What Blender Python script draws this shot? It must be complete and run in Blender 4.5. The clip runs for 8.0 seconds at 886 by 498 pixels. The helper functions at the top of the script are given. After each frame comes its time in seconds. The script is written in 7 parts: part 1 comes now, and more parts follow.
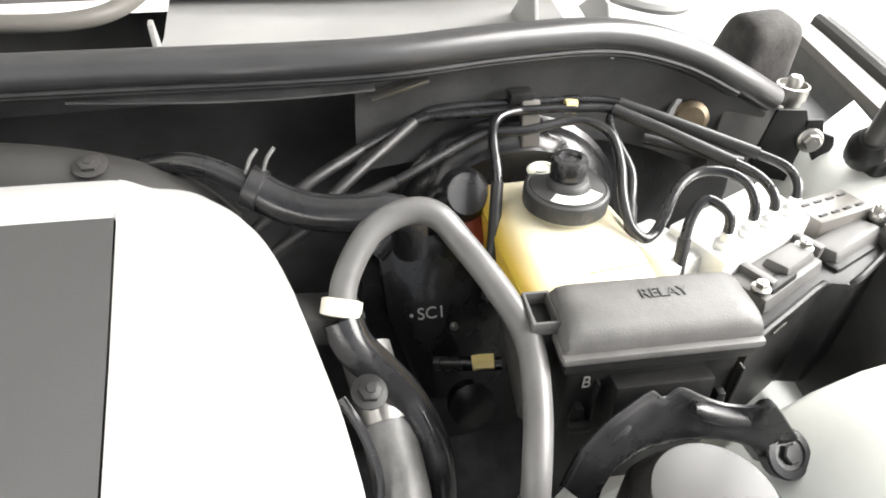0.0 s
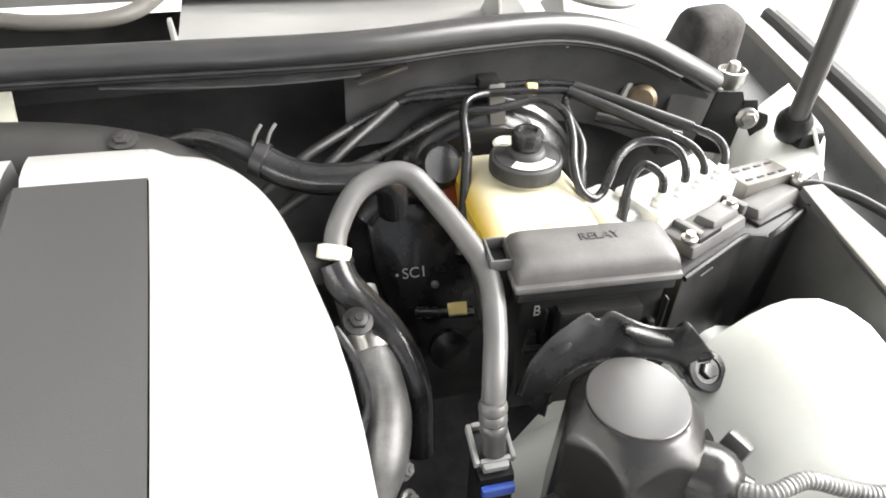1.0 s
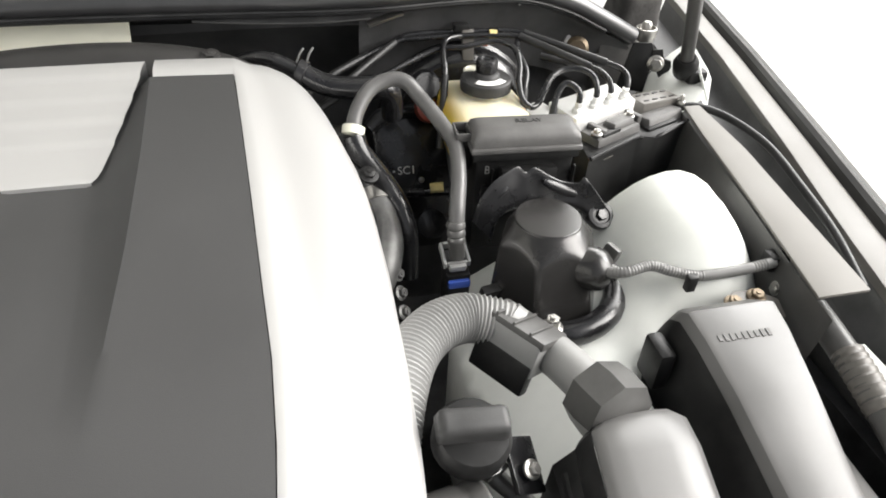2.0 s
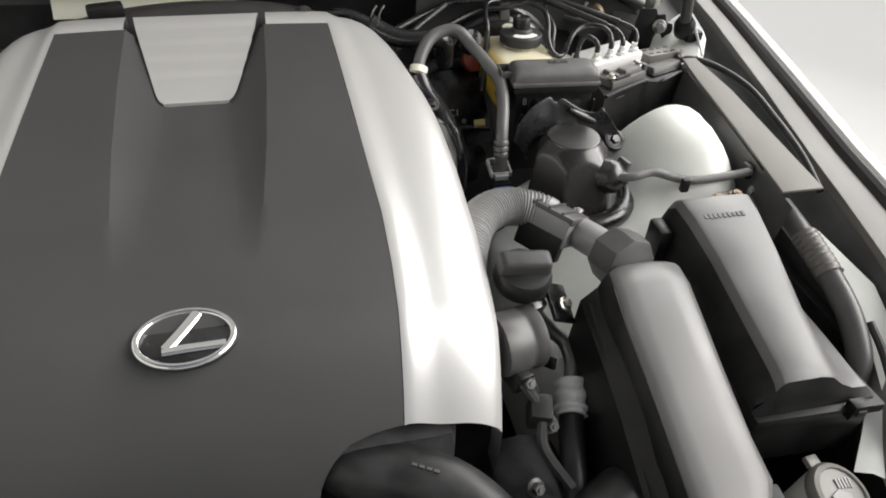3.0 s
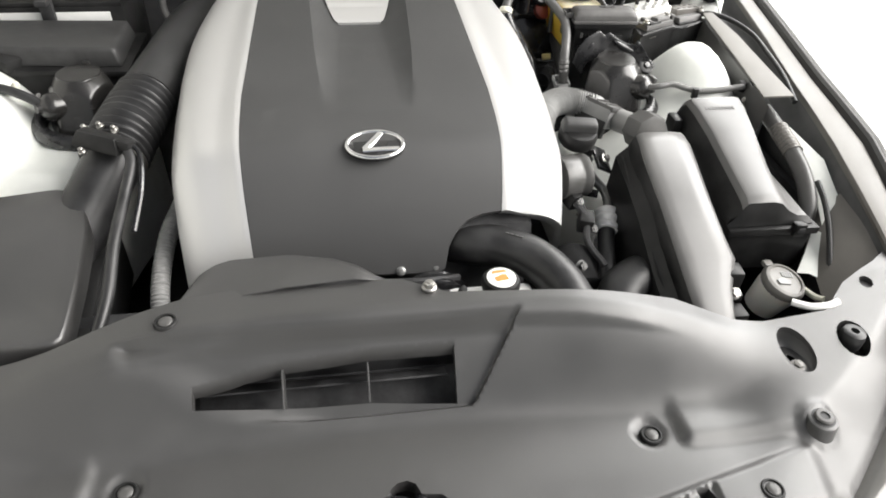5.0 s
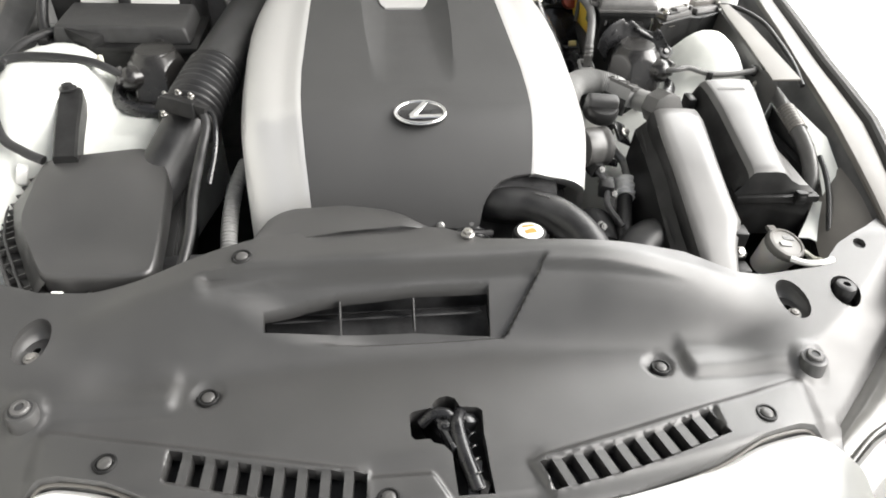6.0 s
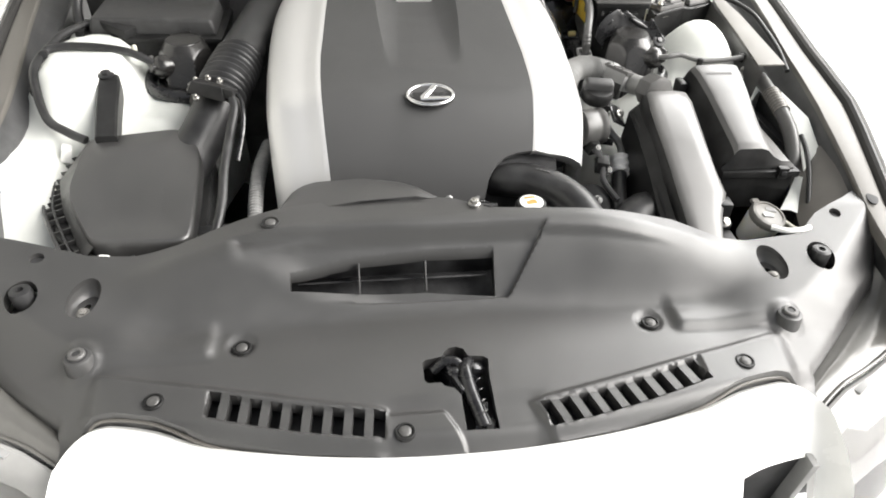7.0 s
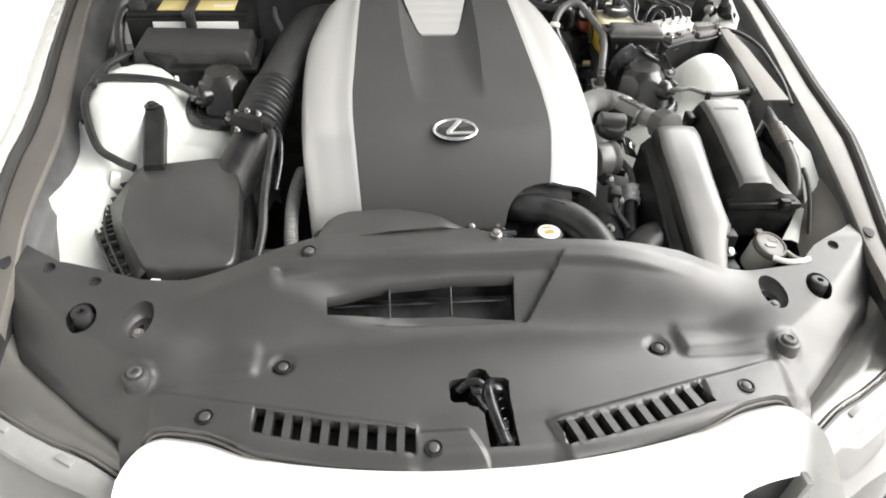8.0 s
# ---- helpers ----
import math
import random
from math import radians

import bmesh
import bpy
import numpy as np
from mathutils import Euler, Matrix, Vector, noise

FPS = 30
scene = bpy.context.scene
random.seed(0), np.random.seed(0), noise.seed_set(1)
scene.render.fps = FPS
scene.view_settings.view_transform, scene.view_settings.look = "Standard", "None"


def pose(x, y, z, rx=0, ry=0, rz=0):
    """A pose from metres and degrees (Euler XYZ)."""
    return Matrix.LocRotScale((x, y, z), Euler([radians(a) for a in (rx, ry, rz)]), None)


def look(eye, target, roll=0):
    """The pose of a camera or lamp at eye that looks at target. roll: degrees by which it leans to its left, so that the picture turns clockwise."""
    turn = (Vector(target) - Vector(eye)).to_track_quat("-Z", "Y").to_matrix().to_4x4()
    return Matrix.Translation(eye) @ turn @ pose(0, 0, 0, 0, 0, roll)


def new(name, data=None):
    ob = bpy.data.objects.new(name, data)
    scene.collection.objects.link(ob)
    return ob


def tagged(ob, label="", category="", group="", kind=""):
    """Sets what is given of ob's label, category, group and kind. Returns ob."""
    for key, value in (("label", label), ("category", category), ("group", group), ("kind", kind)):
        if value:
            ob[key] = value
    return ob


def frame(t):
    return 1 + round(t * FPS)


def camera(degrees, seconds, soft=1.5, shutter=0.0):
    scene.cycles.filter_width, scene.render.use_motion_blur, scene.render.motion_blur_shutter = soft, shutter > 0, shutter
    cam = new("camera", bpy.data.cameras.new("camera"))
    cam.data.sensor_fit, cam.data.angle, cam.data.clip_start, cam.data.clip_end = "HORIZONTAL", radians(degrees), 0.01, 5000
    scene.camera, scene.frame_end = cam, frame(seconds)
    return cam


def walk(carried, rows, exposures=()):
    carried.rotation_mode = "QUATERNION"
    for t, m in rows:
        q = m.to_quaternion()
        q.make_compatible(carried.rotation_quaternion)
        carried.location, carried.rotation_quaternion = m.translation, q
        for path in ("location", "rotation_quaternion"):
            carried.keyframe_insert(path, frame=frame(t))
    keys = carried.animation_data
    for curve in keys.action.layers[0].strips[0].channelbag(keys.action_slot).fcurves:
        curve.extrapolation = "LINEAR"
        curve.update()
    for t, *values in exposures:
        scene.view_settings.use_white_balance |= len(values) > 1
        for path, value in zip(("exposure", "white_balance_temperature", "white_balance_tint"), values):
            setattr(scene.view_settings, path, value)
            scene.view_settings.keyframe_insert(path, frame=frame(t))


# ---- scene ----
cam = camera(67.5, 8.0, soft=1.8)

PATH = [
    (0, (0.295, 0.465, 1.345), (0.67, 1.983, 0.097), 2.2),
    (0.5, (0.301, 0.45, 1.352), (0.686, 1.967, 0.107), 2.2),
    (1, (0.291, 0.37, 1.373), (0.674, 1.887, 0.128), 1.6),
    (1.5, (0.267, 0.241, 1.408), (0.68, 1.741, 0.151), 2.6),
    (1.7, (0.256, 0.169, 1.419), (0.665, 1.671, 0.165), 2.7),
    (2.8, (0.151, -0.083, 1.456), (0.544, 1.42, 0.197), 3.1),
    (3, (0.121, -0.133, 1.464), (0.511, 1.367, 0.2), 3.0),
    (3.5, (0.078, -0.243, 1.49), (0.461, 1.256, 0.223), 2.5),
    (4, (0.049, -0.358, 1.517), (0.426, 1.143, 0.249), 2.2),
    (4.5, (0.013, -0.469, 1.516), (0.358, 1.039, 0.249), 2.6),
    (5, (-0.046, -0.56, 1.529), (0.232, 0.964, 0.263), 2.8),
    (5.2, (-0.068, -0.58, 1.53), (0.195, 0.946, 0.264), 2.8),
    (6.3, (-0.098, -0.744, 1.559), (0.114, 0.789, 0.292), 2.4),
    (6.5, (-0.098, -0.766, 1.562), (0.108, 0.766, 0.293), 2.1),
    (7, (-0.117, -0.812, 1.574), (0.092, 0.721, 0.306), 2.2),
    (7.5, (-0.142, -0.827, 1.61), (0.073, 0.706, 0.344), 2.6),
    (8, (-0.157, -0.844, 1.669), (0.034, 0.688, 0.398), 2.5),
]
EXPOSURES = [(0, 1.64), (1.5, 1.58), (1.7, 1.3), (2.8, 0.23), (3, 0.15), (3.5, 0.33), (4, 0.93), (4.5, 0.84), (5, 0.8), (6.5, 1.08), (7.5, 0.87), (8, 0.83)]
walk(cam, [(t, look(eye, target, roll)) for t, eye, target, roll in PATH], EXPOSURES)

# ==== world, sun, light ====
from mathutils.geometry import delaunay_2d_cdt

world = bpy.data.worlds.new("showroom_daylight")
scene.world = world
world.use_nodes = True
wn = world.node_tree
sky = wn.nodes.new("ShaderNodeTexSky")
sky.sky_type, sky.sun_disc = "NISHITA", False
sky.sun_elevation, sky.sun_rotation = radians(34), radians(109)
sky.air_density, sky.dust_density = 1.0, 4.0
soften = wn.nodes.new("ShaderNodeHueSaturation")
soften.inputs["Saturation"].default_value = 0.22
wn.links.new(sky.outputs[0], soften.inputs["Color"])
wn.links.new(soften.outputs[0], wn.nodes["Background"].inputs[0])
wn.nodes["Background"].inputs[1].default_value = 0.075
sun = new("sun", bpy.data.lights.new("sun", "SUN"))
sun.data.energy, sun.data.angle, sun.data.color = 3.0, radians(50), (1.0, 0.97, 0.93)
sun.matrix_basis = look((1.0, -0.34, 0.72), (0, 0, 0))
# unseen fill lamp, added for sheen on the right side of the bay
EAST = pose(3.6, 2.25, 0, 0, 0, 32)
side_fill = new("side_fill", bpy.data.lights.new("side_fill", "AREA"))
side_fill.data.shape, side_fill.data.size, side_fill.data.size_y = "RECTANGLE", 4.7, 3.0
side_fill.data.energy, side_fill.data.color = 300, (1.0, 0.985, 0.96)
side_fill.matrix_basis = look(EAST @ Vector((-0.02, 0, 3.85)), EAST @ Vector((-3.0, 0, 3.85)))


# ==== materials ====
def mat(name, base, rough=0.5, metal=0.0, grain=0.0, grain_scale=900.0, stain=0.0, stain_scale=14.0,
        bump_scale=None, coat=0.0, spec=0.5, trans=0.0, sss=0.0, tint=None, alpha_rough=0.08):
    """A principled surface with colour stains, uneven gloss and fine relief, in metres."""
    m = bpy.data.materials.new(name)
    m.use_nodes = True
    t = m.node_tree
    b = t.nodes["Principled BSDF"]
    b.inputs["Base Color"].default_value = (*base, 1)
    b.inputs["Roughness"].default_value = rough
    b.inputs["Metallic"].default_value = metal
    b.inputs["Specular IOR Level"].default_value = spec
    b.inputs["Coat Weight"].default_value = coat
    b.inputs["Coat Roughness"].default_value = 0.06
    b.inputs["Transmission Weight"].default_value = trans
    if sss:
        b.inputs["Subsurface Weight"].default_value = sss
        b.inputs["Subsurface Radius"].default_value = (0.02, 0.015, 0.008)
        b.inputs["Subsurface Scale"].default_value = 0.5
    co = t.nodes.new("ShaderNodeTexCoord")
    big = t.nodes.new("ShaderNodeTexNoise")
    big.inputs["Scale"].default_value, big.inputs["Detail"].default_value = stain_scale, 7
    big.inputs["Roughness"].default_value = 0.62
    t.links.new(co.outputs["Object"], big.inputs["Vector"])
    if stain:
        mix = t.nodes.new("ShaderNodeMix")
        mix.data_type = "RGBA"
        ramp = t.nodes.new("ShaderNodeMapRange")
        ramp.inputs[1].default_value, ramp.inputs[2].default_value = 0.35, 0.7
        t.links.new(big.outputs[0], ramp.inputs[0])
        other = tint or tuple(min(1.0, c * (1 + stain) + 0.03 * stain) for c in base)
        mix.inputs[6].default_value = (*[c * (1 - 0.35 * stain) for c in base], 1)
        mix.inputs[7].default_value = (*other, 1)
        t.links.new(ramp.outputs[0], mix.inputs[0])
        t.links.new(mix.outputs[2], b.inputs["Base Color"])
    if not alpha_rough:
        return m
    rr = t.nodes.new("ShaderNodeMapRange")
    rr.inputs[1].default_value, rr.inputs[2].default_value = 0.3, 0.7
    rr.inputs[3].default_value, rr.inputs[4].default_value = max(0.02, rough - alpha_rough), min(1, rough + alpha_rough)
    t.links.new(big.outputs[0], rr.inputs[0])
    t.links.new(rr.outputs[0], b.inputs["Roughness"])
    if grain:
        fine = t.nodes.new("ShaderNodeTexNoise")
        fine.inputs["Scale"].default_value, fine.inputs["Detail"].default_value = grain_scale, 3
        t.links.new(co.outputs["Object"], fine.inputs["Vector"])
        bump = t.nodes.new("ShaderNodeBump")
        bump.inputs["Strength"].default_value = grain
        bump.inputs["Distance"].default_value = 0.0006
        t.links.new(fine.outputs[0], bump.inputs["Height"])
        t.links.new(bump.outputs[0], b.inputs["Normal"])
    return m


M_TRIM = mat("grained_grey_plastic", (0.036, 0.0354, 0.0349), 0.40, spec=0.95, grain=0.3, grain_scale=1400, stain=0.08, stain_scale=9)
M_COVER = mat("charcoal_cover_plastic", (0.046, 0.046, 0.0463), 0.52, grain=0.35, grain_scale=1600, stain=0.06, stain_scale=7)
M_SILVER = mat("silver_paint", (0.585, 0.582, 0.575), 0.36, metal=0.55, alpha_rough=0.0)
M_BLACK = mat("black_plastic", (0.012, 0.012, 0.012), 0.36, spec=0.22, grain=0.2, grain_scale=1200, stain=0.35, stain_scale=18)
M_GREYP = mat("dusty_grey_plastic", (0.062, 0.061, 0.059), 0.36, grain=0.2, grain_scale=1200, stain=0.3, stain_scale=16)
M_DOME = mat("semi_gloss_black_plastic", (0.018, 0.0172, 0.0165), 0.24, spec=0.65, grain=0.04, grain_scale=900, stain=0.05, stain_scale=40, alpha_rough=0.02)
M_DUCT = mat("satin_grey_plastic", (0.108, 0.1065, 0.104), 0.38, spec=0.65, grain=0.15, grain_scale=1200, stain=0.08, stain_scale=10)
M_BULK = mat("dusty_black_insulation", (0.055, 0.055, 0.056), 0.5, grain=0.5, grain_scale=250, stain=0.5, stain_scale=12)
M_GLOSSR = mat("shiny_black_rubber", (0.030, 0.030, 0.0315), 0.33, spec=0.8, stain=0.15, stain_scale=20, alpha_rough=0.02)
M_HOSE = mat("wet_black_rubber", (0.012, 0.012, 0.013), 0.17, grain=0.06, stain=0.4, stain_scale=20)
M_WALL = mat("grey_added_surround", (0.34, 0.34, 0.322), 0.8, stain=0.1, stain_scale=1.5)
M_GLOSSB = mat("gloss_black_paint", (0.008, 0.008, 0.009), 0.26, grain=0.05, stain=0.4, coat=0.3)
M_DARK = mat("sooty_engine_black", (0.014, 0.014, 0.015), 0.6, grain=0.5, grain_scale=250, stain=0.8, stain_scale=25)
M_RUBBER = mat("black_rubber", (0.014, 0.014, 0.0145), 0.42, grain=0.2, grain_scale=700, stain=0.4, stain_scale=22)
M_RUBBERG = mat("grey_bloomed_rubber", (0.088, 0.087, 0.086), 0.34, grain=0.2, grain_scale=700, stain=0.25, stain_scale=22)
M_WHITE = mat("white_body_paint", (0.80, 0.80, 0.78), 0.25, coat=0.6, stain=0.03, stain_scale=5)
M_APRON = mat("white_primer_paint", (0.75, 0.765, 0.73), 0.42, grain=0.08, grain_scale=300, stain=0.07, stain_scale=12)
M_STEEL = mat("zinc_steel", (0.40, 0.39, 0.37), 0.34, metal=0.95, grain=0.15, grain_scale=500, stain=0.15)
M_ALU = mat("cast_aluminium", (0.27, 0.27, 0.265), 0.42, metal=0.8, grain=0.4, grain_scale=400, stain=0.2)
M_WORN = mat("worn_dark_alloy", (0.12, 0.12, 0.118), 0.48, metal=0.6, grain=0.4, grain_scale=400, stain=0.5, stain_scale=40)
M_BRONZE = mat("dull_bronze_plating", (0.16, 0.125, 0.085), 0.45, metal=0.7, grain=0.2, grain_scale=500, stain=0.4, stain_scale=60)
M_CHROME = mat("chrome", (0.82, 0.82, 0.82), 0.08, metal=1.0, alpha_rough=0.03)
M_TANK = mat("milky_tank_plastic", (0.68, 0.62, 0.44), 0.38, sss=0.35, stain=0.05)
M_ABS = mat("machined_light_alloy", (0.78, 0.78, 0.76), 0.38, metal=0.35, grain=0.1, grain_scale=600, stain=0.06)
M_YELLOW = mat("yellow_tape", (0.70, 0.58, 0.25), 0.5, stain=0.1)
M_CREAM = mat("cream_clip_plastic", (0.70, 0.69, 0.58), 0.45, stain=0.06)
M_BLUE = mat("blue_connector_plastic", (0.03, 0.07, 0.32), 0.4, stain=0.1)
M_RED = mat("dark_red_seal", (0.20, 0.035, 0.02), 0.4, stain=0.3)
M_CORR = mat("grey_corrugated_plastic", (0.26, 0.26, 0.255), 0.42, grain=0.1, stain=0.15)
M_CABLE = mat("grey_cable_sleeve_plastic", (0.15, 0.149, 0.145), 0.4, grain=0.1, stain=0.2)
M_LABELW = mat("printed_white", (0.78, 0.78, 0.76), 0.5, stain=0.03)
M_LABELO = mat("orange_warning_print", (0.70, 0.22, 0.05), 0.5, stain=0.05)
M_COWL = mat("pale_cowl_plastic", (0.33, 0.328, 0.32), 0.5, grain=0.2, grain_scale=900, stain=0.15, stain_scale=8)
M_RAIL = mat("taupe_rail_trim", (0.118, 0.111, 0.100), 0.4, grain=0.2, grain_scale=900, stain=0.15, stain_scale=8)
M_LIP = mat("dark_grey_edge_rubber", (0.034, 0.033, 0.032), 0.45, grain=0.2, grain_scale=700, stain=0.15, stain_scale=12)
M_PLATE = mat("taupe_shield_paint", (0.135, 0.128, 0.115), 0.52, grain=0.1, grain_scale=600, stain=0.1, stain_scale=9)
M_FLOOR = mat("pale_showroom_floor", (0.72, 0.72, 0.71), 0.3, stain=0.05, stain_scale=0.15, alpha_rough=0.0)
M_LAMPG = mat("lamp_housing_grey", (0.11, 0.107, 0.10), 0.16, spec=0.8, grain=0.05, stain=0.1)
M_RELAY = mat("dusty_relay_lid_plastic", (0.085, 0.083, 0.081), 0.48, grain=0.4, grain_scale=700, stain=0.25, stain_scale=40)
M_MARK = mat("dark_moulded_letters", (0.045, 0.045, 0.045), 0.5)
M_FOAM = mat("brown_grey_foam", (0.04, 0.038, 0.036), 0.9, grain=0.9, grain_scale=180, stain=0.5, stain_scale=40, alpha_rough=0.05)
M_CAPG = mat("pale_grey_cap_plastic", (0.20, 0.193, 0.18), 0.4, grain=0.2, grain_scale=600, stain=0.1)
M_MILK = mat("milky_white_plastic", (0.80, 0.79, 0.74), 0.38, sss=0.3, stain=0.05)
M_FERR = mat("crimped_bright_alloy", (0.92, 0.91, 0.89), 0.38, metal=0.12, stain=0.03)
M_PRESS = mat("black_stove_enamel", (0.010, 0.010, 0.011), 0.28, grain=0.1, grain_scale=500, stain=0.4, stain_scale=25)
M_PLASTER = mat("white_wall_paint", (0.80, 0.80, 0.79), 0.7, stain=0.04, stain_scale=1.5)
M_CAPB = mat("dusty_black_cap_plastic", (0.030, 0.030, 0.030), 0.5, grain=0.2, grain_scale=700, stain=0.3, stain_scale=40)
M_CLEAR = mat("clear_lamp_plastic", (0.95, 0.95, 0.95), 0.04, trans=0.95, alpha_rough=0.02)


def fluid_tint(m):
    """Brake fluid that shows through the milky wall below its slanting surface."""
    t = m.node_tree
    b = t.nodes["Principled BSDF"]
    co, sep = t.nodes.new("ShaderNodeTexCoord"), t.nodes.new("ShaderNodeSeparateXYZ")
    t.links.new(co.outputs["Object"], sep.inputs[0])
    level = t.nodes.new("ShaderNodeMath")
    level.operation = "MULTIPLY_ADD"
    level.inputs[1].default_value, level.inputs[2].default_value = 0.55, 0.0
    t.links.new(sep.outputs[0], level.inputs[0])
    total = t.nodes.new("ShaderNodeMath")
    t.links.new(level.outputs[0], total.inputs[0])
    t.links.new(sep.outputs[2], total.inputs[1])
    rng = t.nodes.new("ShaderNodeMapRange")
    rng.interpolation_type = "SMOOTHSTEP"
    rng.inputs[1].default_value, rng.inputs[2].default_value = 1.258, 1.292
    t.links.new(total.outputs[0], rng.inputs[0])
    mix = t.nodes.new("ShaderNodeMix")
    mix.data_type = "RGBA"
    mix.inputs[6].default_value = (0.80, 0.55, 0.07, 1)
    mix.inputs[7].default_value = (0.72, 0.67, 0.50, 1)
    t.links.new(rng.outputs[0], mix.inputs[0])
    t.links.new(mix.outputs[2], b.inputs["Base Color"])


fluid_tint(M_TANK)


# ==== building helpers ====
def thing(name, label, category, at=(0, 0, 0), group="", kind=""):
    ob = new(name)
    ob.empty_display_size = 0.05
    ob.matrix_basis = pose(*at)
    return tagged(ob, label, category, group, kind)


def part(name, bm, material, parent=None, label="", angle=38, category="", kind=""):
    """Links a bmesh, given in world metres, as one mesh object under a thing or a part."""
    me = bpy.data.meshes.new(name)
    bm.normal_update()
    bm.to_mesh(me)
    bm.free()
    for p in me.polygons:
        p.use_smooth = True
    me.set_sharp_from_angle(angle=radians(angle))
    me.materials.append(material)
    ob = new(name, me)
    if parent is not None:
        ob.parent = parent
        ob.matrix_parent_inverse = parent.matrix_basis.inverted()
    return tagged(ob, label, category, "", kind)


def solid(name, bm, material, label, category, group="", kind="", angle=38):
    """A top-level thing that is one mesh."""
    ob = part(name, bm, material, None, label, angle, category, kind)
    return tagged(ob, group=group)


def box(bm, c, s, bev=0.004, rot=(0, 0, 0), top=(1.0, 1.0), seg=2, shear=(0, 0)):
    """A bevelled box; top scales its upper face, shear shifts it."""
    vs = bmesh.ops.create_cube(bm, size=1.0)["verts"]
    for v in vs:
        k = top if v.co.z > 0 else (1, 1)
        v.co = V((v.co.x * s[0] * k[0] + (shear[0] if v.co.z > 0 else 0), v.co.y * s[1] * k[1] + (shear[1] if v.co.z > 0 else 0), v.co.z * s[2]))
    if bev:
        es = list({e for v in vs for e in v.link_edges})
        r = bmesh.ops.bevel(bm, geom=es, offset=min(bev, 0.45 * min(s)), segments=seg, profile=0.6, affect="EDGES")
        vs = list({v for f in r["faces"] for v in f.verts} | {v for v in vs if v.is_valid})
    m = pose(*c, *rot)
    for v in vs:
        v.co = m @ v.co
    return bm


def V(p):
    return Vector(p)


def curve(pts, step=6):
    """Catmull-Rom samples through the points."""
    p = [V(q) for q in pts]
    p = [p[0] * 2 - p[1]] + p + [p[-1] * 2 - p[-2]]
    out = []
    for i in range(1, len(p) - 2):
        for k in range(step):
            t = k / step
            a, b, c, d = p[i - 1], p[i], p[i + 1], p[i + 2]
            out.append(0.5 * ((2 * b) + (c - a) * t + (2 * a - 5 * b + 4 * c - d) * t * t + (3 * b - a - 3 * c + d) * t ** 3))
    return out + [p[-2]]


def tube(bm, pts, r, n=12, step=6, rfun=None, flat=1.0, inner=0.0):
    """A round hose along smooth points; rfun(u, metres) scales the radius; inner: a hollow mouth of that radius at both ends."""
    c = curve(pts, step) if step > 1 else [V(q) for q in pts]
    up = V((0, 0, 1)) if abs((c[1] - c[0]).normalized().z) < 0.9 else V((0, 1, 0))
    rings, dist = [], 0.0
    for i, q in enumerate(c):
        d = (c[min(i + 1, len(c) - 1)] - c[max(i - 1, 0)]).normalized()
        side = d.cross(up).normalized()
        up = side.cross(d).normalized()
        dist += (q - c[i - 1]).length if i else 0
        k = r * (rfun(i / (len(c) - 1), dist) if rfun else 1)
        rings.append([bm.verts.new(q + (side * math.cos(a) + up * math.sin(a) * flat) * k) for a in [2 * math.pi * j / n for j in range(n)]])
    for a, b in zip(rings, rings[1:]):
        for j in range(n):
            bm.faces.new((a[j], a[(j + 1) % n], b[(j + 1) % n], b[j]))
    for ring, turn in ((rings[0], False), (rings[-1], True)):
        bm.faces.new(ring if turn else ring[::-1])
    return bm


def corrugated(pitch=0.007, deep=0.09):
    return lambda u, d: 1 + deep * math.sin(2 * math.pi * d / pitch)


def lathe(bm, prof, n=24, m=None, squash=(1, 1)):
    """Turns (radius, height) points round z, then places them by m."""
    m = m or Matrix()
    rings = [[bm.verts.new(m @ V((r * math.cos(a) * squash[0], r * math.sin(a) * squash[1], z))) for a in [2 * math.pi * j / n for j in range(n)]] for r, z in prof]
    for a, b in zip(rings, rings[1:]):
        for j in range(n):
            bm.faces.new((a[j], a[(j + 1) % n], b[(j + 1) % n], b[j]))
    bm.faces.new(rings[0][::-1])
    bm.faces.new(rings[-1])
    return bm


def prism(bm, poly, z0, z1, bev=0.003, m=None, seg=2, scale_top=1.0):
    """A polygon in plan, given height and bevelled edges."""
    n = len(poly)
    cx, cy = sum(p[0] for p in poly) / n, sum(p[1] for p in poly) / n
    lo = [bm.verts.new((x, y, z0)) for x, y in poly]
    hi = [bm.verts.new((cx + (x - cx) * scale_top, cy + (y - cy) * scale_top, z1)) for x, y in poly]
    fs = [bm.faces.new(hi), bm.faces.new(lo[::-1])] + [bm.faces.new((lo[i], lo[(i + 1) % n], hi[(i + 1) % n], hi[i])) for i in range(n)]
    bmesh.ops.recalc_face_normals(bm, faces=fs)
    vs = lo + hi
    if bev:
        es = list({e for f in fs for e in f.edges})
        r = bmesh.ops.bevel(bm, geom=es, offset=bev, segments=seg, profile=0.6, affect="EDGES")
        vs = list({v for f in r["faces"] for v in f.verts} | {v for v in vs if v.is_valid})
    if m:
        for v in vs:
            v.co = m @ v.co
    return bm


def loft(bm, rings, closed=False, caps=False):
    """Skins rows of points; closed joins each row's ends."""
    rows = [[bm.verts.new(p) for p in r] for r in rings]
    for a, b in zip(rows, rows[1:]):
        n = len(a)
        for j in range(n if closed else n - 1):
            bm.faces.new((a[j], a[(j + 1) % n], b[(j + 1) % n], b[j]))
    if caps:
        bm.faces.new(rows[0][::-1])
        bm.faces.new(rows[-1])
    bmesh.ops.recalc_face_normals(bm, faces=bm.faces)
    return bm


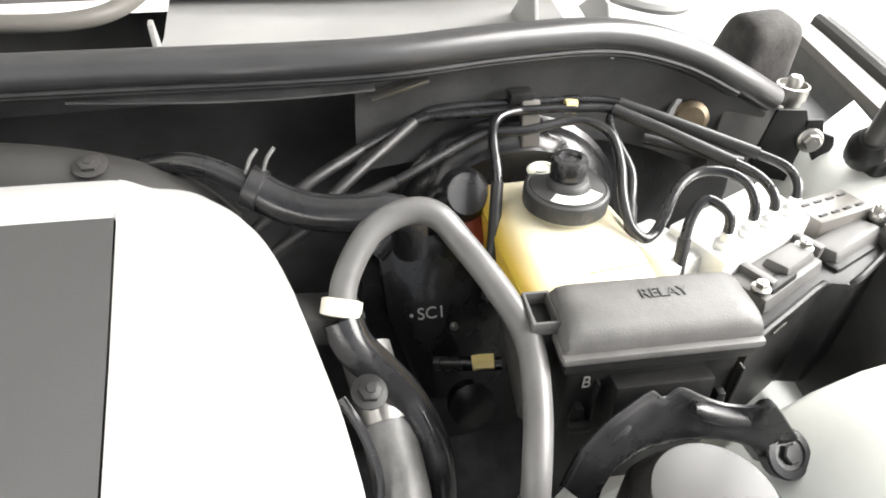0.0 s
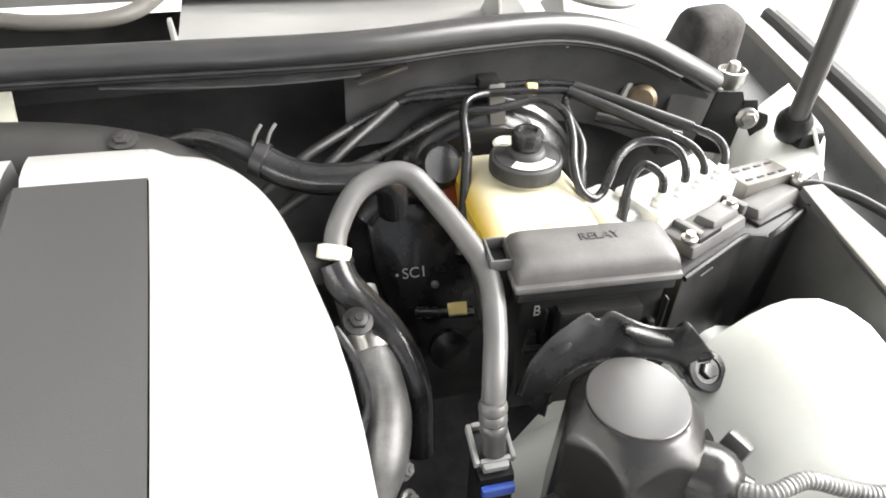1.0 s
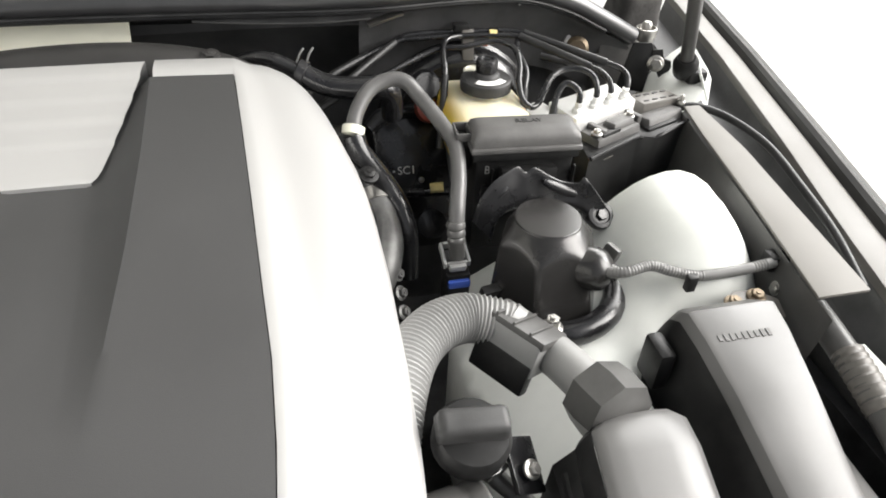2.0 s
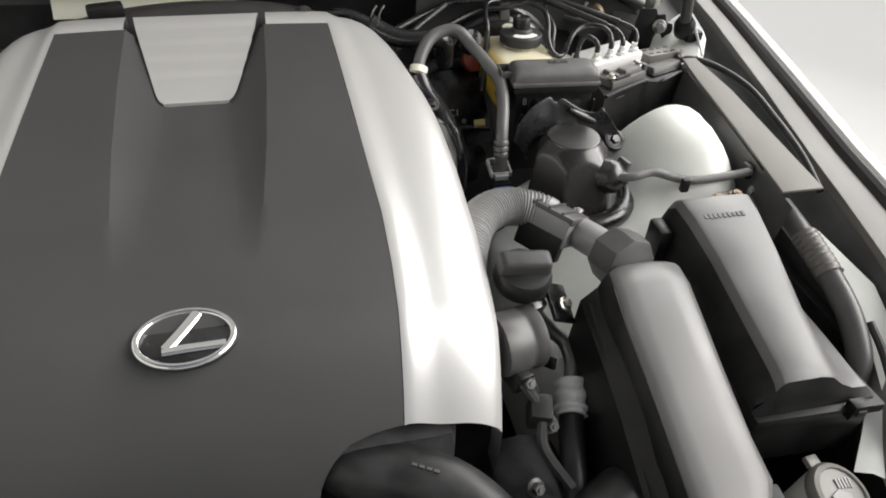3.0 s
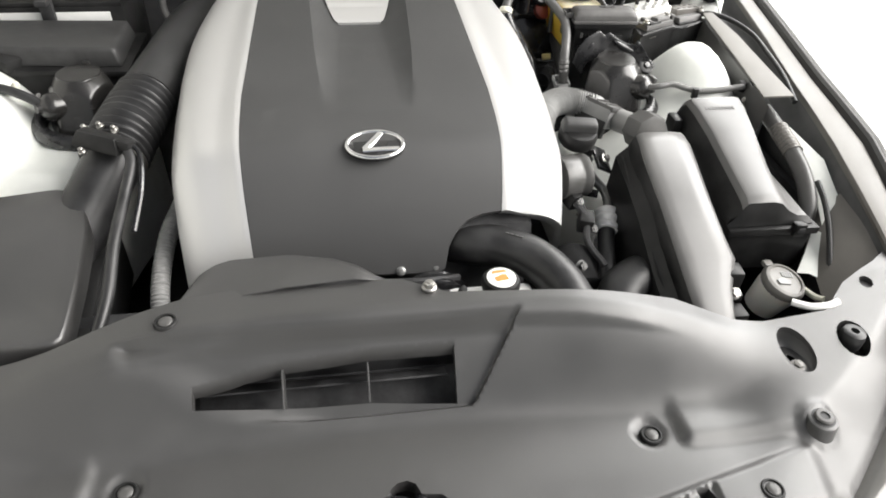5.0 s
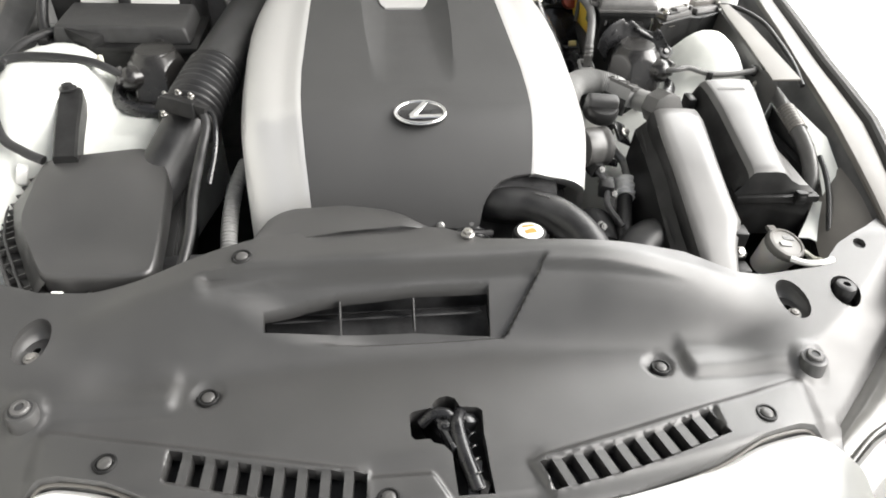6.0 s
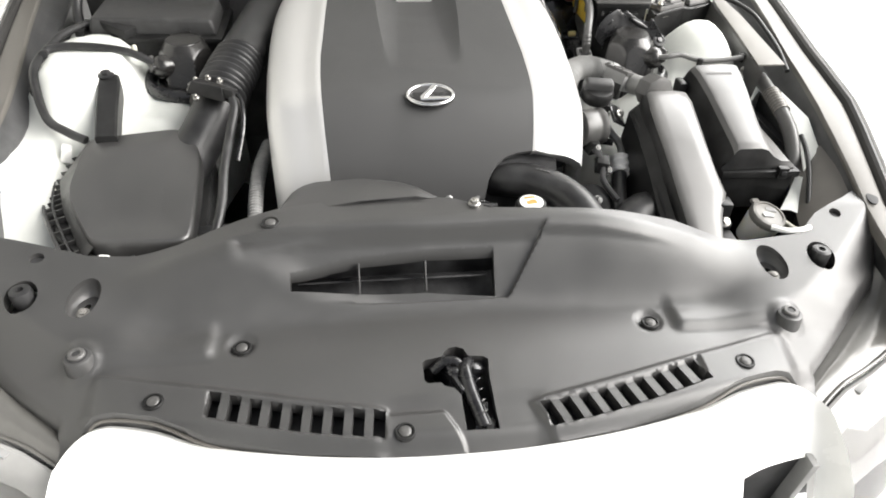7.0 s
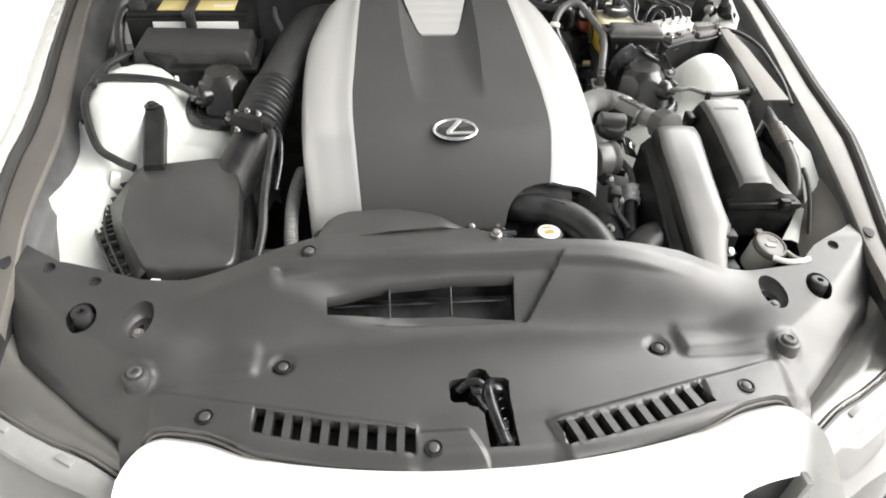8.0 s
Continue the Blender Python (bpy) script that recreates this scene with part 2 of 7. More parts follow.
def inside(x, y, poly):
    c, n = False, len(poly)
    if n < 20 and not (min(p[0] for p in poly) <= x <= max(p[0] for p in poly) and min(p[1] for p in poly) <= y <= max(p[1] for p in poly)):
        return False
    for i in range(n):
        (x1, y1), (x2, y2) = poly[i], poly[i - 1]
        if (y1 > y) != (y2 > y) and x < (x2 - x1) * (y - y1) / (y2 - y1) + x1:
            c = not c
    return c


def dense(poly, step):
    out = []
    for i in range(len(poly)):
        a, b = V((*poly[i], 0)), V((*poly[(i + 1) % len(poly)], 0))
        k = max(1, int((b - a).length / step))
        out += [tuple((a.lerp(b, j / k)).xy) for j in range(k)]
    return out


def sheet(bm, outline, holes, height, cell, thick=0.004, deep=None, rim=None, fine=None):
    """A moulded sheet over an outline in plan with holes; height(x, y) gives z. Hole edges run down by deep, the rim by rim."""
    loops = [dense(outline, cell)] + [dense(h, cell * 0.6) for h in holes]
    pts, edges = [], []
    for lp in loops:
        k = len(pts)
        pts += [V((*p,)) for p in lp]
        edges += [(k + i, k + (i + 1) % len(lp)) for i in range(len(lp))]
    xs, ys = [p[0] for p in outline], [p[1] for p in outline]
    nx, ny = int((max(xs) - min(xs)) / cell) + 1, int((max(ys) - min(ys)) / cell) + 1
    near = [(p.x, p.y) for p in pts]
    grid = {}
    for q in near:
        grid.setdefault((int(q[0] // cell), int(q[1] // cell)), []).append(q)
    spots = [(min(xs) + (i + 0.5 * (j % 2)) * cell, min(ys) + j * cell) for i in range(nx) for j in range(ny)]
    if fine:
        half = cell / 2
        spots = [p for p in spots if not fine(*p)] + [q for q in ((min(xs) + (i + 0.5 * (j % 2)) * half, min(ys) + j * half) for i in range(2 * nx) for j in range(2 * ny)) if fine(*q)]
    for x, y in spots:
        gx, gy = int(x // cell), int(y // cell)
        if any((x - q[0]) ** 2 + (y - q[1]) ** 2 < (0.3 * cell) ** 2 for a in (-1, 0, 1) for b in (-1, 0, 1) for q in grid.get((gx + a, gy + b), ())):
            continue
        if inside(x, y, outline) and not any(inside(x, y, h) for h in holes):
            pts.append(V((x, y)))
    co, _, faces, *_ = delaunay_2d_cdt(pts, edges, [], 2, 1e-6)
    vs = [bm.verts.new((p.x, p.y, height(p.x, p.y))) for p in co]
    for fc in faces:
        x, y = sum(co[i].x for i in fc) / 3, sum(co[i].y for i in fc) / 3
        if inside(x, y, outline) and not any(inside(x, y, h) for h in holes):
            bm.faces.new([vs[i] for i in fc])
    for v in [v for v in bm.verts if not v.link_faces]:
        bm.verts.remove(v)
    bmesh.ops.recalc_face_normals(bm, faces=bm.faces)
    if sum(f.normal.z for f in bm.faces) < 0:
        bmesh.ops.reverse_faces(bm, faces=bm.faces)
    border = [e for e in bm.edges if len(e.link_faces) == 1]
    low = bmesh.ops.extrude_edge_only(bm, edges=border)
    for v in [g for g in low["geom"] if isinstance(g, bmesh.types.BMVert)]:
        hole = min((inside(v.co.x, v.co.y, h) or min((v.co.x - q[0]) ** 2 + (v.co.y - q[1]) ** 2 for q in dense(h, cell * 0.6)) < 1e-6) * -1 for h in holes) if holes else 0
        v.co.z -= (deep or thick) if hole else (rim or thick)
    return bm


def ellipse(x, y, rx, ry, n=16, turn=0.0):
    c, s = math.cos(turn), math.sin(turn)
    return [(x + rx * math.cos(a) * c - ry * math.sin(a) * s, y + rx * math.cos(a) * s + ry * math.sin(a) * c) for a in [2 * math.pi * i / n for i in range(n)]]


def lerp_table(table, v):
    """Smooth value from a short table of (v, value)."""
    if v <= table[0][0]:
        return table[0][1]
    for (a, p), (b, q) in zip(table, table[1:]):
        if v <= b:
            t = (v - a) / (b - a)
            return p + (q - p) * t
    return table[-1][1]


def smooth(t):
    t = max(0.0, min(1.0, t))
    return t * t * (3 - 2 * t)


def bolt(bm, c, r=0.006, h=0.005, m=None, flange=1.5):
    """A flanged hexagon head."""
    t = pose(*c) if m is None else Matrix.Translation(c) @ m
    lathe(bm, [(r * flange * 0.9, -0.002), (r * flange, 0), (r * flange, h * 0.25), (r * 1.15, h * 0.4)], 16, t)
    lathe(bm, [(r, h * 0.3), (r, h * 0.9), (r * 0.85, h)], 6, t)
    lathe(bm, [(r * 0.45, h * 0.9), (r * 0.4, h * 1.15)], 10, t)
    return bm


def words(text, size, m, material, name, parent, label="", depth=0.0006):
    cu = bpy.data.curves.new(name, "FONT")
    cu.body, cu.size, cu.extrude, cu.align_x, cu.align_y = text, size, depth, "CENTER", "CENTER"
    tmp = bpy.data.objects.new(name, cu)
    me = bpy.data.meshes.new_from_object(tmp)
    bpy.data.objects.remove(tmp)
    bm = bmesh.new()
    bm.from_mesh(me)
    bm.transform(m)
    bpy.data.meshes.remove(me)
    return part(name, bm, material, parent, label)


def bars(n, w, h, m, material, name, parent, gap=0.35, seed=3):
    """A row of small plain bars in place of writing that cannot be read."""
    rnd = random.Random(seed)
    bm = bmesh.new()
    for i in range(n):
        x = (i - (n - 1) / 2) * w / n
        hh = h * rnd.uniform(0.75, 1.0)
        box(bm, (x, 0, 0), (w / n * (1 - gap), hh, 0.0012), 0)
    bm.transform(m)
    return part(name, bm, material, parent)


# ==== structure: floor, car body ====
bm = bmesh.new()
bmesh.ops.create_grid(bm, x_segments=24, y_segments=24, size=40)
solid("floor", bm, M_FLOOR, "pale glossy showroom floor under the car", "floor", kind="structure")
# unseen walls, added to cut stray light and tone the reflections
for name, c, sz in (("light_wall_west", (-4.2, 0, 2.75), (0.2, 14, 5.5)), ("light_wall_north", (0.0, 6.2, 2.75), (8.2, 0.2, 5.5))):
    solid(name, box(bmesh.new(), c, sz, 0.01), M_WALL, "plain unseen wall added to shape the light", "wall", kind="structure")
# unseen frame of posts and bars, added to hold the fill lamp
bm = bmesh.new()
for c, sz in (((0, 0, 2.25), (0.2, 5.2, 0.1)), ((0, 0, 5.6), (0.2, 5.2, 0.4)), ((0, -2.5, 2.9), (0.2, 0.2, 5.4)), ((0, 2.5, 2.9), (0.2, 0.2, 5.4))):
    box(bm, c, sz, 0.004)
bm.transform(EAST)
solid("fill_frame_east", bm, M_PLASTER, "unseen white posts and beams added round the fill lamp", "wall", kind="structure")
fill_frame = thing("fill_frame_1", "unseen slim grey bars added before the fill lamp", "window", (3.6, 2.25, 2.3), kind="structure")
for y in (-0.8, 0.8):
    bm = box(bmesh.new(), (0, y, 3.85), (0.06, 0.06, 3.1), 0.006)
    bm.transform(EAST)
    part("fill_frame_bar", bm, M_WALL, fill_frame)

FRONT = [(-0.556, -0.258), (-0.547, -0.226), (-0.533, -0.205), (-0.515, -0.196), (-0.49, -0.197), (-0.43, -0.213), (-0.356, -0.246), (-0.228, -0.274), (-0.102, -0.289), (0.0, -0.292), (0.1, -0.289), (0.228, -0.274), (0.356, -0.246), (0.43, -0.218), (0.49, -0.204), (0.515, -0.203), (0.535, -0.212), (0.548, -0.23), (0.557, -0.255)]
BACK = [(0.835, 0.165), (0.76, 0.118), (0.687, 0.082), (0.639, 0.041), (0.534, 0.032), (0.49, 0.036), (0.405, 0.066), (0.264, 0.066), (0.08, 0.08), (0.02, 0.112), (-0.06, 0.12), (-0.19, 0.114), (-0.27, 0.104), (-0.335, 0.092), (-0.379, 0.082), (-0.43, 0.067), (-0.497, 0.059), (-0.574, 0.062), (-0.649, 0.085), (-0.72, 0.105), (-0.80, 0.16)]
SIDE_L = [(-0.812, 0.09), (-0.79, 0.02), (-0.768, -0.035), (-0.715, -0.082), (-0.645, -0.138), (-0.575, -0.19)]
SIDE_R = [(0.575, -0.19), (0.645, -0.132), (0.71, -0.075), (0.763, -0.03), (0.79, 0.02), (0.812, 0.09)]
SHELF = [(-0.42, 0.005), (-0.337, 0.018), (-0.228, 0.033), (-0.109, 0.038), (0.018, 0.040), (0.136, 0.037), (0.25, 0.026), (0.364, 0.011), (0.42, 0.0)]


def shelf_z(a):
    """Height of the cover's back shelf across its width."""
    return 0.917 - 0.055 * smooth((a - 0.24) / 0.33) + 0.02 * smooth((a - 0.62) / 0.25)



def seg_gap(x, y, p, q):
    """Distance in plan from a point to the stretch between p and q."""
    dx, dy = q[0] - p[0], q[1] - p[1]
    u = min(1.0, max(0.0, ((x - p[0]) * dx + (y - p[1]) * dy) / (dx * dx + dy * dy)))
    return math.hypot(x - p[0] - u * dx, y - p[1] - u * dy)


def vent_y(x):
    return -0.2525 + 0.43 * x * x


def cover_height(x, y):
    """The moulded top of the front cover: a raised back shelf, a slope, a flat front shelf and a rolled nose."""
    a = abs(x)
    k = min(1.0, (a / 0.6) ** 2)
    y0, y1 = -0.052 - 0.055 * k, 0.068 - 0.07 * k
    low = 0.797 + 0.056 * smooth((a - 0.56) / 0.20) + 0.012 * smooth((y + 0.30) / 0.2) * (1 - k) - 0.004 * k
    z = low + (shelf_z(a) - low) * smooth((y - y0) / (y1 - y0))
    # flat outer ends, cut by a slanting facet towards the headlamps
    if a > 0.42:
        over_edge = max(0.0, -0.078 + 0.55 * (a - 0.575) + 1.1 * max(0.0, a - 0.575) ** 2 - y)
        bend = over_edge ** 2 / 0.016 if over_edge < 0.008 else over_edge - 0.004
        z += (0.862 + 0.32 * (min(max(y, -0.12), 0.10) - 0.03) - 0.40 * min(bend, 0.10) - z) * smooth((a - 0.42) / 0.17)
        if a > 0.57:
            near = min(seg_gap(x, y, p, q) for p, q in (zip(SIDE_R, SIDE_R[1:]) if x > 0 else zip(SIDE_L, SIDE_L[1:])))
            z -= 0.009 * max(0.0, 1 - near / 0.016) ** 2
    front = -0.292 + 0.245 * x * x
    z -= 0.022 * smooth((front + 0.035 - y) / 0.035) ** 1.5
    # rounded ledge that carries the outer screws
    z += 0.010 * smooth((a - 0.358) / 0.020) * smooth((y + 0.119) / 0.018) * (1 - smooth((y + 0.085) / 0.05)) * (1 - smooth((a - 0.49) / 0.10))
    # sunk frame round the intake slot
    if -0.40 < x < 0.20:
        z -= 0.016 * smooth((x + 0.352) / 0.03) * smooth((x + 0.344 - (0.01 - y) * 3.4) / 0.17) * smooth((0.122 + (y + 0.009) * 0.95 - x) / 0.008) * smooth((y + 0.028) / 0.007) * smooth((0.050 - y) / 0.008)
    # raised platforms with the vents, ending beside the latch
    bound = -0.2465 + 0.218 * a if x > 0 or x < -0.107 else -0.230
    end = (x - 0.100 + 0.45 * (y + 0.236)) / 0.010 if x > 0 else (-0.020 - 0.5 * (y + 0.236) - x) / 0.008
    z += 0.006 * smooth((bound + 0.006 - y) / 0.014) * smooth(end) * smooth((0.545 - a) / 0.03) - 0.004 * smooth((-0.20 - y) / 0.03) * smooth((0.13 - a) / 0.03)
    for x0, x1 in ((-0.363, -0.110), (0.119, 0.380)):
        yc = vent_y(x)
        z -= 0.006 * smooth((x - x0) / 0.005) * smooth((x1 - x) / 0.005) * smooth((0.0235 - abs(y - yc)) / 0.005)
    # crisp front edge of the back shelf
    if a < 0.42:
        z += 0.012 * (smooth((y - lerp_table(SHELF, x)) / 0.007) - 0.5) * smooth((0.42 - a) / 0.22)
    for sx in (-1, 1):
        d = math.hypot(x - sx * 0.553, y + 0.112)
        z += 0.006 * smooth((0.034 - d) / 0.014)
        d = math.hypot(x - sx * 0.327, y + 0.088)
        z -= 0.006 * smooth((0.023 - d) / 0.007)
    return z


def cover_detail(x, y):
    """Where the cover has its sharp moulded edges."""
    return (y < -0.13 and abs(x) < 0.55) or (abs(x) > 0.57 and min(seg_gap(abs(x), y, p, q) for p, q in zip(SIDE_R, SIDE_R[1:])) < 0.022) or (-0.37 < x < 0.19 and -0.04 < y < 0.06) or (abs(x) < 0.42 and abs(y - lerp_table(SHELF, x)) < 0.012)


SLOT = [(-0.252, 0.006), (-0.19, 0.020), (-0.135, 0.027), (-0.029, 0.033), (0.083, 0.032), (0.083, -0.018), (-0.031, -0.010), (-0.142, -0.010), (-0.252, -0.014)]
LATCH = [(-0.051, -0.146), (-0.046, -0.141), (-0.021, -0.137), (-0.016, -0.128), (-0.008, -0.121), (0.004, -0.119), (0.014, -0.124), (0.020, -0.138), (0.044, -0.141), (0.050, -0.147), (0.047, -0.18), (0.049, -0.264), (0.002, -0.263), (0.001, -0.207), (-0.008, -0.195), (-0.022, -0.190), (-0.026, -0.184), (-0.046, -0.184), (-0.051, -0.178)]
VENTS = []
for i in range(9):
    for side, x0, x1 in ((-1, -0.353, -0.120), (1, 0.128, 0.368)):
        x = x0 + (x1 - x0) * i / 8
        yc = vent_y(x)
        lean = 0.007 if side > 0 else -0.0015
        w = 0.0086
        VENTS.append([(x - w - lean, yc + 0.0195 + (0.004 if side < 0 else -0.004)), (x + w - lean, yc + 0.0195), (x + w + lean, yc - 0.0195), (x - w + lean, yc - 0.0195 + (0.004 if side < 0 else -0.004))])
ROUND = [ellipse(s * 0.66, -0.004, 0.0245, 0.027) for s in (-1, 1)] + [ellipse(s * 0.566, -0.012, 0.024, 0.034, 20, s * 0.28) for s in (-1, 1)]
ROUND += [ellipse(-0.735, 0.112 - 0.02, 0.012, 0.011, 12), ellipse(-0.652, 0.062, 0.012, 0.009, 12), ellipse(0.725, 0.080, 0.011, 0.010, 12)]

trim = thing("radiator_cover", "dusty grained grey plastic cover over the radiator with moulded vents", "engine cover", (0, -0.05, 0.80))
bm = sheet(bmesh.new(), FRONT + SIDE_R + BACK + SIDE_L, [SLOT, LATCH] + VENTS + ROUND, cover_height, 0.0062, 0.012, 0.022, 0.05, cover_detail)
part("panel", bm, M_TRIM, trim, angle=50)
lip = [(x, y - 0.0015, cover_height(x, y) - 0.016) for x, y in [tuple(p.xy) for p in curve([(a, b, 0) for a, b in FRONT[1:-1]], 5)]]
part("lip", tube(bmesh.new(), lip, 0.0028, 8, 1), M_RAIL, trim, "thin pale edge strip of the cover")
# dark cups added below the small holes so they read as shaded
for x, y, r in ((-0.735, 0.092, 0.0135), (-0.652, 0.062, 0.0135), (0.725, 0.080, 0.0125)):
    part("hole_shade_cup", lathe(bmesh.new(), [(r, -0.006), (r, -0.022), (r * 0.5, -0.026)], 14, pose(x, y, cover_height(x, y))), M_DARK, trim, "dark cup added under a fixing hole for its shade")
# dark duct behind the intake slot, with two dividers
bm = bmesh.new()
loft(bm, [[(x, y, z) for x in (-0.26, -0.09, 0.09)] for y, z in ((0.050, 0.885), (0.06, 0.80), (-0.02, 0.74), (-0.035, 0.79))])
part("intake_duct", bm, M_DARK, trim, "black air intake duct")
for x in (-0.142, -0.033):
    part("divider", box(bmesh.new(), (x, 0.010, 0.838), (0.0022, 0.05, 0.03), 0.0006, (45, 0, 0)), M_TRIM, trim)
part("duct_vane", box(bmesh.new(), (-0.085, 0.035, 0.815), (0.32, 0.03, 0.003), 0.001, (-30, 0, 0)), M_DARK, trim)
for side, x0, x1 in ((-1, -0.37, -0.10), (1, 0.115, 0.39)):
    bm = bmesh.new()
    loft(bm, [[(x, vent_y(x) + dy, 0.768) for dy in (-0.03, 0.03)] for x in [x0 + (x1 - x0) * i / 12 for i in range(13)]])
    part("vent_backing", bm, M_DARK, trim, "plain black sheet behind the vents")
for s in (-1, 1):
    zb = cover_height(0.566, -0.012) - 0.021
    rings = []
    for k, dz in ((1.06, 0.003), (1.0, 0.008), (0.95, 0.015), (0.86, 0.022), (0.70, 0.0265), (0.2, 0.027)):
        rings.append([(s * x, y, cover_height(x, y) * (1 - dz / 0.027) + zb * dz / 0.027) for x, y in ellipse(0.566, -0.012, 0.0242 * k, 0.0342 * k, 24, 0.28)])
    part("recess", loft(bmesh.new(), rings, True), M_TRIM, trim, "bowl shaped recess")
    part("recess_bolt", bolt(bmesh.new(), (s * 0.568, -0.026, zb + 0.001), 0.007, 0.006), M_CAPG, trim)


def clip(x, y, z, r=0.0135):
    """A round push clip with a raised rim and a domed pin."""
    c = thing("push_clip", "round black plastic push clip pressed into the grey cover", "clip", (x, y, z), "push clips of the radiator cover")
    part("rim", lathe(bmesh.new(), [(r * 1.1, -0.004), (r * 1.1, 0.001), (r, 0.003), (r * 0.86, 0.003), (r * 0.80, 0.0005), (r * 0.5, 0.0005)], 20, pose(x, y, z)), M_BLACK, c)
    part("pin", lathe(bmesh.new(), [(r * 0.66, -0.002), (r * 0.66, 0.002), (r * 0.55, 0.0035), (r * 0.25, 0.0042)], 16, pose(x, y, z)), M_GREYP, c)
    return c


for x, y in ((-0.435, -0.188), (0.446, -0.188), (-0.325, -0.092), (0.329, -0.092), (-0.085, -0.262), (-0.280, 0.066)):
    z = max(cover_height(x + dx, y + dy) for dx in (-0.012, 0, 0.012) for dy in (-0.012, 0, 0.012)) - 0.001
    clip(x, y, z)
fb0 = thing("cover_bolt", "bright flanged bolt holding the back of the cover", "bolt", (0.056, 0.088, 0.91))
part("head", bolt(bmesh.new(), (0.056, 0.088, cover_height(0.056, 0.086) + 0.002), 0.0075, 0.010, None, 1.4), M_STEEL, fb0)
for s in (-1, 1):
    b = thing("bump_stop", "black rubber bonnet bump stop on a threaded foot", "bump stop", (s * 0.66, 0, 0.84), "bonnet bump stops")
    part("rubber_pad", lathe(bmesh.new(), [(0.013, 0.82), (0.0165, 0.835), (0.017, 0.853), (0.0155, 0.860), (0.012, 0.862), (0.006, 0.862), (0.005, 0.854)], 20, pose(s * 0.66, 0.0, 0)), M_RUBBER, b)
    part("foot", lathe(bmesh.new(), [(0.022, 0.80), (0.022, 0.822), (0.012, 0.832)], 16, pose(s * 0.66, 0.0, 0)), M_BLACK, b)
    w = thing("cover_screw", "black flanged screw on a moulded boss of the cover", "screw", (s * 0.553, -0.112, 0.828), "screws on the cover bosses")
    zt = cover_height(s * 0.553, -0.112) + 0.012
    part("boss", lathe(bmesh.new(), [(0.023, -0.026), (0.0205, -0.006), (0.019, -0.0015), (0.0165, 0.0)], 28, pose(s * 0.553, -0.112, zt)), M_TRIM, w, "grey moulded boss")
    part("gap", lathe(bmesh.new(), [(0.0150, -0.002), (0.0150, 0.0006), (0.0135, 0.0008)], 24, pose(s * 0.553, -0.112, zt)), M_DARK, w)
    part("head", lathe(bmesh.new(), [(0.0122, 0.0), (0.0122, 0.0035), (0.0105, 0.0055), (0.0065, 0.006), (0.0058, 0.003)], 24, pose(s * 0.553, -0.112, zt)), M_RELAY, w)
    part("socket", lathe(bmesh.new(), [(0.0058, zt + 0.0025), (0.0058, zt + 0.0042), (0.003, zt + 0.0042)], 8, pose(s * 0.553, -0.112, 0)), M_DARK, w)

latch = thing("bonnet_latch", "black greased steel bonnet latch inside the cover opening", "latch", (0.01, -0.19, 0.75))
part("base_plate", box(bmesh.new(), (0.01, -0.20, 0.742), (0.13, 0.18, 0.006), 0.002), M_DARK, latch)
part("side_plate", box(bmesh.new(), (-0.012, -0.165, 0.772), (0.008, 0.08, 0.055), 0.002, (0, 8, 20)), M_GLOSSB, latch)
bm = tube(bmesh.new(), [(0.02, -0.14, 0.79), (0.012, -0.165, 0.80), (0.016, -0.20, 0.792), (0.03, -0.25, 0.775)], 0.0105, 12)
part("lever", bm, M_PRESS, latch)
part("hook", tube(bmesh.new(), [(-0.035, -0.15, 0.785), (-0.015, -0.145, 0.80), (0.004, -0.15, 0.798), (0.010, -0.17, 0.785)], 0.008, 10), M_PRESS, latch)
part("pivot", bolt(bmesh.new(), (-0.004, -0.165, 0.797), 0.007, 0.006), M_GLOSSB, latch)
part("arm", box(bmesh.new(), (0.022, -0.208, 0.780), (0.026, 0.095, 0.020), 0.006, (8, 0, 14), (0.6, 1.0)), M_GLOSSB, latch)
part("catch", box(bmesh.new(), (0.030, -0.152, 0.784), (0.020, 0.018, 0.022), 0.005, (0, 20, 10)), M_GLOSSB, latch)
part("guide", prism(bmesh.new(), [(0.040, -0.262), (0.030, -0.262), (0.036, -0.236), (0.048, -0.246)], 0.752, 0.782, 0.002), M_BLACK, latch)
part("spring", tube(bmesh.new(), [(0.032 + 0.006 * math.cos(i * 1.1), -0.15 - 0.0035 * i, 0.785 + 0.006 * math.sin(i * 1.1)) for i in range(28)], 0.0012, 6, 2), M_GLOSSB, latch)
part("striker_tongue", box(bmesh.new(), (0.028, -0.235, 0.777), (0.016, 0.05, 0.006), 0.002, (10, 0, -12)), M_GLOSSB, latch)

# ==== car body ====
car = thing("car_body", "white car body, front end and wings, bonnet up", "car", (0, 0.3, 0.0))
RIM = [(-0.554, -0.262), (-0.545, -0.230), (-0.531, -0.209), (-0.513, -0.200), (-0.49, -0.200), (-0.43, -0.216), (-0.356, -0.249), (-0.228, -0.277), (-0.102, -0.292), (0.0, -0.295), (0.1, -0.292), (0.228, -0.277), (0.356, -0.249), (0.43, -0.221), (0.49, -0.208), (0.513, -0.207), (0.533, -0.216), (0.546, -0.234), (0.555, -0.258)]
rows = []
for off, dz in ((0.004, 0.762), (0.001, 0.774), (-0.006, 0.778), (-0.02, 0.775), (-0.06, 0.755), (-0.10, 0.72), (-0.13, 0.66), (-0.14, 0.60)):
    rows.append([(x * (1 + -off * 0.12), y + off, dz + 0.004 - 0.010 * (x / 0.55) ** 2) for x, y in [tuple(p.xy) for p in curve([(a, b, 0) for a, b in RIM], 4)]])
bm = loft(bmesh.new(), rows)
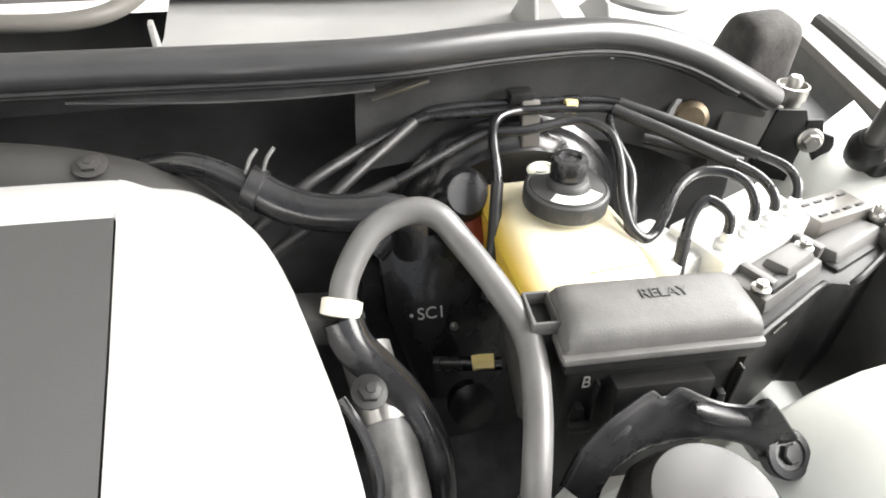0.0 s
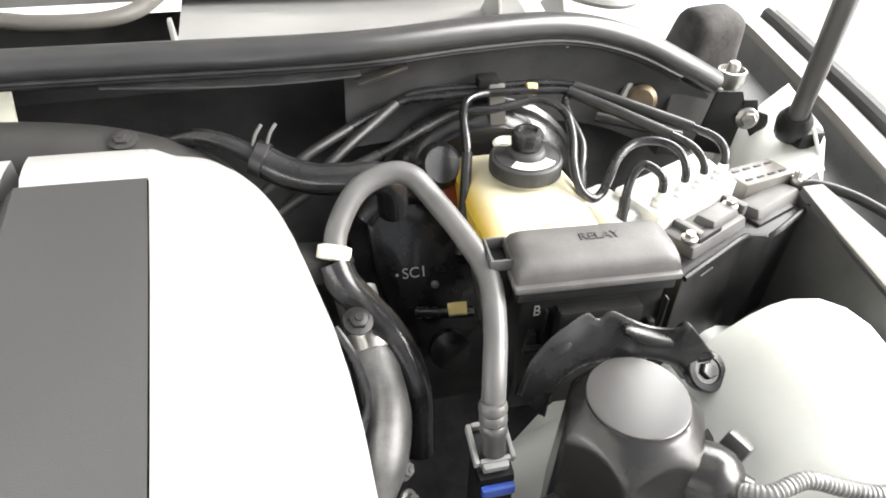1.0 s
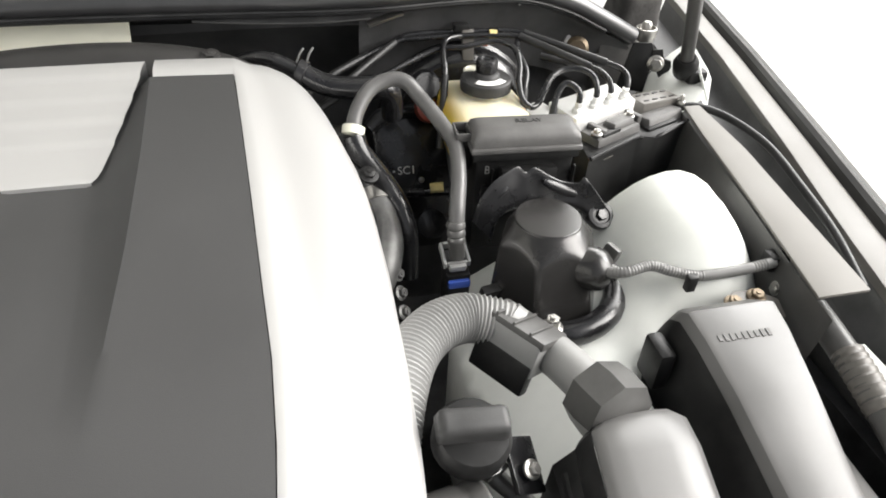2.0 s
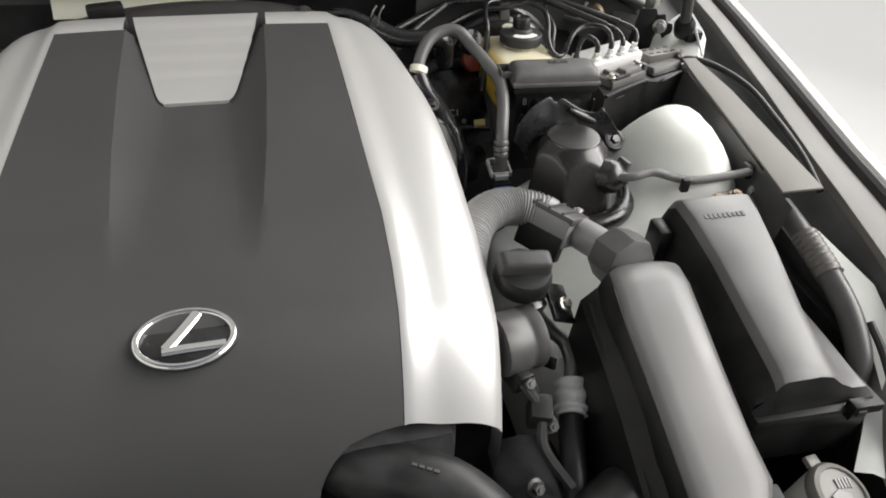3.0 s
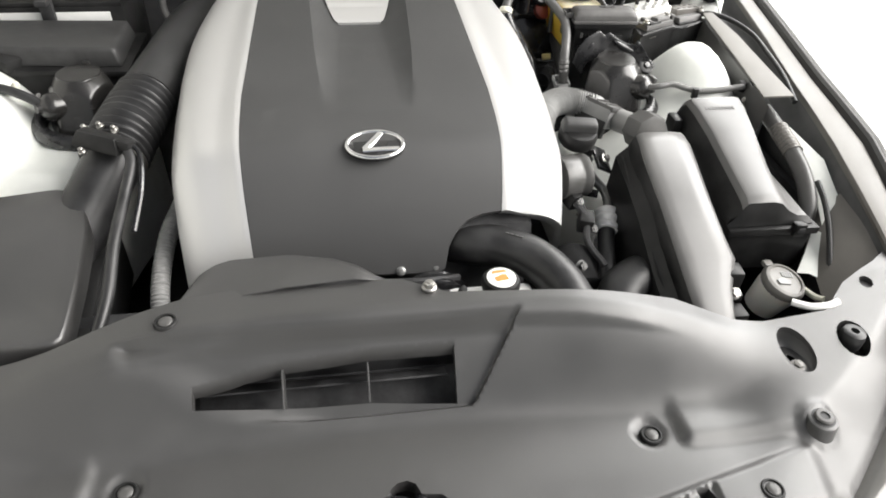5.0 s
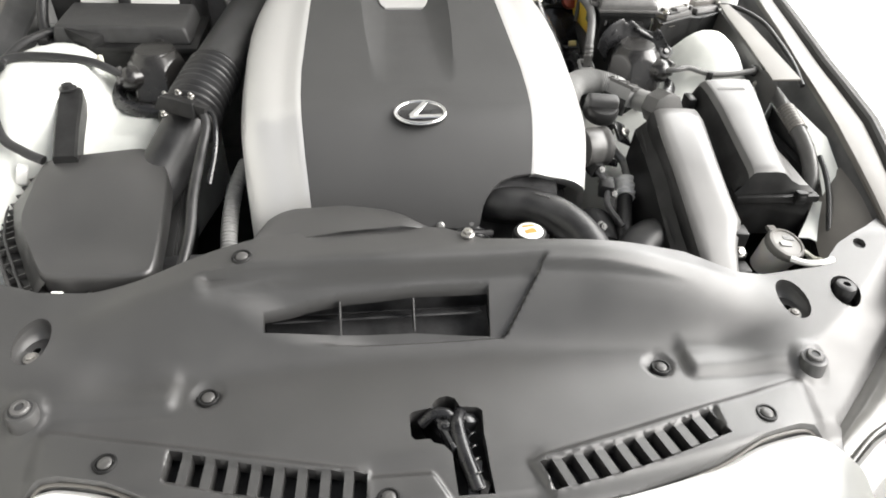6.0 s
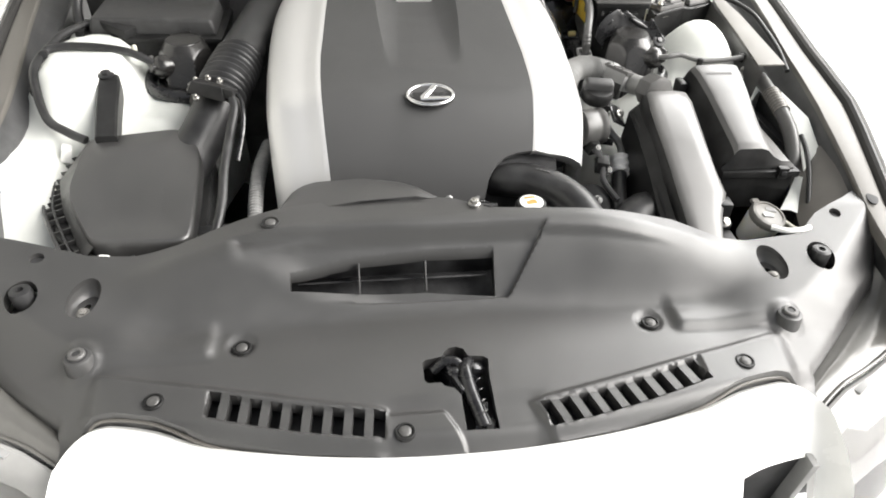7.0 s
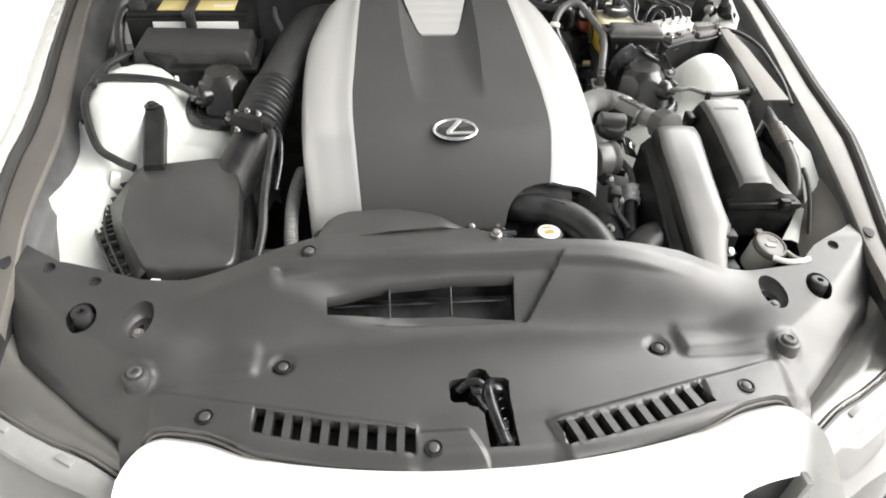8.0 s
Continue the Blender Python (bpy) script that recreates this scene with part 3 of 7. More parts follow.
bmesh.ops.delete(bm, geom=[f for f in bm.faces if 0.41 < abs(f.calc_center_median().x) < 0.53 and f.calc_center_median().z < 0.712], context="FACES")
part("bumper", bm, M_WHITE, car, "white painted front bumper")
for s in (-1, 1):
    part("intake_opening", box(bmesh.new(), (s * 0.47, -0.25, 0.62), (0.16, 0.10, 0.20), 0.01), M_DARK, car, "dark side intake")
    part("intake_fin", box(bmesh.new(), (s * 0.515, -0.30, 0.64), (0.012, 0.05, 0.16), 0.003, (0, s * 4, 0)), M_CORR, car)
rows = [[(x * 1.0, -0.435 + 0.30 * x * x, z) for x in [-0.52 + 1.04 * i / 20 for i in range(21)]] for z in (0.60, 0.45, 0.30, 0.22)]
part("grille", loft(bmesh.new(), rows), M_BLACK, car, "black grille below the bumper edge")
XI = [(-0.05, 0.722), (0.11, 0.75), (0.27, 0.785), (0.46, 0.812), (0.78, 0.858), (1.03, 0.89), (1.25, 0.91)]
XS = [(-0.08, 0.757), (-0.046, 0.766), (0.02, 0.781), (0.13, 0.793), (0.167, 0.797), (0.229, 0.802), (0.336, 0.812), (0.54, 0.846), (0.75, 0.893), (1.0, 0.940), (1.25, 0.975)]
XF = [(-0.08, 0.800), (0.08, 0.825), (0.22, 0.848), (0.33, 0.868), (0.54, 0.891), (0.75, 0.932), (1.0, 0.975), (1.25, 1.01)]


def rail_z(y):
    return lerp_table([(-0.08, 0.872), (0.05, 0.884), (0.10, 0.895), (0.15, 0.911), (0.25, 0.940), (0.35, 0.964), (0.5, 0.981), (0.7, 0.994), (1.25, 1.035)], y)


for s in (-1, 1):
    ys = [-0.045 + 1.305 * i / 30 for i in range(31)]
    rows, flange, lip, skin = [], [], [], []
    for y in ys:
        k = 1.0 if s > 0 else 1 - 0.036 * smooth((y - 0.15) / 0.3)
        xi, xs, xf, z = lerp_table(XI, y) * k, lerp_table(XS, y) * k, lerp_table(XF, y) * k, rail_z(y)
        rows.append([(s * p[0], y, p[1]) for p in ((xi + 0.012, 0.72), (xi + 0.004, 0.86), (xi, z - 0.06), (xi + 0.004, z - 0.055), (xs - 0.014, z - 0.050), (xs - 0.004, z - 0.040), (xs, z - 0.020))])
        flange.append([(s * p[0], y, p[1]) for p in ((xs + 0.001, z - 0.030), (xs + 0.001, z - 0.014), (xs + 0.004, z - 0.010), (xf - 0.006, z - 0.006), (xf, z - 0.008), (xf + 0.002, z - 0.016))])
        lip.append([(s * p[0], y, p[1]) for p in ((xf, z - 0.014), (xf + 0.003, z - 0.010), (xf + 0.006, z + 0.000), (xf + 0.012, z + 0.004), (xf + 0.019, z + 0.002), (xf + 0.0225, z - 0.006), (xf + 0.023, z - 0.016))])
        skin.append([(s * p[0], y, p[1]) for p in ((xf + 0.024, z - 0.016), (xf + 0.0245, z - 0.003), (xf + 0.028, z + 0.001), (xf + 0.036, z + 0.000), (xf + 0.06, z - 0.010), (xf + 0.09, z - 0.05), (xf + 0.105, z - 0.12), (xf + 0.11, z - 0.3))])
    part("wing_channel", loft(bmesh.new(), [r for r in rows if r[0][1] > 0.12]), M_BULK, car, "dark channel along the wing")
    part("wing_flange", loft(bmesh.new(), flange), M_RAIL, car, "taupe grey flange along the wing")
    part("wing_seal", loft(bmesh.new(), lip), M_LIP, car, "dark grey rubber strip between flange and wing")
    part("wing", loft(bmesh.new(), skin), M_WHITE, car, "white painted front wing")
    y = 0.105
    x = (lerp_table(XS, y) + lerp_table(XF, y)) / 2
    part("flange_hole", lathe(bmesh.new(), [(0.010, -0.004), (0.010, 0.0012), (0.008, 0.0016)], 16, pose(s * x, y, rail_z(y) - 0.0075, 8, 0, -s * 14), (1, 1.7)), M_DARK, car)

# the raised bonnet above the back of the bay, held by the gas strut
rows, inner = [], []
for i in range(13):
    u = i / 12
    w = 0.80 - 0.12 * u - 0.10 * u ** 4
    y, z = 1.16 - 0.60 * u - 0.10 * u * u, 1.17 + 0.98 * u
    rows.append([(w * v, y - 0.05 * (1 - v * v) * 0.6, z + 0.05 * (1 - v * v)) for v in [-1 + j / 8 for j in range(17)]])
bm = loft(bmesh.new(), rows)
bmesh.ops.solidify(bm, geom=bm.faces[:], thickness=0.012)
part("bonnet", bm, M_WHITE, car, "white painted bonnet standing open")

# inner aprons with the spring towers


def apron_height(x, y):
    a = abs(x)
    if x > 0:
        d = math.hypot((a - 0.685) / (0.066 if a > 0.685 else 0.105), (y - 0.65) / (0.10 if y > 0.65 else 0.19))
    else:
        d = math.hypot((a - 0.697) / 0.085, (y - 0.60) / (0.11 if y > 0.60 else 0.15))
    base = min(0.905, 0.835 + 0.62 * max(0.0, a - 0.395))
    base -= 0.10 * smooth((y - 0.70) / 0.05) * (1 if x > 0 else smooth((0.80 - a) / 0.04))
    if x > 0:
        base -= 0.165 * smooth((0.49 - y) / 0.06) * smooth((a - 0.555) / 0.02)
    else:
        base -= 0.105 * smooth((0.44 - y) / 0.12) * max(smooth((0.72 - a) / 0.05), smooth((0.28 - y) / 0.10))
    z = base + ((1.015 - base) * smooth((1.5 - d) / 1.3) if x > 0 else (0.994 - base) * smooth((1.6 - d) / 0.85))
    if x > 0:
        z -= 0.055 * smooth((0.585 - y) / 0.10) * smooth((a - 0.575) / 0.06)
    z += 0.010 * smooth((0.03 - abs(y - 0.44 - 0.3 * (a - 0.55))) / 0.03) * smooth((a - 0.5) / 0.05)
    return z



def over(pts, lift):
    """Points laid on the apron, lifted by their radius."""
    return [(x, y, max(z, apron_height(x, y) + lift)) for x, y, z in pts]


for s in (-1, 1):
    out = [(s * p[0], p[1]) for p in (((0.395, 0.33), (0.395, 0.62)) if s > 0 else ((0.47, 0.36), (0.45, 0.50), (0.43, 0.62))) + (((0.43, 0.74), (0.56, 0.80), (0.72, 0.84), (0.87, 0.88), (0.86, 0.60)) if s > 0 else ((0.43, 0.74), (0.56, 0.80), (0.72, 0.86), (0.775, 0.90), (0.785, 1.02), (0.90, 1.02), (0.88, 0.80), (0.86, 0.60))) + (((0.76, 0.50), (0.70, 0.45), (0.60, 0.42), (0.555, 0.38), (0.50, 0.31)) if s > 0 else ((0.82, 0.40), (0.78, 0.20), (0.75, 0.06), (0.60, 0.06), (0.56, 0.22), (0.50, 0.31)))]
    bm = sheet(bmesh.new(), out, [], apron_height, 0.018, 0.004, None, 0.22)
    part("inner_apron", bm, M_APRON, car, "white painted inner wing and spring tower", angle=60)
    for x, y in ((0.62, 0.42), (0.69, 0.34)):
        part("apron_hole", lathe(bmesh.new(), [(0.004, -0.002), (0.004, 0.0012), (0.003, 0.0014)], 10, pose(s * x, y, apron_height(s * x, y))), M_DARK, car)

# dark bulkhead, undertray and cowl
bulk = thing("bulkhead", "black insulated bulkhead behind the engine", "bulkhead", (0, 1.03, 0.6), kind="structure")
bm = bmesh.new()
rows = []
for z, dy in ((0.45, -0.02), (0.7, 0.0), (0.9, -0.01), (1.0, 0.005), (1.06, -0.012), (1.085, -0.03), (1.10, -0.028)):
    rows.append([(x, 1.035 + dy + 0.03 * (x / 0.8) ** 2 + 0.006 * math.sin(9 * x), min(z, lerp_table([(0.5, 1.10), (0.6, 1.09), (0.65, 1.075), (0.72, 1.04), (0.79, 1.0)], abs(x)))) for x in [-0.80 + 1.60 * i / 40 for i in range(41)]])
part("insulation", loft(bm, rows), M_BULK, bulk)
drop = lambda x: 0.008 * math.sin(min(1.0, max(0.0, (x - 0.13) / 0.30)) * math.pi)
lip_x = [0.13 + 0.225 * i / 24 for i in range(25)]
rows = [[(x, 0.957 + dy, 1.142 + dz - drop(x) * k) for x in lip_x] for dy, dz, k in ((0.014, -0.012, 0), (0.003, -0.016, 0), (-0.003, -0.0205, 1), (-0.003, -0.023, 1), (0.006, -0.025, 1), (0.03, -0.022, 1))]
part("cowl_lip", loft(bmesh.new(), rows), M_DARK, bulk)
# paler tube paints the thin highlight on the lip's lower edge
part("lip_glint", tube(bmesh.new(), [(x, 0.9535, 1.1195 - drop(x)) for x in lip_x], 0.0012, 6, 1), M_GREYP, bulk)
part("cowl_tab", box(bmesh.new(), (0.375, 0.958, 1.112), (0.05, 0.010, 0.004), 0.001, (20, -14, 8)), M_STEEL, bulk)
rows = [[(x, y + dy, z + dz) for x, y, z in curve([(0.34, 0.955, 1.14), (0.471, 0.975, 1.14), (0.571, 0.992, 1.132), (0.65, 0.998, 1.112), (0.72, 1.003, 1.078), (0.775, 1.01, 1.048)], 5)] for dy, dz in ((0.0, -0.018), (0.006, -0.03), (0.018, -0.06), (0.03, -0.12))]
part("cowl_end", loft(bmesh.new(), rows), M_BULK, bulk)
part("body_tab", box(bmesh.new(), (0.664, 1.012, 1.038), (0.014, 0.006, 0.040), 0.002, (-15, 24, 0), (0.5, 1.0)), M_CORR, bulk, "pale body tab")
part("grommet", lathe(bmesh.new(), [(0.019, -0.004), (0.019, 0.004), (0.014, 0.008), (0.004, 0.008)], 20, pose(0.683, 1.008, 1.034, 80, 0, -20)), M_BRONZE, bulk, "brown rubber grommet")
tray = thing("undertray", "black undertray beneath the engine bay", "undertray", (0, 0.5, 0.5), kind="structure")
part("plate", box(bmesh.new(), (0, 0.42, 0.52), (1.7, 1.35, 0.02), 0.004), M_DARK, tray)
for s in (-1, 1):
    part("inner_wall", box(bmesh.new(), (s * 0.80, 0.45, 0.68), (0.02, 1.2, 0.34), 0.004), M_DARK, tray)
part("front_wall", box(bmesh.new(), (0, -0.06, 0.64), (1.4, 0.02, 0.24), 0.004), M_DARK, tray)

cowl = thing("cowl_panel", "pale grey plastic cowl tray below the windscreen", "cowl", (0.3, 1.1, 1.1), kind="structure")
bm = bmesh.new()
rows = []
for y, z in ((0.985, 1.122), (1.0, 1.128), (1.05, 1.125), (1.12, 1.135), (1.20, 1.16), (1.30, 1.20)):
    rows.append([(x, y, z + 0.004 * math.sin(12 * x)) for x in [0.19 + 0.36 * i / 12 for i in range(13)]])
part("tray", loft(bm, rows), M_COWL, cowl)
rows = [[(x, y, z) for x in [-1.0 + 1.19 * i / 12 for i in range(13)]] for y, z in ((0.985, 1.118), (1.02, 1.09), (1.10, 1.09), (1.14, 1.12))]
part("well", loft(bmesh.new(), rows), M_BLACK, cowl, "black well beside the pale tray")
rows = [[(x, y + dy, z + dz) for x, y, z in curve([(0.54, 0.99, 1.13), (0.65, 0.998, 1.112), (0.72, 1.003, 1.078), (0.775, 1.01, 1.048)], 5)] for dy, dz in ((0.0, -0.008), (0.03, -0.03), (0.09, -0.03), (0.12, -0.02))]
part("end_well", loft(bmesh.new(), rows), M_BLACK, cowl)
for x, h, deep in ((0.193, 0.05, 0.028), (0.505, 0.05, 0.09), (0.575, 0.035, 0.09)):
    part("rib", box(bmesh.new(), (x, 0.985 + deep / 2, 1.137), (0.004, deep, h), 0.001, (12, 0, 0), (1.0, 0.25)), M_COWL, cowl)
rim_pts = [(-0.9, 1.10, 1.15), (-0.3, 1.06, 1.155), (0.0, 1.05, 1.152), (0.07, 1.038, 1.15), (0.125, 1.036, 1.15), (0.158, 1.055, 1.152), (0.182, 1.10, 1.158), (0.21, 1.13, 1.165), (0.55, 1.16, 1.17)]
part("rim", tube(bmesh.new(), rim_pts, 0.0075, 12, 8), M_PLATE, cowl)
part("apron", loft(bmesh.new(), [[(x, y, z) for x in (-0.9, -0.4, 0.0, 0.2, 0.5, 0.9)] for y, z in ((1.10, 1.145), (1.2, 1.165), (1.35, 1.23))]), M_GREYP, cowl)
part("drain_loop", tube(bmesh.new(), [(0.585, 1.10, 1.15), (0.60, 1.05, 1.145), (0.64, 1.03, 1.14), (0.675, 1.05, 1.14), (0.68, 1.10, 1.15)], 0.007, 8), M_COWL, cowl)

seal = thing("bonnet_seal", "long black rubber weather seal along the cowl edge", "seal", (0, 0.96, 1.12))
SEAL = [(-0.775, 1.01, 1.048), (-0.72, 1.003, 1.078), (-0.65, 0.998, 1.112), (-0.571, 0.992, 1.134), (-0.42, 0.965, 1.143), (-0.25, 0.957, 1.144), (0.0, 0.957, 1.144), (0.15, 0.956, 1.143), (0.286, 0.953, 1.142), (0.371, 0.955, 1.142), (0.471, 0.973, 1.141), (0.571, 0.991, 1.134), (0.65, 0.998, 1.112), (0.72, 1.003, 1.078), (0.775, 1.01, 1.048)]
part("bulb", tube(bmesh.new(), SEAL, 0.0135, 16, 8), M_GLOSSR, seal)
part("web", loft(bmesh.new(), [[(x, y + dy, z + dz) for x, y, z in curve(SEAL[1:-1], 6)] for dy, dz in ((-0.004, -0.006), (-0.006, -0.014), (0.004, -0.024))]), M_RUBBER, seal)
part("lip", tube(bmesh.new(), [(x, y - 0.0085, z - 0.0128) for x, y, z in SEAL[1:-1]], 0.0026, 8, 8), M_RUBBER, seal)
part("foot", tube(bmesh.new(), [(x, y - 0.006, z - 0.0165) for x, y, z in SEAL[1:-1]], 0.0028, 8, 8), M_RUBBER, seal)


# ==== engine cover ====
XSEAM = [(0.15, 0.178), (0.22, 0.187), (0.27, 0.193), (0.32, 0.197), (0.38, 0.2), (0.45, 0.2005), (0.53, 0.196), (0.61, 0.192), (0.72, 0.186), (0.83, 0.179), (0.9, 0.174)]
XOUT = [(0.15, 0.272), (0.2, 0.281), (0.26, 0.289), (0.32, 0.296), (0.38, 0.301), (0.45, 0.304), (0.55, 0.305), (0.62, 0.3025), (0.66, 0.299), (0.70, 0.293), (0.755, 0.280), (0.785, 0.2725), (0.81, 0.2645), (0.83, 0.256), (0.845, 0.247), (0.856, 0.236), (0.868, 0.215)]
YFRONT = [(-0.31, 0.215), (-0.25, 0.219), (-0.18, 0.217), (0.0, 0.207), (0.08, 0.206), (0.100, 0.208), (0.104, 0.218), (0.108, 0.226), (0.12, 0.2345), (0.138, 0.2425), (0.161, 0.2465), (0.187, 0.2485), (0.213, 0.2495), (0.242, 0.2485), (0.26, 0.2455), (0.275, 0.239), (0.285, 0.231), (0.31, 0.225)]


def cover_z(x, y):
    """Top of the engine cover: a slope towards the front with a rounded nose and falling flanks."""
    z = 1.0155 + 0.19 * (y - 0.32) - 7.6 * max(0.0, 0.345 - y) ** 2
    z -= 0.010 * max(0.0, (y - 0.83) / 0.04) ** 2
    xs, xo, a = lerp_table(XSEAM, y), lerp_table(XOUT, y), abs(x)
    z -= 0.004 * (a / 0.2) ** 2
    if a > xs:
        u = (a - xs) / max(0.01, xo - xs)
        z -= 0.007 * smooth(u / 0.38) + 0.004 * u + 0.016 * u ** 5
    return z


RIDGE = [(0.395, 0.070), (0.47, 0.077), (0.575, 0.085), (0.70, 0.090), (0.87, 0.092)]
FOOT = [(0.395, 0.067), (0.526, 0.061), (0.62, 0.052), (0.69, 0.046), (0.82, 0.076), (0.87, 0.085)]


def groove(x, y):
    """Depth of the tapering channel in the middle of the cover."""
    a = abs(x)
    if y < 0.395:
        return 0.0
    ridge, foot = lerp_table(RIDGE, y), lerp_table(FOOT, y)
    depth = lerp_table([(0.395, 0.0), (0.50, 0.012), (0.62, 0.023), (0.70, 0.028), (0.80, 0.025), (0.87, 0.02)], y)
    t = max(0.0, min(1.0, (ridge - a) / max(0.001, ridge - 0.74 * foot)))
    return depth * t * (1.55 - 0.55 * t)


cover = thing("engine_cover", "charcoal plastic engine cover with silver flanks and chrome oval badge", "engine cover", (0, 0.5, 0.85))
NY = 80
rows = []
for j in range(NY + 1):
    v = j / NY
    r = []
    for side, k in [(-1, k) for k in range(24, 0, -1)] + [(1, k) for k in range(25)]:
        x = side * 0.2 * k / 24
        for _ in range(4):
            yf = lerp_table(YFRONT, x)
            y = yf + (0.819 - yf) * v
            seam, ridge, foot = lerp_table(XSEAM, y), lerp_table(RIDGE, y), lerp_table(FOOT, y)
            marks = [0, foot * 0.35] + [foot * 0.74 + (ridge - foot * 0.74) * u for u in (0, 0.15, 0.3, 0.5, 0.7, 0.85, 1.0)]
            x = side * (marks[k] if k < 9 else ridge + (seam - ridge) * (k - 8) / 16)
        r.append((x, y, cover_z(x, y) - groove(x, y)))
    rows.append(r)
skirt = [(x, y + 0.004, z - 0.007) for x, y, z in rows[0]]
rows = [skirt] + rows + [[(x, y + 0.002, z - 0.03) for x, y, z in rows[-1]]]
part("centre_panel", loft(bmesh.new(), rows), M_COVER, cover, "charcoal matt centre panel", angle=22)
for s in (-1, 1):
    rows = []
    for j in range(61):
        v = j / 60
        y0 = lerp_table(YFRONT, s * 0.24)
        y = y0 + (0.856 - y0) * v
        r = []
        for i in range(17):
            u = i / 16
            xs, xo = lerp_table(XSEAM, y), lerp_table(XOUT, y)
            x = xs + 0.0009 + (xo - xs) * u
            yy = max(y, lerp_table(YFRONT, s * x)) if v < 0.03 else y
            r.append((s * x, yy, cover_z(s * x, yy) + 0.0008 - (0.002 if i == 0 and y < 0.818 else 0)))
        x, yy, z = r[-1]
        r += [(x + s * 0.005, yy, z - 0.008), (x + s * 0.006, yy, z - 0.03), (x + s * 0.004, yy, z - 0.085)]
        rows.append(r)
    rows = [[(x, y + 0.03, z - 0.03) for x, y, z in rows[0]], [(x, y + 0.004, z - 0.006) for x, y, z in rows[0]]] + rows + [[(x, y + 0.006, z - 0.012) for x, y, z in rows[-1]], [(x, y + 0.008, z - 0.05) for x, y, z in rows[-1]]]
    part("side_panel", loft(bmesh.new(), rows), M_SILVER, cover, "silver painted side panel", angle=30)
    # silver return at the back, between flank and channel
    rows = []
    for j in range(6):
        y = 0.8195 + 0.036 * j / 5
        rows.append([(s * (0.094 + (0.1812 - 0.094) * i / 10), y, cover_z(s * (0.094 + (0.1812 - 0.094) * i / 10), y) + 0.0008 - (0.003 if j == 0 else 0)) for i in range(11)])
    rows.append([(x, y + 0.004, z - 0.03) for x, y, z in rows[-1]])
    part("back_edge", loft(bmesh.new(), rows), M_SILVER, cover)
rows = []
for j in range(41):
    y = 0.686 + (0.850 - 0.686) * j / 40
    w = lerp_table([(0.686, 0.040), (0.690, 0.045), (0.700, 0.049), (0.82, 0.0785), (0.87, 0.088)], y)
    k = 0.0025 * sum(smooth((y - yy) / 0.006) for yy in (0.735, 0.765, 0.795, 0.825))
    rows.append([(w * u, y, cover_z(0, y) - groove(w, y) + 0.0028 + k - 0.012 * smooth((y - 0.70) / 0.14) * 0.4) for u in (-1, -0.97, -0.6, 0, 0.6, 0.97, 1)])
rows = [[(x, y, z - 0.006) for x, y, z in rows[0]]] + rows + [[(x, y + 0.002, z - 0.05) for x, y, z in rows[-1]]]
part("rear_plate", loft(bmesh.new(), rows), M_SILVER, cover, "silver stepped plate in the channel", angle=25)
# badge: an oval chrome ring with one bent bar
tilt = pose(0.002, 0.318, cover_z(0, 0.318) + 0.001, math.degrees(math.atan(0.19)))
bm = bmesh.new()
ring = [(0.0425 * math.cos(a), 0.0295 * math.sin(a), 0.003) for a in [2 * math.pi * i / 48 for i in range(49)]]
tube(bm, ring, 0.0036, 10, 1)
bm.transform(tilt)
badge = part("badge", bm, M_CHROME, cover, "chrome oval badge")
part("badge_base", lathe(bmesh.new(), [(0.0455, -0.002), (0.0455, 0.0012), (0.044, 0.0018)], 40, tilt, (1, 0.7)), M_GLOSSB, badge)
bm = bmesh.new()
tube(bm, [(0.010, 0.026, 0.0035), (-0.004, 0.006, 0.0038), (-0.017, -0.011, 0.0038)], 0.0054, 8, 6, None, 0.5)
tube(bm, [(-0.019, -0.0125, 0.0038), (0.004, -0.0115, 0.0038), (0.036, -0.011, 0.0035)], 0.0045, 8, 6, None, 0.5)
bm.transform(tilt)
part("badge_bar", bm, M_CHROME, badge)

# engine under and round the cover
eng = thing("engine_block", "black sooty engine below its cover, with pipes and brackets", "engine", (0, 0.5, 0.56))
part("block", box(bmesh.new(), (0, 0.52, 0.74), (0.50, 0.56, 0.34), 0.03), M_DARK, eng)
for s in (-1, 1):
    part("valve_cover", box(bmesh.new(), (s * 0.235, 0.54, 0.90), (0.11, 0.50, 0.07), 0.02, (0, s * 20, 0)), M_DARK, eng)
    for k in range(5):
        part("coil", box(bmesh.new(), (s * 0.285, 0.36 + 0.09 * k, 0.915), (0.035, 0.03, 0.03), 0.006, (0, s * 30, 0)), M_BLACK, eng)
part("timing_cover", box(bmesh.new(), (0.02, 0.262, 0.74), (0.42, 0.05, 0.18), 0.02), M_DARK, eng)
rnd = random.Random(8)
for x, y, z in ((-0.16, 0.212, 0.84), (0.03, 0.208, 0.852), (0.085, 0.215, 0.85)):
    part("front_bolt", bolt(bmesh.new(), (x, y, z), 0.005, 0.007, pose(0, 0, 0, 60)), M_ALU, eng)
part("belt_pulley", lathe(bmesh.new(), [(0.05, -0.015), (0.055, -0.01), (0.052, 0), (0.055, 0.01), (0.05, 0.015), (0.02, 0.02)], 24, pose(0.08, 0.19, 0.80, 90)), M_GLOSSB, eng)
part("alternator", lathe(bmesh.new(), [(0.03, -0.05), (0.052, -0.045), (0.055, 0.0), (0.052, 0.045), (0.03, 0.05)], 20, pose(0.33, 0.24, 0.77, 90)), M_DARK, eng, "sooty black alternator")
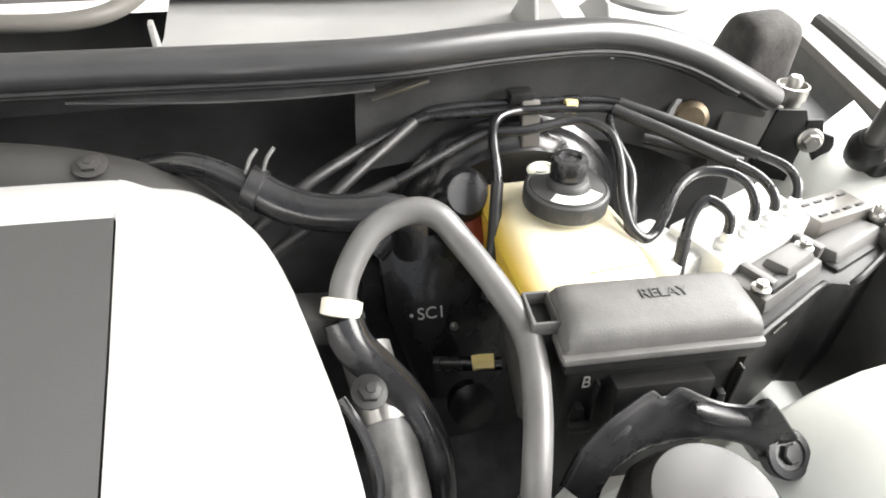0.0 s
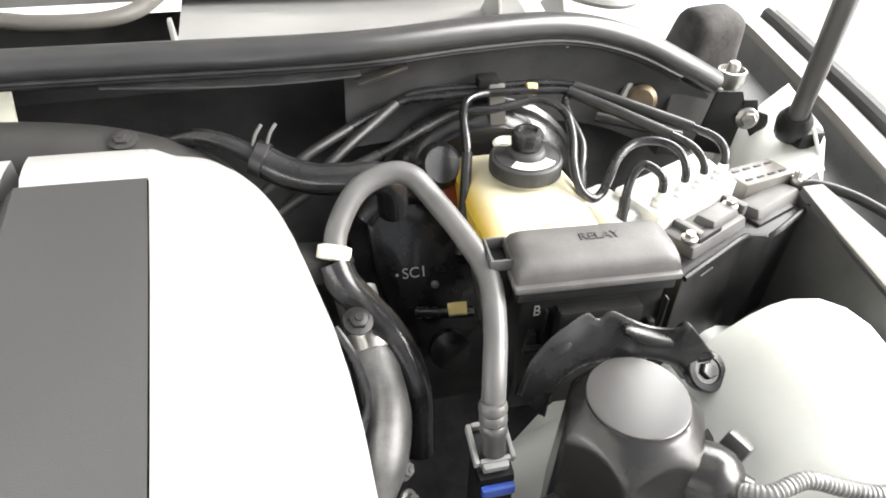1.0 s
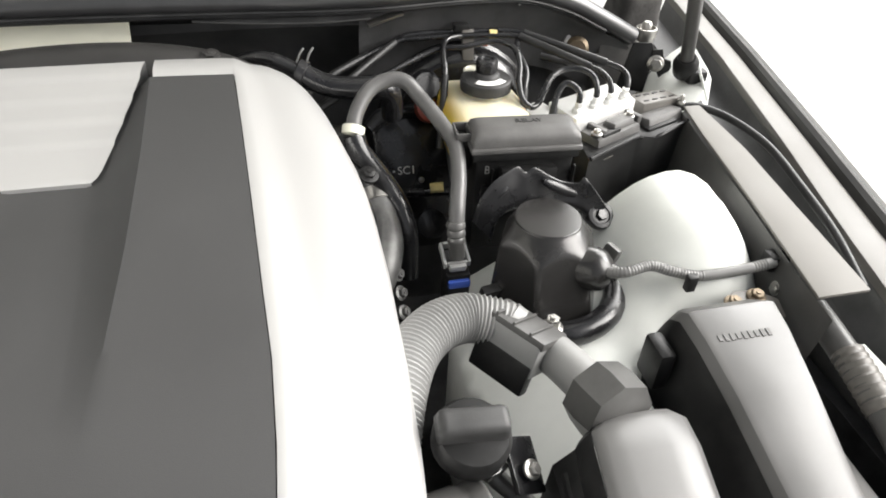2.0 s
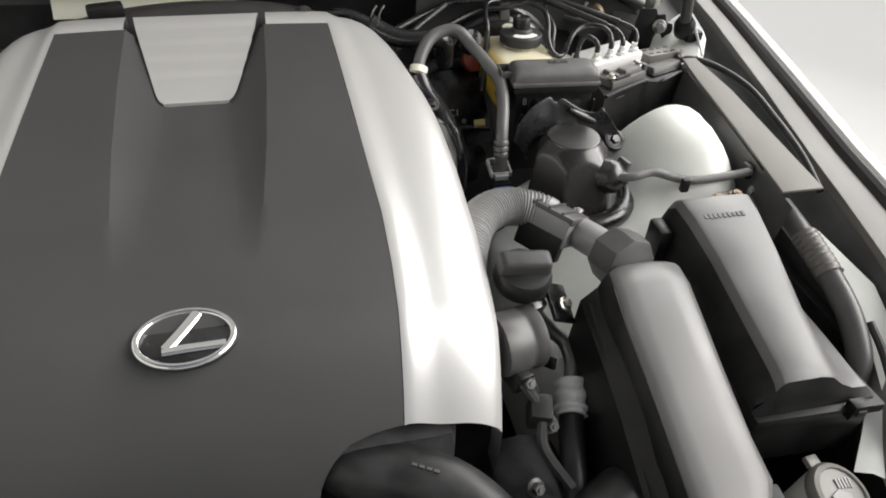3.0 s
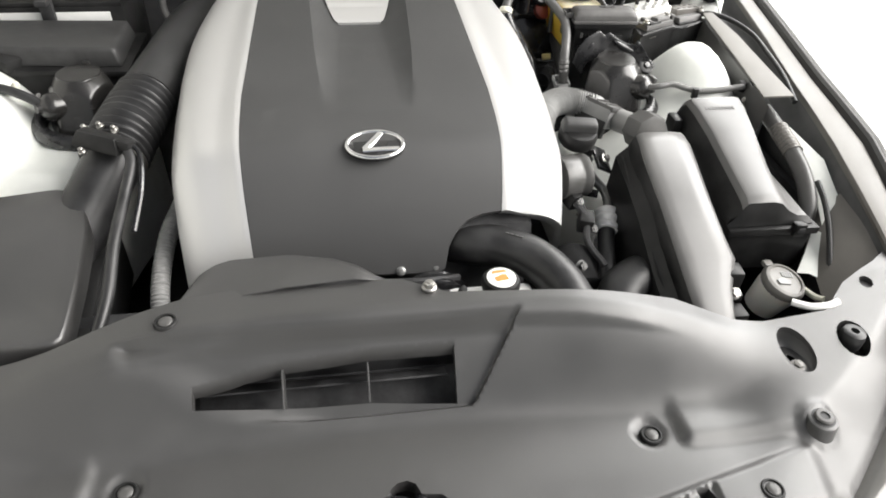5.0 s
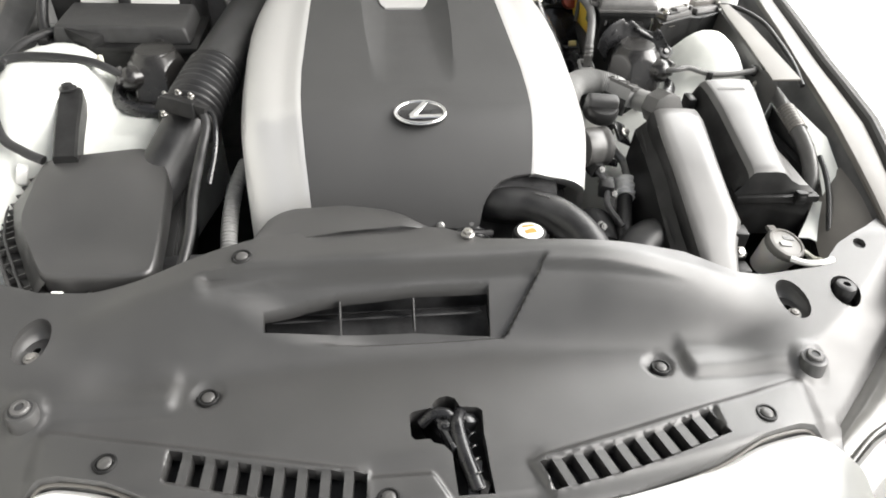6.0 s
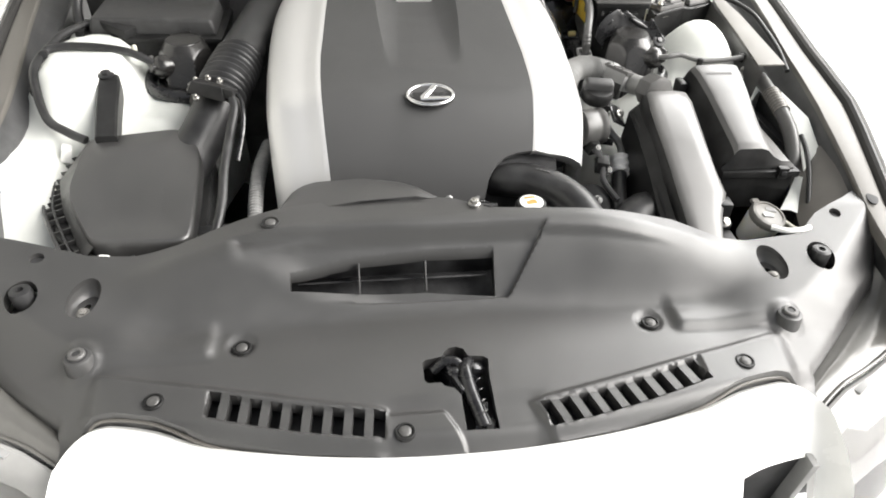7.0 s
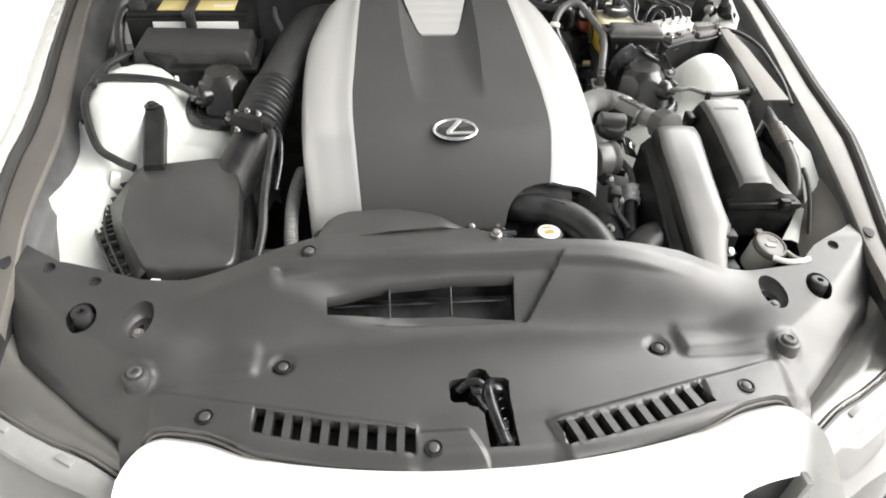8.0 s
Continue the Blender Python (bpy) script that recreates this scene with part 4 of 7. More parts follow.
for p in ([(-0.2, 0.2, 0.83), (-0.1, 0.175, 0.85), (0.0, 0.18, 0.84), (0.1, 0.19, 0.86)], [(0.0, 0.20, 0.86), (0.06, 0.18, 0.875), (0.12, 0.20, 0.86)], [(0.33, 0.30, 0.90), (0.345, 0.27, 0.88), (0.34, 0.24, 0.86), (0.36, 0.2, 0.84)], [(0.31, 0.36, 0.92), (0.335, 0.33, 0.90), (0.345, 0.29, 0.885)]):
    part("harness", tube(bmesh.new(), [(x, y, z - (0.022 if x < 0.2 else 0.0)) for x, y, z in p], 0.006, 8, 6), M_DARK, eng)
for c, sz, r in (((0.325, 0.32, 0.90), (0.02, 0.05, 0.03), 20), ((0.345, 0.275, 0.875), (0.025, 0.03, 0.03), -15), ((0.04, 0.175, 0.842), (0.03, 0.02, 0.025), 10), ((-0.03, 0.18, 0.838), (0.04, 0.02, 0.02), -5)):
    part("plug", box(bmesh.new(), c, sz, 0.004, (10, 5, r)), M_BLACK, eng)
for c in ((0.335, 0.30, 0.897), (0.352, 0.262, 0.868), (0.325, 0.215, 0.83)):
    part("stud", bolt(bmesh.new(), c, 0.007, 0.012, pose(0, 0, 0, 50, 20)), M_WORN, eng)

oil = thing("oil_filler", "black oil filler neck with a ribbed twist cap", "oil filler", (0.345, 0.35, 0.9))
part("neck", lathe(bmesh.new(), [(0.036, -0.038), (0.036, -0.012), (0.0345, -0.010), (0.0345, -0.004), (0.036, -0.002), (0.036, 0.008), (0.033, 0.011)], 28, pose(0.346, 0.340, 0.925, 0, 90, 10)), M_GREYP, oil)
part("cap", lathe(bmesh.new(), [(0.030, -0.006), (0.033, 0.0), (0.033, 0.014), (0.029, 0.02), (0.012, 0.021)], 24, pose(0.350, 0.390, 0.966, 12, 4)), M_BLACK, oil)
part("grip", box(bmesh.new(), (0.351, 0.389, 0.992), (0.062, 0.030, 0.022), 0.007, (12, 4, -3), (0.94, 0.72), 3), M_CAPB, oil)
part("sensor_bracket", box(bmesh.new(), (0.40, 0.385, 0.925), (0.035, 0.05, 0.006), 0.002, (25, 30, 15)), M_GLOSSB, oil)
part("bracket_nut", bolt(bmesh.new(), (0.403, 0.375, 0.932), 0.006, 0.007, pose(0, 0, 0, 25, 30)), M_STEEL, oil)

hose = thing("radiator_hose", "thick black rubber upper radiator hose curving beside the engine cover", "hose", (0.25, 0.15, 0.8))
part("rubber", tube(bmesh.new(), [(0.09, 0.285, 0.85), (0.14, 0.247, 0.868), (0.19, 0.226, 0.873), (0.236, 0.194, 0.87), (0.268, 0.148, 0.86), (0.285, 0.10, 0.835), (0.289, 0.07, 0.79)], 0.0335, 20, 8), M_RUBBER, hose)
bars(4, 0.03, 0.004, pose(0.205, 0.212, 0.9065, -8, 0, -30), M_GREYP, "hose_marking", hose)
part("clamp", lathe(bmesh.new(), [(0.0365, -0.006), (0.0375, -0.005), (0.0375, 0.005), (0.0365, 0.006)], 24, pose(0.105, 0.273, 0.857, 62, 0, 52)), M_STEEL, hose)

rad = thing("radiator_filler", "pale radiator tank neck with black cap and warning label", "radiator cap", (0.17, 0.135, 0.83))
part("tank", box(bmesh.new(), (0.16, 0.135, 0.828), (0.13, 0.06, 0.05), 0.012), M_LABELW, rad, "pale grey plastic tank")
part("side_tank", box(bmesh.new(), (0.10, 0.14, 0.835), (0.05, 0.035, 0.03), 0.006, (0, 0, 8)), M_LABELW, rad)
cap = part("cap", lathe(bmesh.new(), [(0.022, -0.022), (0.027, -0.018), (0.0285, -0.012), (0.0285, -0.004), (0.026, 0.001), (0.0225, 0.002)], 28, pose(0.169, 0.135, 0.888)), M_BLACK, rad)
part("label", lathe(bmesh.new(), [(0.0215, 0.0), (0.0215, 0.003), (0.021, 0.0032)], 28, pose(0.169, 0.135, 0.888)), M_LABELW, cap, "white round warning label")
part("label_mark", prism(bmesh.new(), [(-0.009, -0.006), (0.010, -0.006), (0.009, 0.005), (0.003, 0.007), (-0.004, 0.004), (-0.010, 0.003)], 0.0028, 0.0038, 0, pose(0.169, 0.134, 0.888, 0, 0, 8)), M_LABELO, cap)
part("label_band", prism(bmesh.new(), [(-0.012, 0.010), (0.012, 0.010), (0.009, 0.0155), (-0.009, 0.0155)], 0.0028, 0.0038, 0, pose(0.169, 0.135, 0.888, 0, 0, 6)), M_LABELO, cap)

fan = thing("fan_shroud", "grey moulded fan shroud lid behind the radiator cover", "fan shroud", (-0.15, 0.12, 0.85))
rows = []
for i in range(29):
    u = i / 28
    x = -0.270 + 0.268 * u
    back = lerp_table([(0.0, 0.102), (0.06, 0.150), (0.13, 0.171), (0.22, 0.178), (0.55, 0.170), (0.75, 0.156), (0.9, 0.134), (1.0, 0.114)], u)
    front = lerp_table([(0.0, 0.098), (0.2, 0.098), (1.0, 0.1135)], u)
    rise = lerp_table([(0.0, 0.0), (0.12, 0.001), (0.5, 0.012), (0.85, 0.013), (1.0, 0.004)], u)
    z0 = 0.9165 + rise
    rows.append([(x, front + (back - front) * v, z0 + 0.006 * math.sin(v * 2.2) - 0.004 * v) for v in (0, 0.1, 0.35, 0.65, 0.9, 1.0)] + [(x, back + 0.004, z0 - 0.006), (x, back + 0.006, z0 - 0.04)])
part("lid", loft(bmesh.new(), rows), M_TRIM, fan, angle=50)
# dark sheet set in the slit to stand in for its shade
part("slit", loft(bmesh.new(), [[(-0.270 + 0.268 * u, lerp_table([(0.0, 0.098), (0.2, 0.098), (1.0, 0.1135)], u) + 0.001, z) for z in (0.905, 0.9175 + lerp_table([(0.0, 0.0), (0.12, 0.0005), (0.5, 0.0115), (0.85, 0.0125), (1.0, 0.0035)], u))] for u in [i / 20 for i in range(21)]]), M_DARK, fan, "dark sheet standing in for shade under the lid")
part("beam", box(bmesh.new(), (-0.13, 0.15, 0.80), (0.66, 0.03, 0.10), 0.008), M_DARK, fan)
part("latch_cable", tube(bmesh.new(), [(0.0, 0.125, 0.88), (0.06, 0.13, 0.87), (0.11, 0.125, 0.86)], 0.004, 8), M_GLOSSB, fan)
for k, x in enumerate((-0.02, 0.03, 0.075, 0.115)):
    part("shroud_clip", box(bmesh.new(), (x, 0.155, 0.846), (0.012, 0.01, 0.03), 0.003, (20, 0, 12 * k)), M_BLACK, fan)


# ==== right side of the bay ====
duct = thing("resonator_duct", "long curved grey plastic air resonator beside the engine", "air duct", (0.49, 0.2, 0.8))
rows, walls = [], []
for y, xl, xr, z in ((0.385, 0.455, 0.535, 0.975), (0.372, 0.444, 0.54, 0.983), (0.345, 0.44, 0.54, 0.980), (0.295, 0.435, 0.535, 0.968), (0.235, 0.436, 0.533, 0.946), (0.18, 0.44, 0.537, 0.918), (0.145, 0.445, 0.547, 0.894), (0.10, 0.447, 0.525, 0.872), (0.05, 0.449, 0.512, 0.850), (0.03, 0.45, 0.51, 0.81)):
    w = xr - xl
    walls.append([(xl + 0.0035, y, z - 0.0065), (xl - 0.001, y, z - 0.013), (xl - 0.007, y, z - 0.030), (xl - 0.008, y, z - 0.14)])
    rows.append([(xl + 0.004, y, z - 0.007), (xl + 0.006, y, z - 0.004), (xl + 0.014, y, z - 0.0005), (xl + 0.3 * w, y, z), (xl + 0.65 * w, y, z - 0.001), (xr - 0.12 * w, y, z - 0.004), (xr - 0.04 * w, y, z - 0.010), (xr, y, z - 0.026), (xr + 0.003, y, z - 0.14)])
part("body", loft(bmesh.new(), rows, caps=True), M_DUCT, duct, angle=40)
# shade on the duct's left flank, put in as a black wall
part("shaded_side", loft(bmesh.new(), walls), M_BLACK, duct, "duct side coloured black for its shade")
part("seam", tube(bmesh.new(), [(0.428, 0.36, 0.94), (0.421, 0.29, 0.925), (0.423, 0.23, 0.90), (0.428, 0.16, 0.865), (0.435, 0.08, 0.82)], 0.005, 8), M_BLACK, duct)
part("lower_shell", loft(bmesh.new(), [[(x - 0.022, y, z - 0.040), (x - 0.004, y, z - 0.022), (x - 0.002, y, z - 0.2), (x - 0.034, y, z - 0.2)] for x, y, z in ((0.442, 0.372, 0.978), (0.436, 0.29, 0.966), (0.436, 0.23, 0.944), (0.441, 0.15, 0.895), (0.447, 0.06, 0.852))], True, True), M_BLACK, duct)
part("step", box(bmesh.new(), (0.535, 0.132, 0.858), (0.03, 0.03, 0.04), 0.004, (0, 0, -6)), M_BLACK, duct)
part("lug", box(bmesh.new(), (0.537, 0.118, 0.835), (0.03, 0.022, 0.014), 0.003), M_BLACK, duct)
part("lug_bolt", bolt(bmesh.new(), (0.538, 0.112, 0.843), 0.007, 0.009, pose(0, 0, 0, 40)), M_STEEL, duct)
part("lug_foot", box(bmesh.new(), (0.535, 0.09, 0.815), (0.03, 0.03, 0.03), 0.004), M_BLACK, duct)
part("collar", lathe(bmesh.new(), [(0.026, -0.02), (0.034, -0.018), (0.036, 0.0), (0.034, 0.02), (0.028, 0.022)], 8, look((0.478, 0.404, 0.967), (0.46, 0.48, 0.955))), M_GREYP, duct)
part("neck", tube(bmesh.new(), [(0.476, 0.41, 0.965), (0.470, 0.45, 0.955), (0.462, 0.485, 0.946), (0.452, 0.505, 0.945)], 0.021, 16), M_CORR, duct)
part("elbow", tube(bmesh.new(), [(0.44, 0.19, 0.82), (0.405, 0.178, 0.825), (0.376, 0.158, 0.815), (0.36, 0.125, 0.79), (0.358, 0.09, 0.74)], 0.037, 18), M_RUBBER, duct, "dark rubber elbow")
part("grommet", bolt(bmesh.new(), (0.434, 0.362, 0.918), 0.010, 0.012, None, 1.5), M_RUBBER, duct)

box1 = thing("connector_block", "grey plastic hose connector housing with a ribbed lid", "connector", (0.43, 0.51, 0.92))
part("housing", box(bmesh.new(), (0.433, 0.508, 0.948), (0.05, 0.072, 0.038), 0.004, (0, 22, 34)), M_CORR, box1)
part("lid", box(bmesh.new(), (0.438, 0.511, 0.966), (0.046, 0.075, 0.010), 0.003, (0, 22, 34)), M_GREYP, box1)
for k in (-1, 0, 1):
    part("rib", box(bmesh.new(), (0.438 + 0.011 * k, 0.511 - 0.017 * k, 0.972), (0.042, 0.003, 0.005), 0.001, (0, 22, 34)), M_GREYP, box1)
part("skirt", box(bmesh.new(), (0.412, 0.492, 0.935), (0.014, 0.066, 0.034), 0.003, (0, 22, 34)), M_BLACK, box1)
cor = thing("breather_hose", "pale grey corrugated breather hose arching to the connector", "hose", (0.35, 0.5, 0.95))
part("tube", tube(bmesh.new(), [(0.285, 0.40, 0.955), (0.302, 0.45, 0.968), (0.323, 0.492, 0.970), (0.352, 0.522, 0.967), (0.386, 0.536, 0.960), (0.42, 0.528, 0.953), (0.433, 0.518, 0.948)], 0.0245, 18, 60, corrugated(0.0050, 0.055)), M_CORR, cor)
part("cuff", tube(bmesh.new(), [(0.424, 0.526, 0.952), (0.428, 0.5225, 0.950), (0.432, 0.519, 0.948)], 0.026, 18), M_CORR, cor)
part("inner_cuff", tube(bmesh.new(), [(0.278, 0.385, 0.95), (0.285, 0.40, 0.955)], 0.026, 18), M_BLACK, cor)

ac = thing("refrigerant_line", "silver refrigerant pipe crimped to a black hose", "pipe", (0.38, 0.3, 0.84))
part("pipe", tube(bmesh.new(), [(0.372, 0.40, 0.915), (0.380, 0.392, 0.90), (0.398, 0.384, 0.88), (0.412, 0.372, 0.868), (0.412, 0.345, 0.862), (0.401, 0.318, 0.858)], 0.009, 12), M_ALU, ac)
part("crimp", tube(bmesh.new(), [(0.4005, 0.321, 0.859), (0.398, 0.308, 0.854), (0.394, 0.294, 0.848), (0.391, 0.283, 0.844)], 0.0185, 18, 16, lambda u, d: 1 + 0.10 * math.sin(u * 19)), M_FERR, ac, "crimped silver ferrule")
part("hose", tube(bmesh.new(), [(0.392, 0.287, 0.845), (0.382, 0.255, 0.836), (0.372, 0.21, 0.818), (0.362, 0.165, 0.79), (0.355, 0.12, 0.73)], 0.0145, 14), M_RUBBER, ac)
part("union", box(bmesh.new(), (0.374, 0.395, 0.918), (0.02, 0.022, 0.024), 0.004, (20, 0, 20)), M_ALU, ac)
part("union_cap", lathe(bmesh.new(), [(0.009, 0), (0.01, 0.004), (0.01, 0.018), (0.008, 0.02)], 14, pose(0.378, 0.398, 0.928, 10)), M_BLACK, ac)
part("pipe_stay", box(bmesh.new(), (0.352, 0.352, 0.885), (0.006, 0.09, 0.014), 0.002, (-20, 20, 25)), M_GLOSSB, ac)
part("stay_tip", box(bmesh.new(), (0.347, 0.305, 0.872), (0.018, 0.006, 0.006), 0.001, (0, -20, 30)), M_STEEL, ac)

fuse = thing("fuse_box", "black fuse box with a domed dark grey embossed lid", "fuse box", (0.64, 0.35, 0.85))
rows, walls = [], []
for y, zt, xl, xr, xc in ((0.502, 0.955, 0.592, 0.70, 0.672), (0.490, 0.978, 0.589, 0.706, 0.683), (0.474, 0.990, 0.588, 0.712, 0.686), (0.44, 0.988, 0.588, 0.716, 0.680), (0.38, 0.976, 0.589, 0.718, 0.670), (0.30, 0.955, 0.589, 0.716, 0.656), (0.236, 0.941, 0.587, 0.712, 0.646), (0.226, 0.938, 0.586, 0.712, 0.645), (0.220, 0.933, 0.586, 0.712, 0.644)):
    w = xr - xl
    h = zt - 0.897
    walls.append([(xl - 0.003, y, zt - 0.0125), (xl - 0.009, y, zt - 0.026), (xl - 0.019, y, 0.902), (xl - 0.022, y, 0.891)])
    rows.append([(xl - 0.003, y, zt - 0.013), (xl - 0.001, y, zt - 0.008), (xl + 0.003, y, zt - 0.002), (xl + 0.008, y, zt), (xc - 0.010, y, zt), (xc, y, zt - 0.0025), (xc + 0.10 * (xr - xc), y, zt - 0.14 * h), (xc + 0.35 * (xr - xc), y, zt - 0.55 * h), (xc + 0.62 * (xr - xc), y, zt - 0.82 * h), (xc + 0.88 * (xr - xc), y, 0.902), (xr, y, 0.895), (xr + 0.003, y, 0.885)])
lid = part("lid", loft(bmesh.new(), rows), M_DUCT, fuse, "satin grey domed lid", angle=28)
# the grey lid's shaded flank and ends are painted black
part("shaded_side", loft(bmesh.new(), walls), M_BLACK, fuse, "lid side coloured black for its shade")
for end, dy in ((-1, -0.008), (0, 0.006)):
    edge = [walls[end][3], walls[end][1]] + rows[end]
    part("shaded_end", loft(bmesh.new(), [edge, [(x, y + dy, min(z, 0.892)) for x, y, z in edge]]), M_BLACK, fuse, "lid end coloured black for its shade")
# marks are lid plastic; the darker tone paints their relief shading
for i in range(9):
    part("embossed_shade_mark", box(bmesh.new(), (0.6042 + 0.0064 * i, 0.438 - 0.0001 * i, 0.9878), (0.0038, 0.0078 if i % 3 else 0.0066, 0.0012), 0, (10, 0, -1)), M_RELAY, lid)
part("base", prism(bmesh.new(), [(0.574, 0.505), (0.566, 0.47), (0.570, 0.212), (0.716, 0.207), (0.705, 0.47), (0.69, 0.51)], 0.80, 0.889, 0.006), M_BLACK, fuse)
part("rim", prism(bmesh.new(), [(0.568, 0.505), (0.560, 0.47), (0.564, 0.206), (0.722, 0.201), (0.711, 0.47), (0.694, 0.512)], 0.876, 0.890, 0.003), M_BLACK, fuse)
part("hinge_lug", box(bmesh.new(), (0.566, 0.465, 0.935), (0.018, 0.035, 0.05), 0.005), M_BLACK, fuse)
part("latch", box(bmesh.new(), (0.684, 0.203, 0.888), (0.020, 0.014, 0.024), 0.003), M_BLACK, fuse)
part("latch_slot", box(bmesh.new(), (0.684, 0.1955, 0.890), (0.011, 0.003, 0.008), 0.001), M_DARK, fuse)
part("bracket", prism(bmesh.new(), [(-0.045, -0.03), (0.027, -0.03), (0.032, -0.006), (0.012, 0.010), (-0.012, 0.012), (-0.028, 0.002)], 0.0, 0.005, 0.0015, pose(0.690, 0.508, 0.956, 8)), M_RAIL, fuse, "taupe steel fixing bracket")
for x, y in ((0.668, 0.502), (0.698, 0.507)):
    part("bracket_bolt", bolt(bmesh.new(), (x, y, 0.961), 0.007, 0.008, pose(0, 0, 0, 8)), M_BRONZE, fuse)

wash = thing("washer_filler", "translucent washer filler neck with a hinged grey cap", "washer filler", (0.64, 0.135, 0.76))
wm = pose(0.643, 0.142, 0.826, 12, 10)
part("neck", lathe(bmesh.new(), [(0.028, -0.06), (0.032, -0.03), (0.0345, -0.012), (0.0345, -0.004), (0.03, 0.0)], 24, wm), M_MILK, wash, "milky plastic neck")
wcap = part("cap", lathe(bmesh.new(), [(0.034, -0.006), (0.036, 0.0), (0.036, 0.005), (0.033, 0.010), (0.028, 0.0115), (0.027, 0.009), (0.012, 0.0105)], 28, wm), M_CAPG, wash, "grey hinged cap")
part("cap_tab", box(bmesh.new(), (0.635, 0.180, 0.836), (0.018, 0.014, 0.008), 0.003, (12, 10, 10)), M_CAPG, wcap)
bars(5, 0.022, 0.012, wm @ pose(0.006, 0.010, 0.0115), M_CORR, "cap_marks", wcap)
part("cap_symbol", prism(bmesh.new(), [(-0.016, -0.010), (0.004, -0.010), (0.008, -0.002), (-0.006, 0.004), (-0.018, -0.002)], 0.0105, 0.0125, 0, wm), M_CORR, wcap)
part("tether", tube(bmesh.new(), [(0.675, 0.13, 0.822), (0.69, 0.118, 0.815), (0.697, 0.105, 0.82)], 0.005, 8), M_CREAM, wash)
part("white_collar", tube(bmesh.new(), [(0.60, 0.066, 0.862), (0.62, 0.052, 0.864), (0.645, 0.048, 0.867), (0.664, 0.052, 0.869)], 0.0055, 8), M_LABELW, wash, "white moulded lip")

# dome on the spring tower bracket, with its plug and cable


def tower_cap(s):
    x0, y0 = s * 0.51, 0.632
    d = thing("actuator_dome", "glossy black faceted plastic dome over the engine mount actuator", "cap", (x0, y0, 0.92), "domed caps at the spring towers")
    bm = bmesh.new()
    rings = []
    # a six-sided cap whose shoulder is cut by a cone below the round flat top
    for z in [0.865, 0.89, 0.91] + [0.925 + 0.0025 * i for i in range(30)]:
        ring = []
        for i in range(120):
            a = 2 * math.pi * i / 120
            off = (a - s * 0.02) % (math.pi / 3) - math.pi / 6
            six = (0.0495 + 0.15 * (0.975 - z)) * min(1 / math.cos(off), 1.13)
            cone = 0.0375 + 0.80 * (1.0 - z)
            k = max(0.0, 1 - abs(six - cone) / 0.0025)
            r = min(six, cone) - 0.0025 * k * k / 4
            ring.append((x0 - s * 0.007 + r * math.cos(a), y0 + r * math.sin(a) - 0.20 * (1.003 - z), z))
        rings.append(ring)
    for r, z in ((0.0376, 0.9992), (0.0372, 1.0012), (0.0364, 1.0018), (0.02, 1.002)):
        rings.append([(x0 - s * 0.007 + r * math.cos(2 * math.pi * i / 120), y0 + r * math.sin(2 * math.pi * i / 120) - 0.20 * (1.003 - z), z) for i in range(120)])
    loft(bm, rings, True, True)
    part("shell", bm, M_DOME, d, angle=32)
    part("plug", lathe(bmesh.new(), [(0.025, -0.034), (0.025, -0.006), (0.022, 0.003), (0.015, 0.009), (0.010, 0.012), (0.008, 0.018)], 18, look((x0 + s * 0.040, y0 - 0.056, 0.963), (x0 + s * 0.0, y0 - 0.02, 0.952))), M_DOME, d)
    part("base_ring", tube(bmesh.new(), [(x0 + 0.074 * math.cos(a), y0 - 0.022 + 0.074 * math.sin(a), 0.925 - 0.002 * i) for i, a in enumerate([s * 0.35 - i * 0.33 * s - (0 if s > 0 else math.pi) for i in range(8)])], 0.0145, 14), M_GLOSSB, d, "gloss black mount arm")
    part("ring_bolt", bolt(bmesh.new(), (x0 - s * 0.03, y0 - 0.10, 0.93), 0.008, 0.016), M_STEEL, d)
    part("plug_clip", box(bmesh.new(), (x0 + s * 0.060, y0 - 0.034, 0.966), (0.012, 0.020, 0.022), 0.004, (10, 20 * s, 30 * s)), M_GREYP, d)
    return d


tower_cap(1)
tower_cap(-1)
cab = thing("mount_cable", "corrugated grey cable from the dome cap to the wing", "cable", (0.64, 0.55, 0.96))
part("sleeve", tube(bmesh.new(), over([(0.545, 0.572, 0.966), (0.565, 0.556, 0.975), (0.595, 0.558, 0.978), (0.62, 0.550, 0.973), (0.647, 0.541, 0.970), (0.69, 0.538, 0.973), (0.735, 0.538, 0.978)], 0.007), 0.006, 12, 26, corrugated(0.0034, 0.06)), M_CABLE, cab)
part("cable_clip", box(bmesh.new(), (0.632, 0.532, max(0.970, apron_height(0.632, 0.532) + 0.004)), (0.011, 0.009, 0.020), 0.002), M_BLACK, cab)
part("end_plug", box(bmesh.new(), (0.742, 0.545, 0.975), (0.024, 0.02, 0.02), 0.004), M_BLACK, cab)

plate = thing("wing_shield", "flat taupe shield plate fixed inside the wing", "shield", (0.77, 0.63, 0.98))
part("sheet", prism(bmesh.new(), [(0.732, 0.467), (0.794, 0.467), (0.800, 0.60), (0.806, 0.72), (0.800, 0.83), (0.776, 0.83), (0.766, 0.76), (0.752, 0.62)], 0.0, 0.004, 0.0015, Matrix.Translation((0, 0, 0.955)) @ Matrix(((1, 0, 0, 0), (0, 1, 0, 0), (0, 0.07, 1, 0), (0, 0, 0, 1)))), M_PLATE, plate)
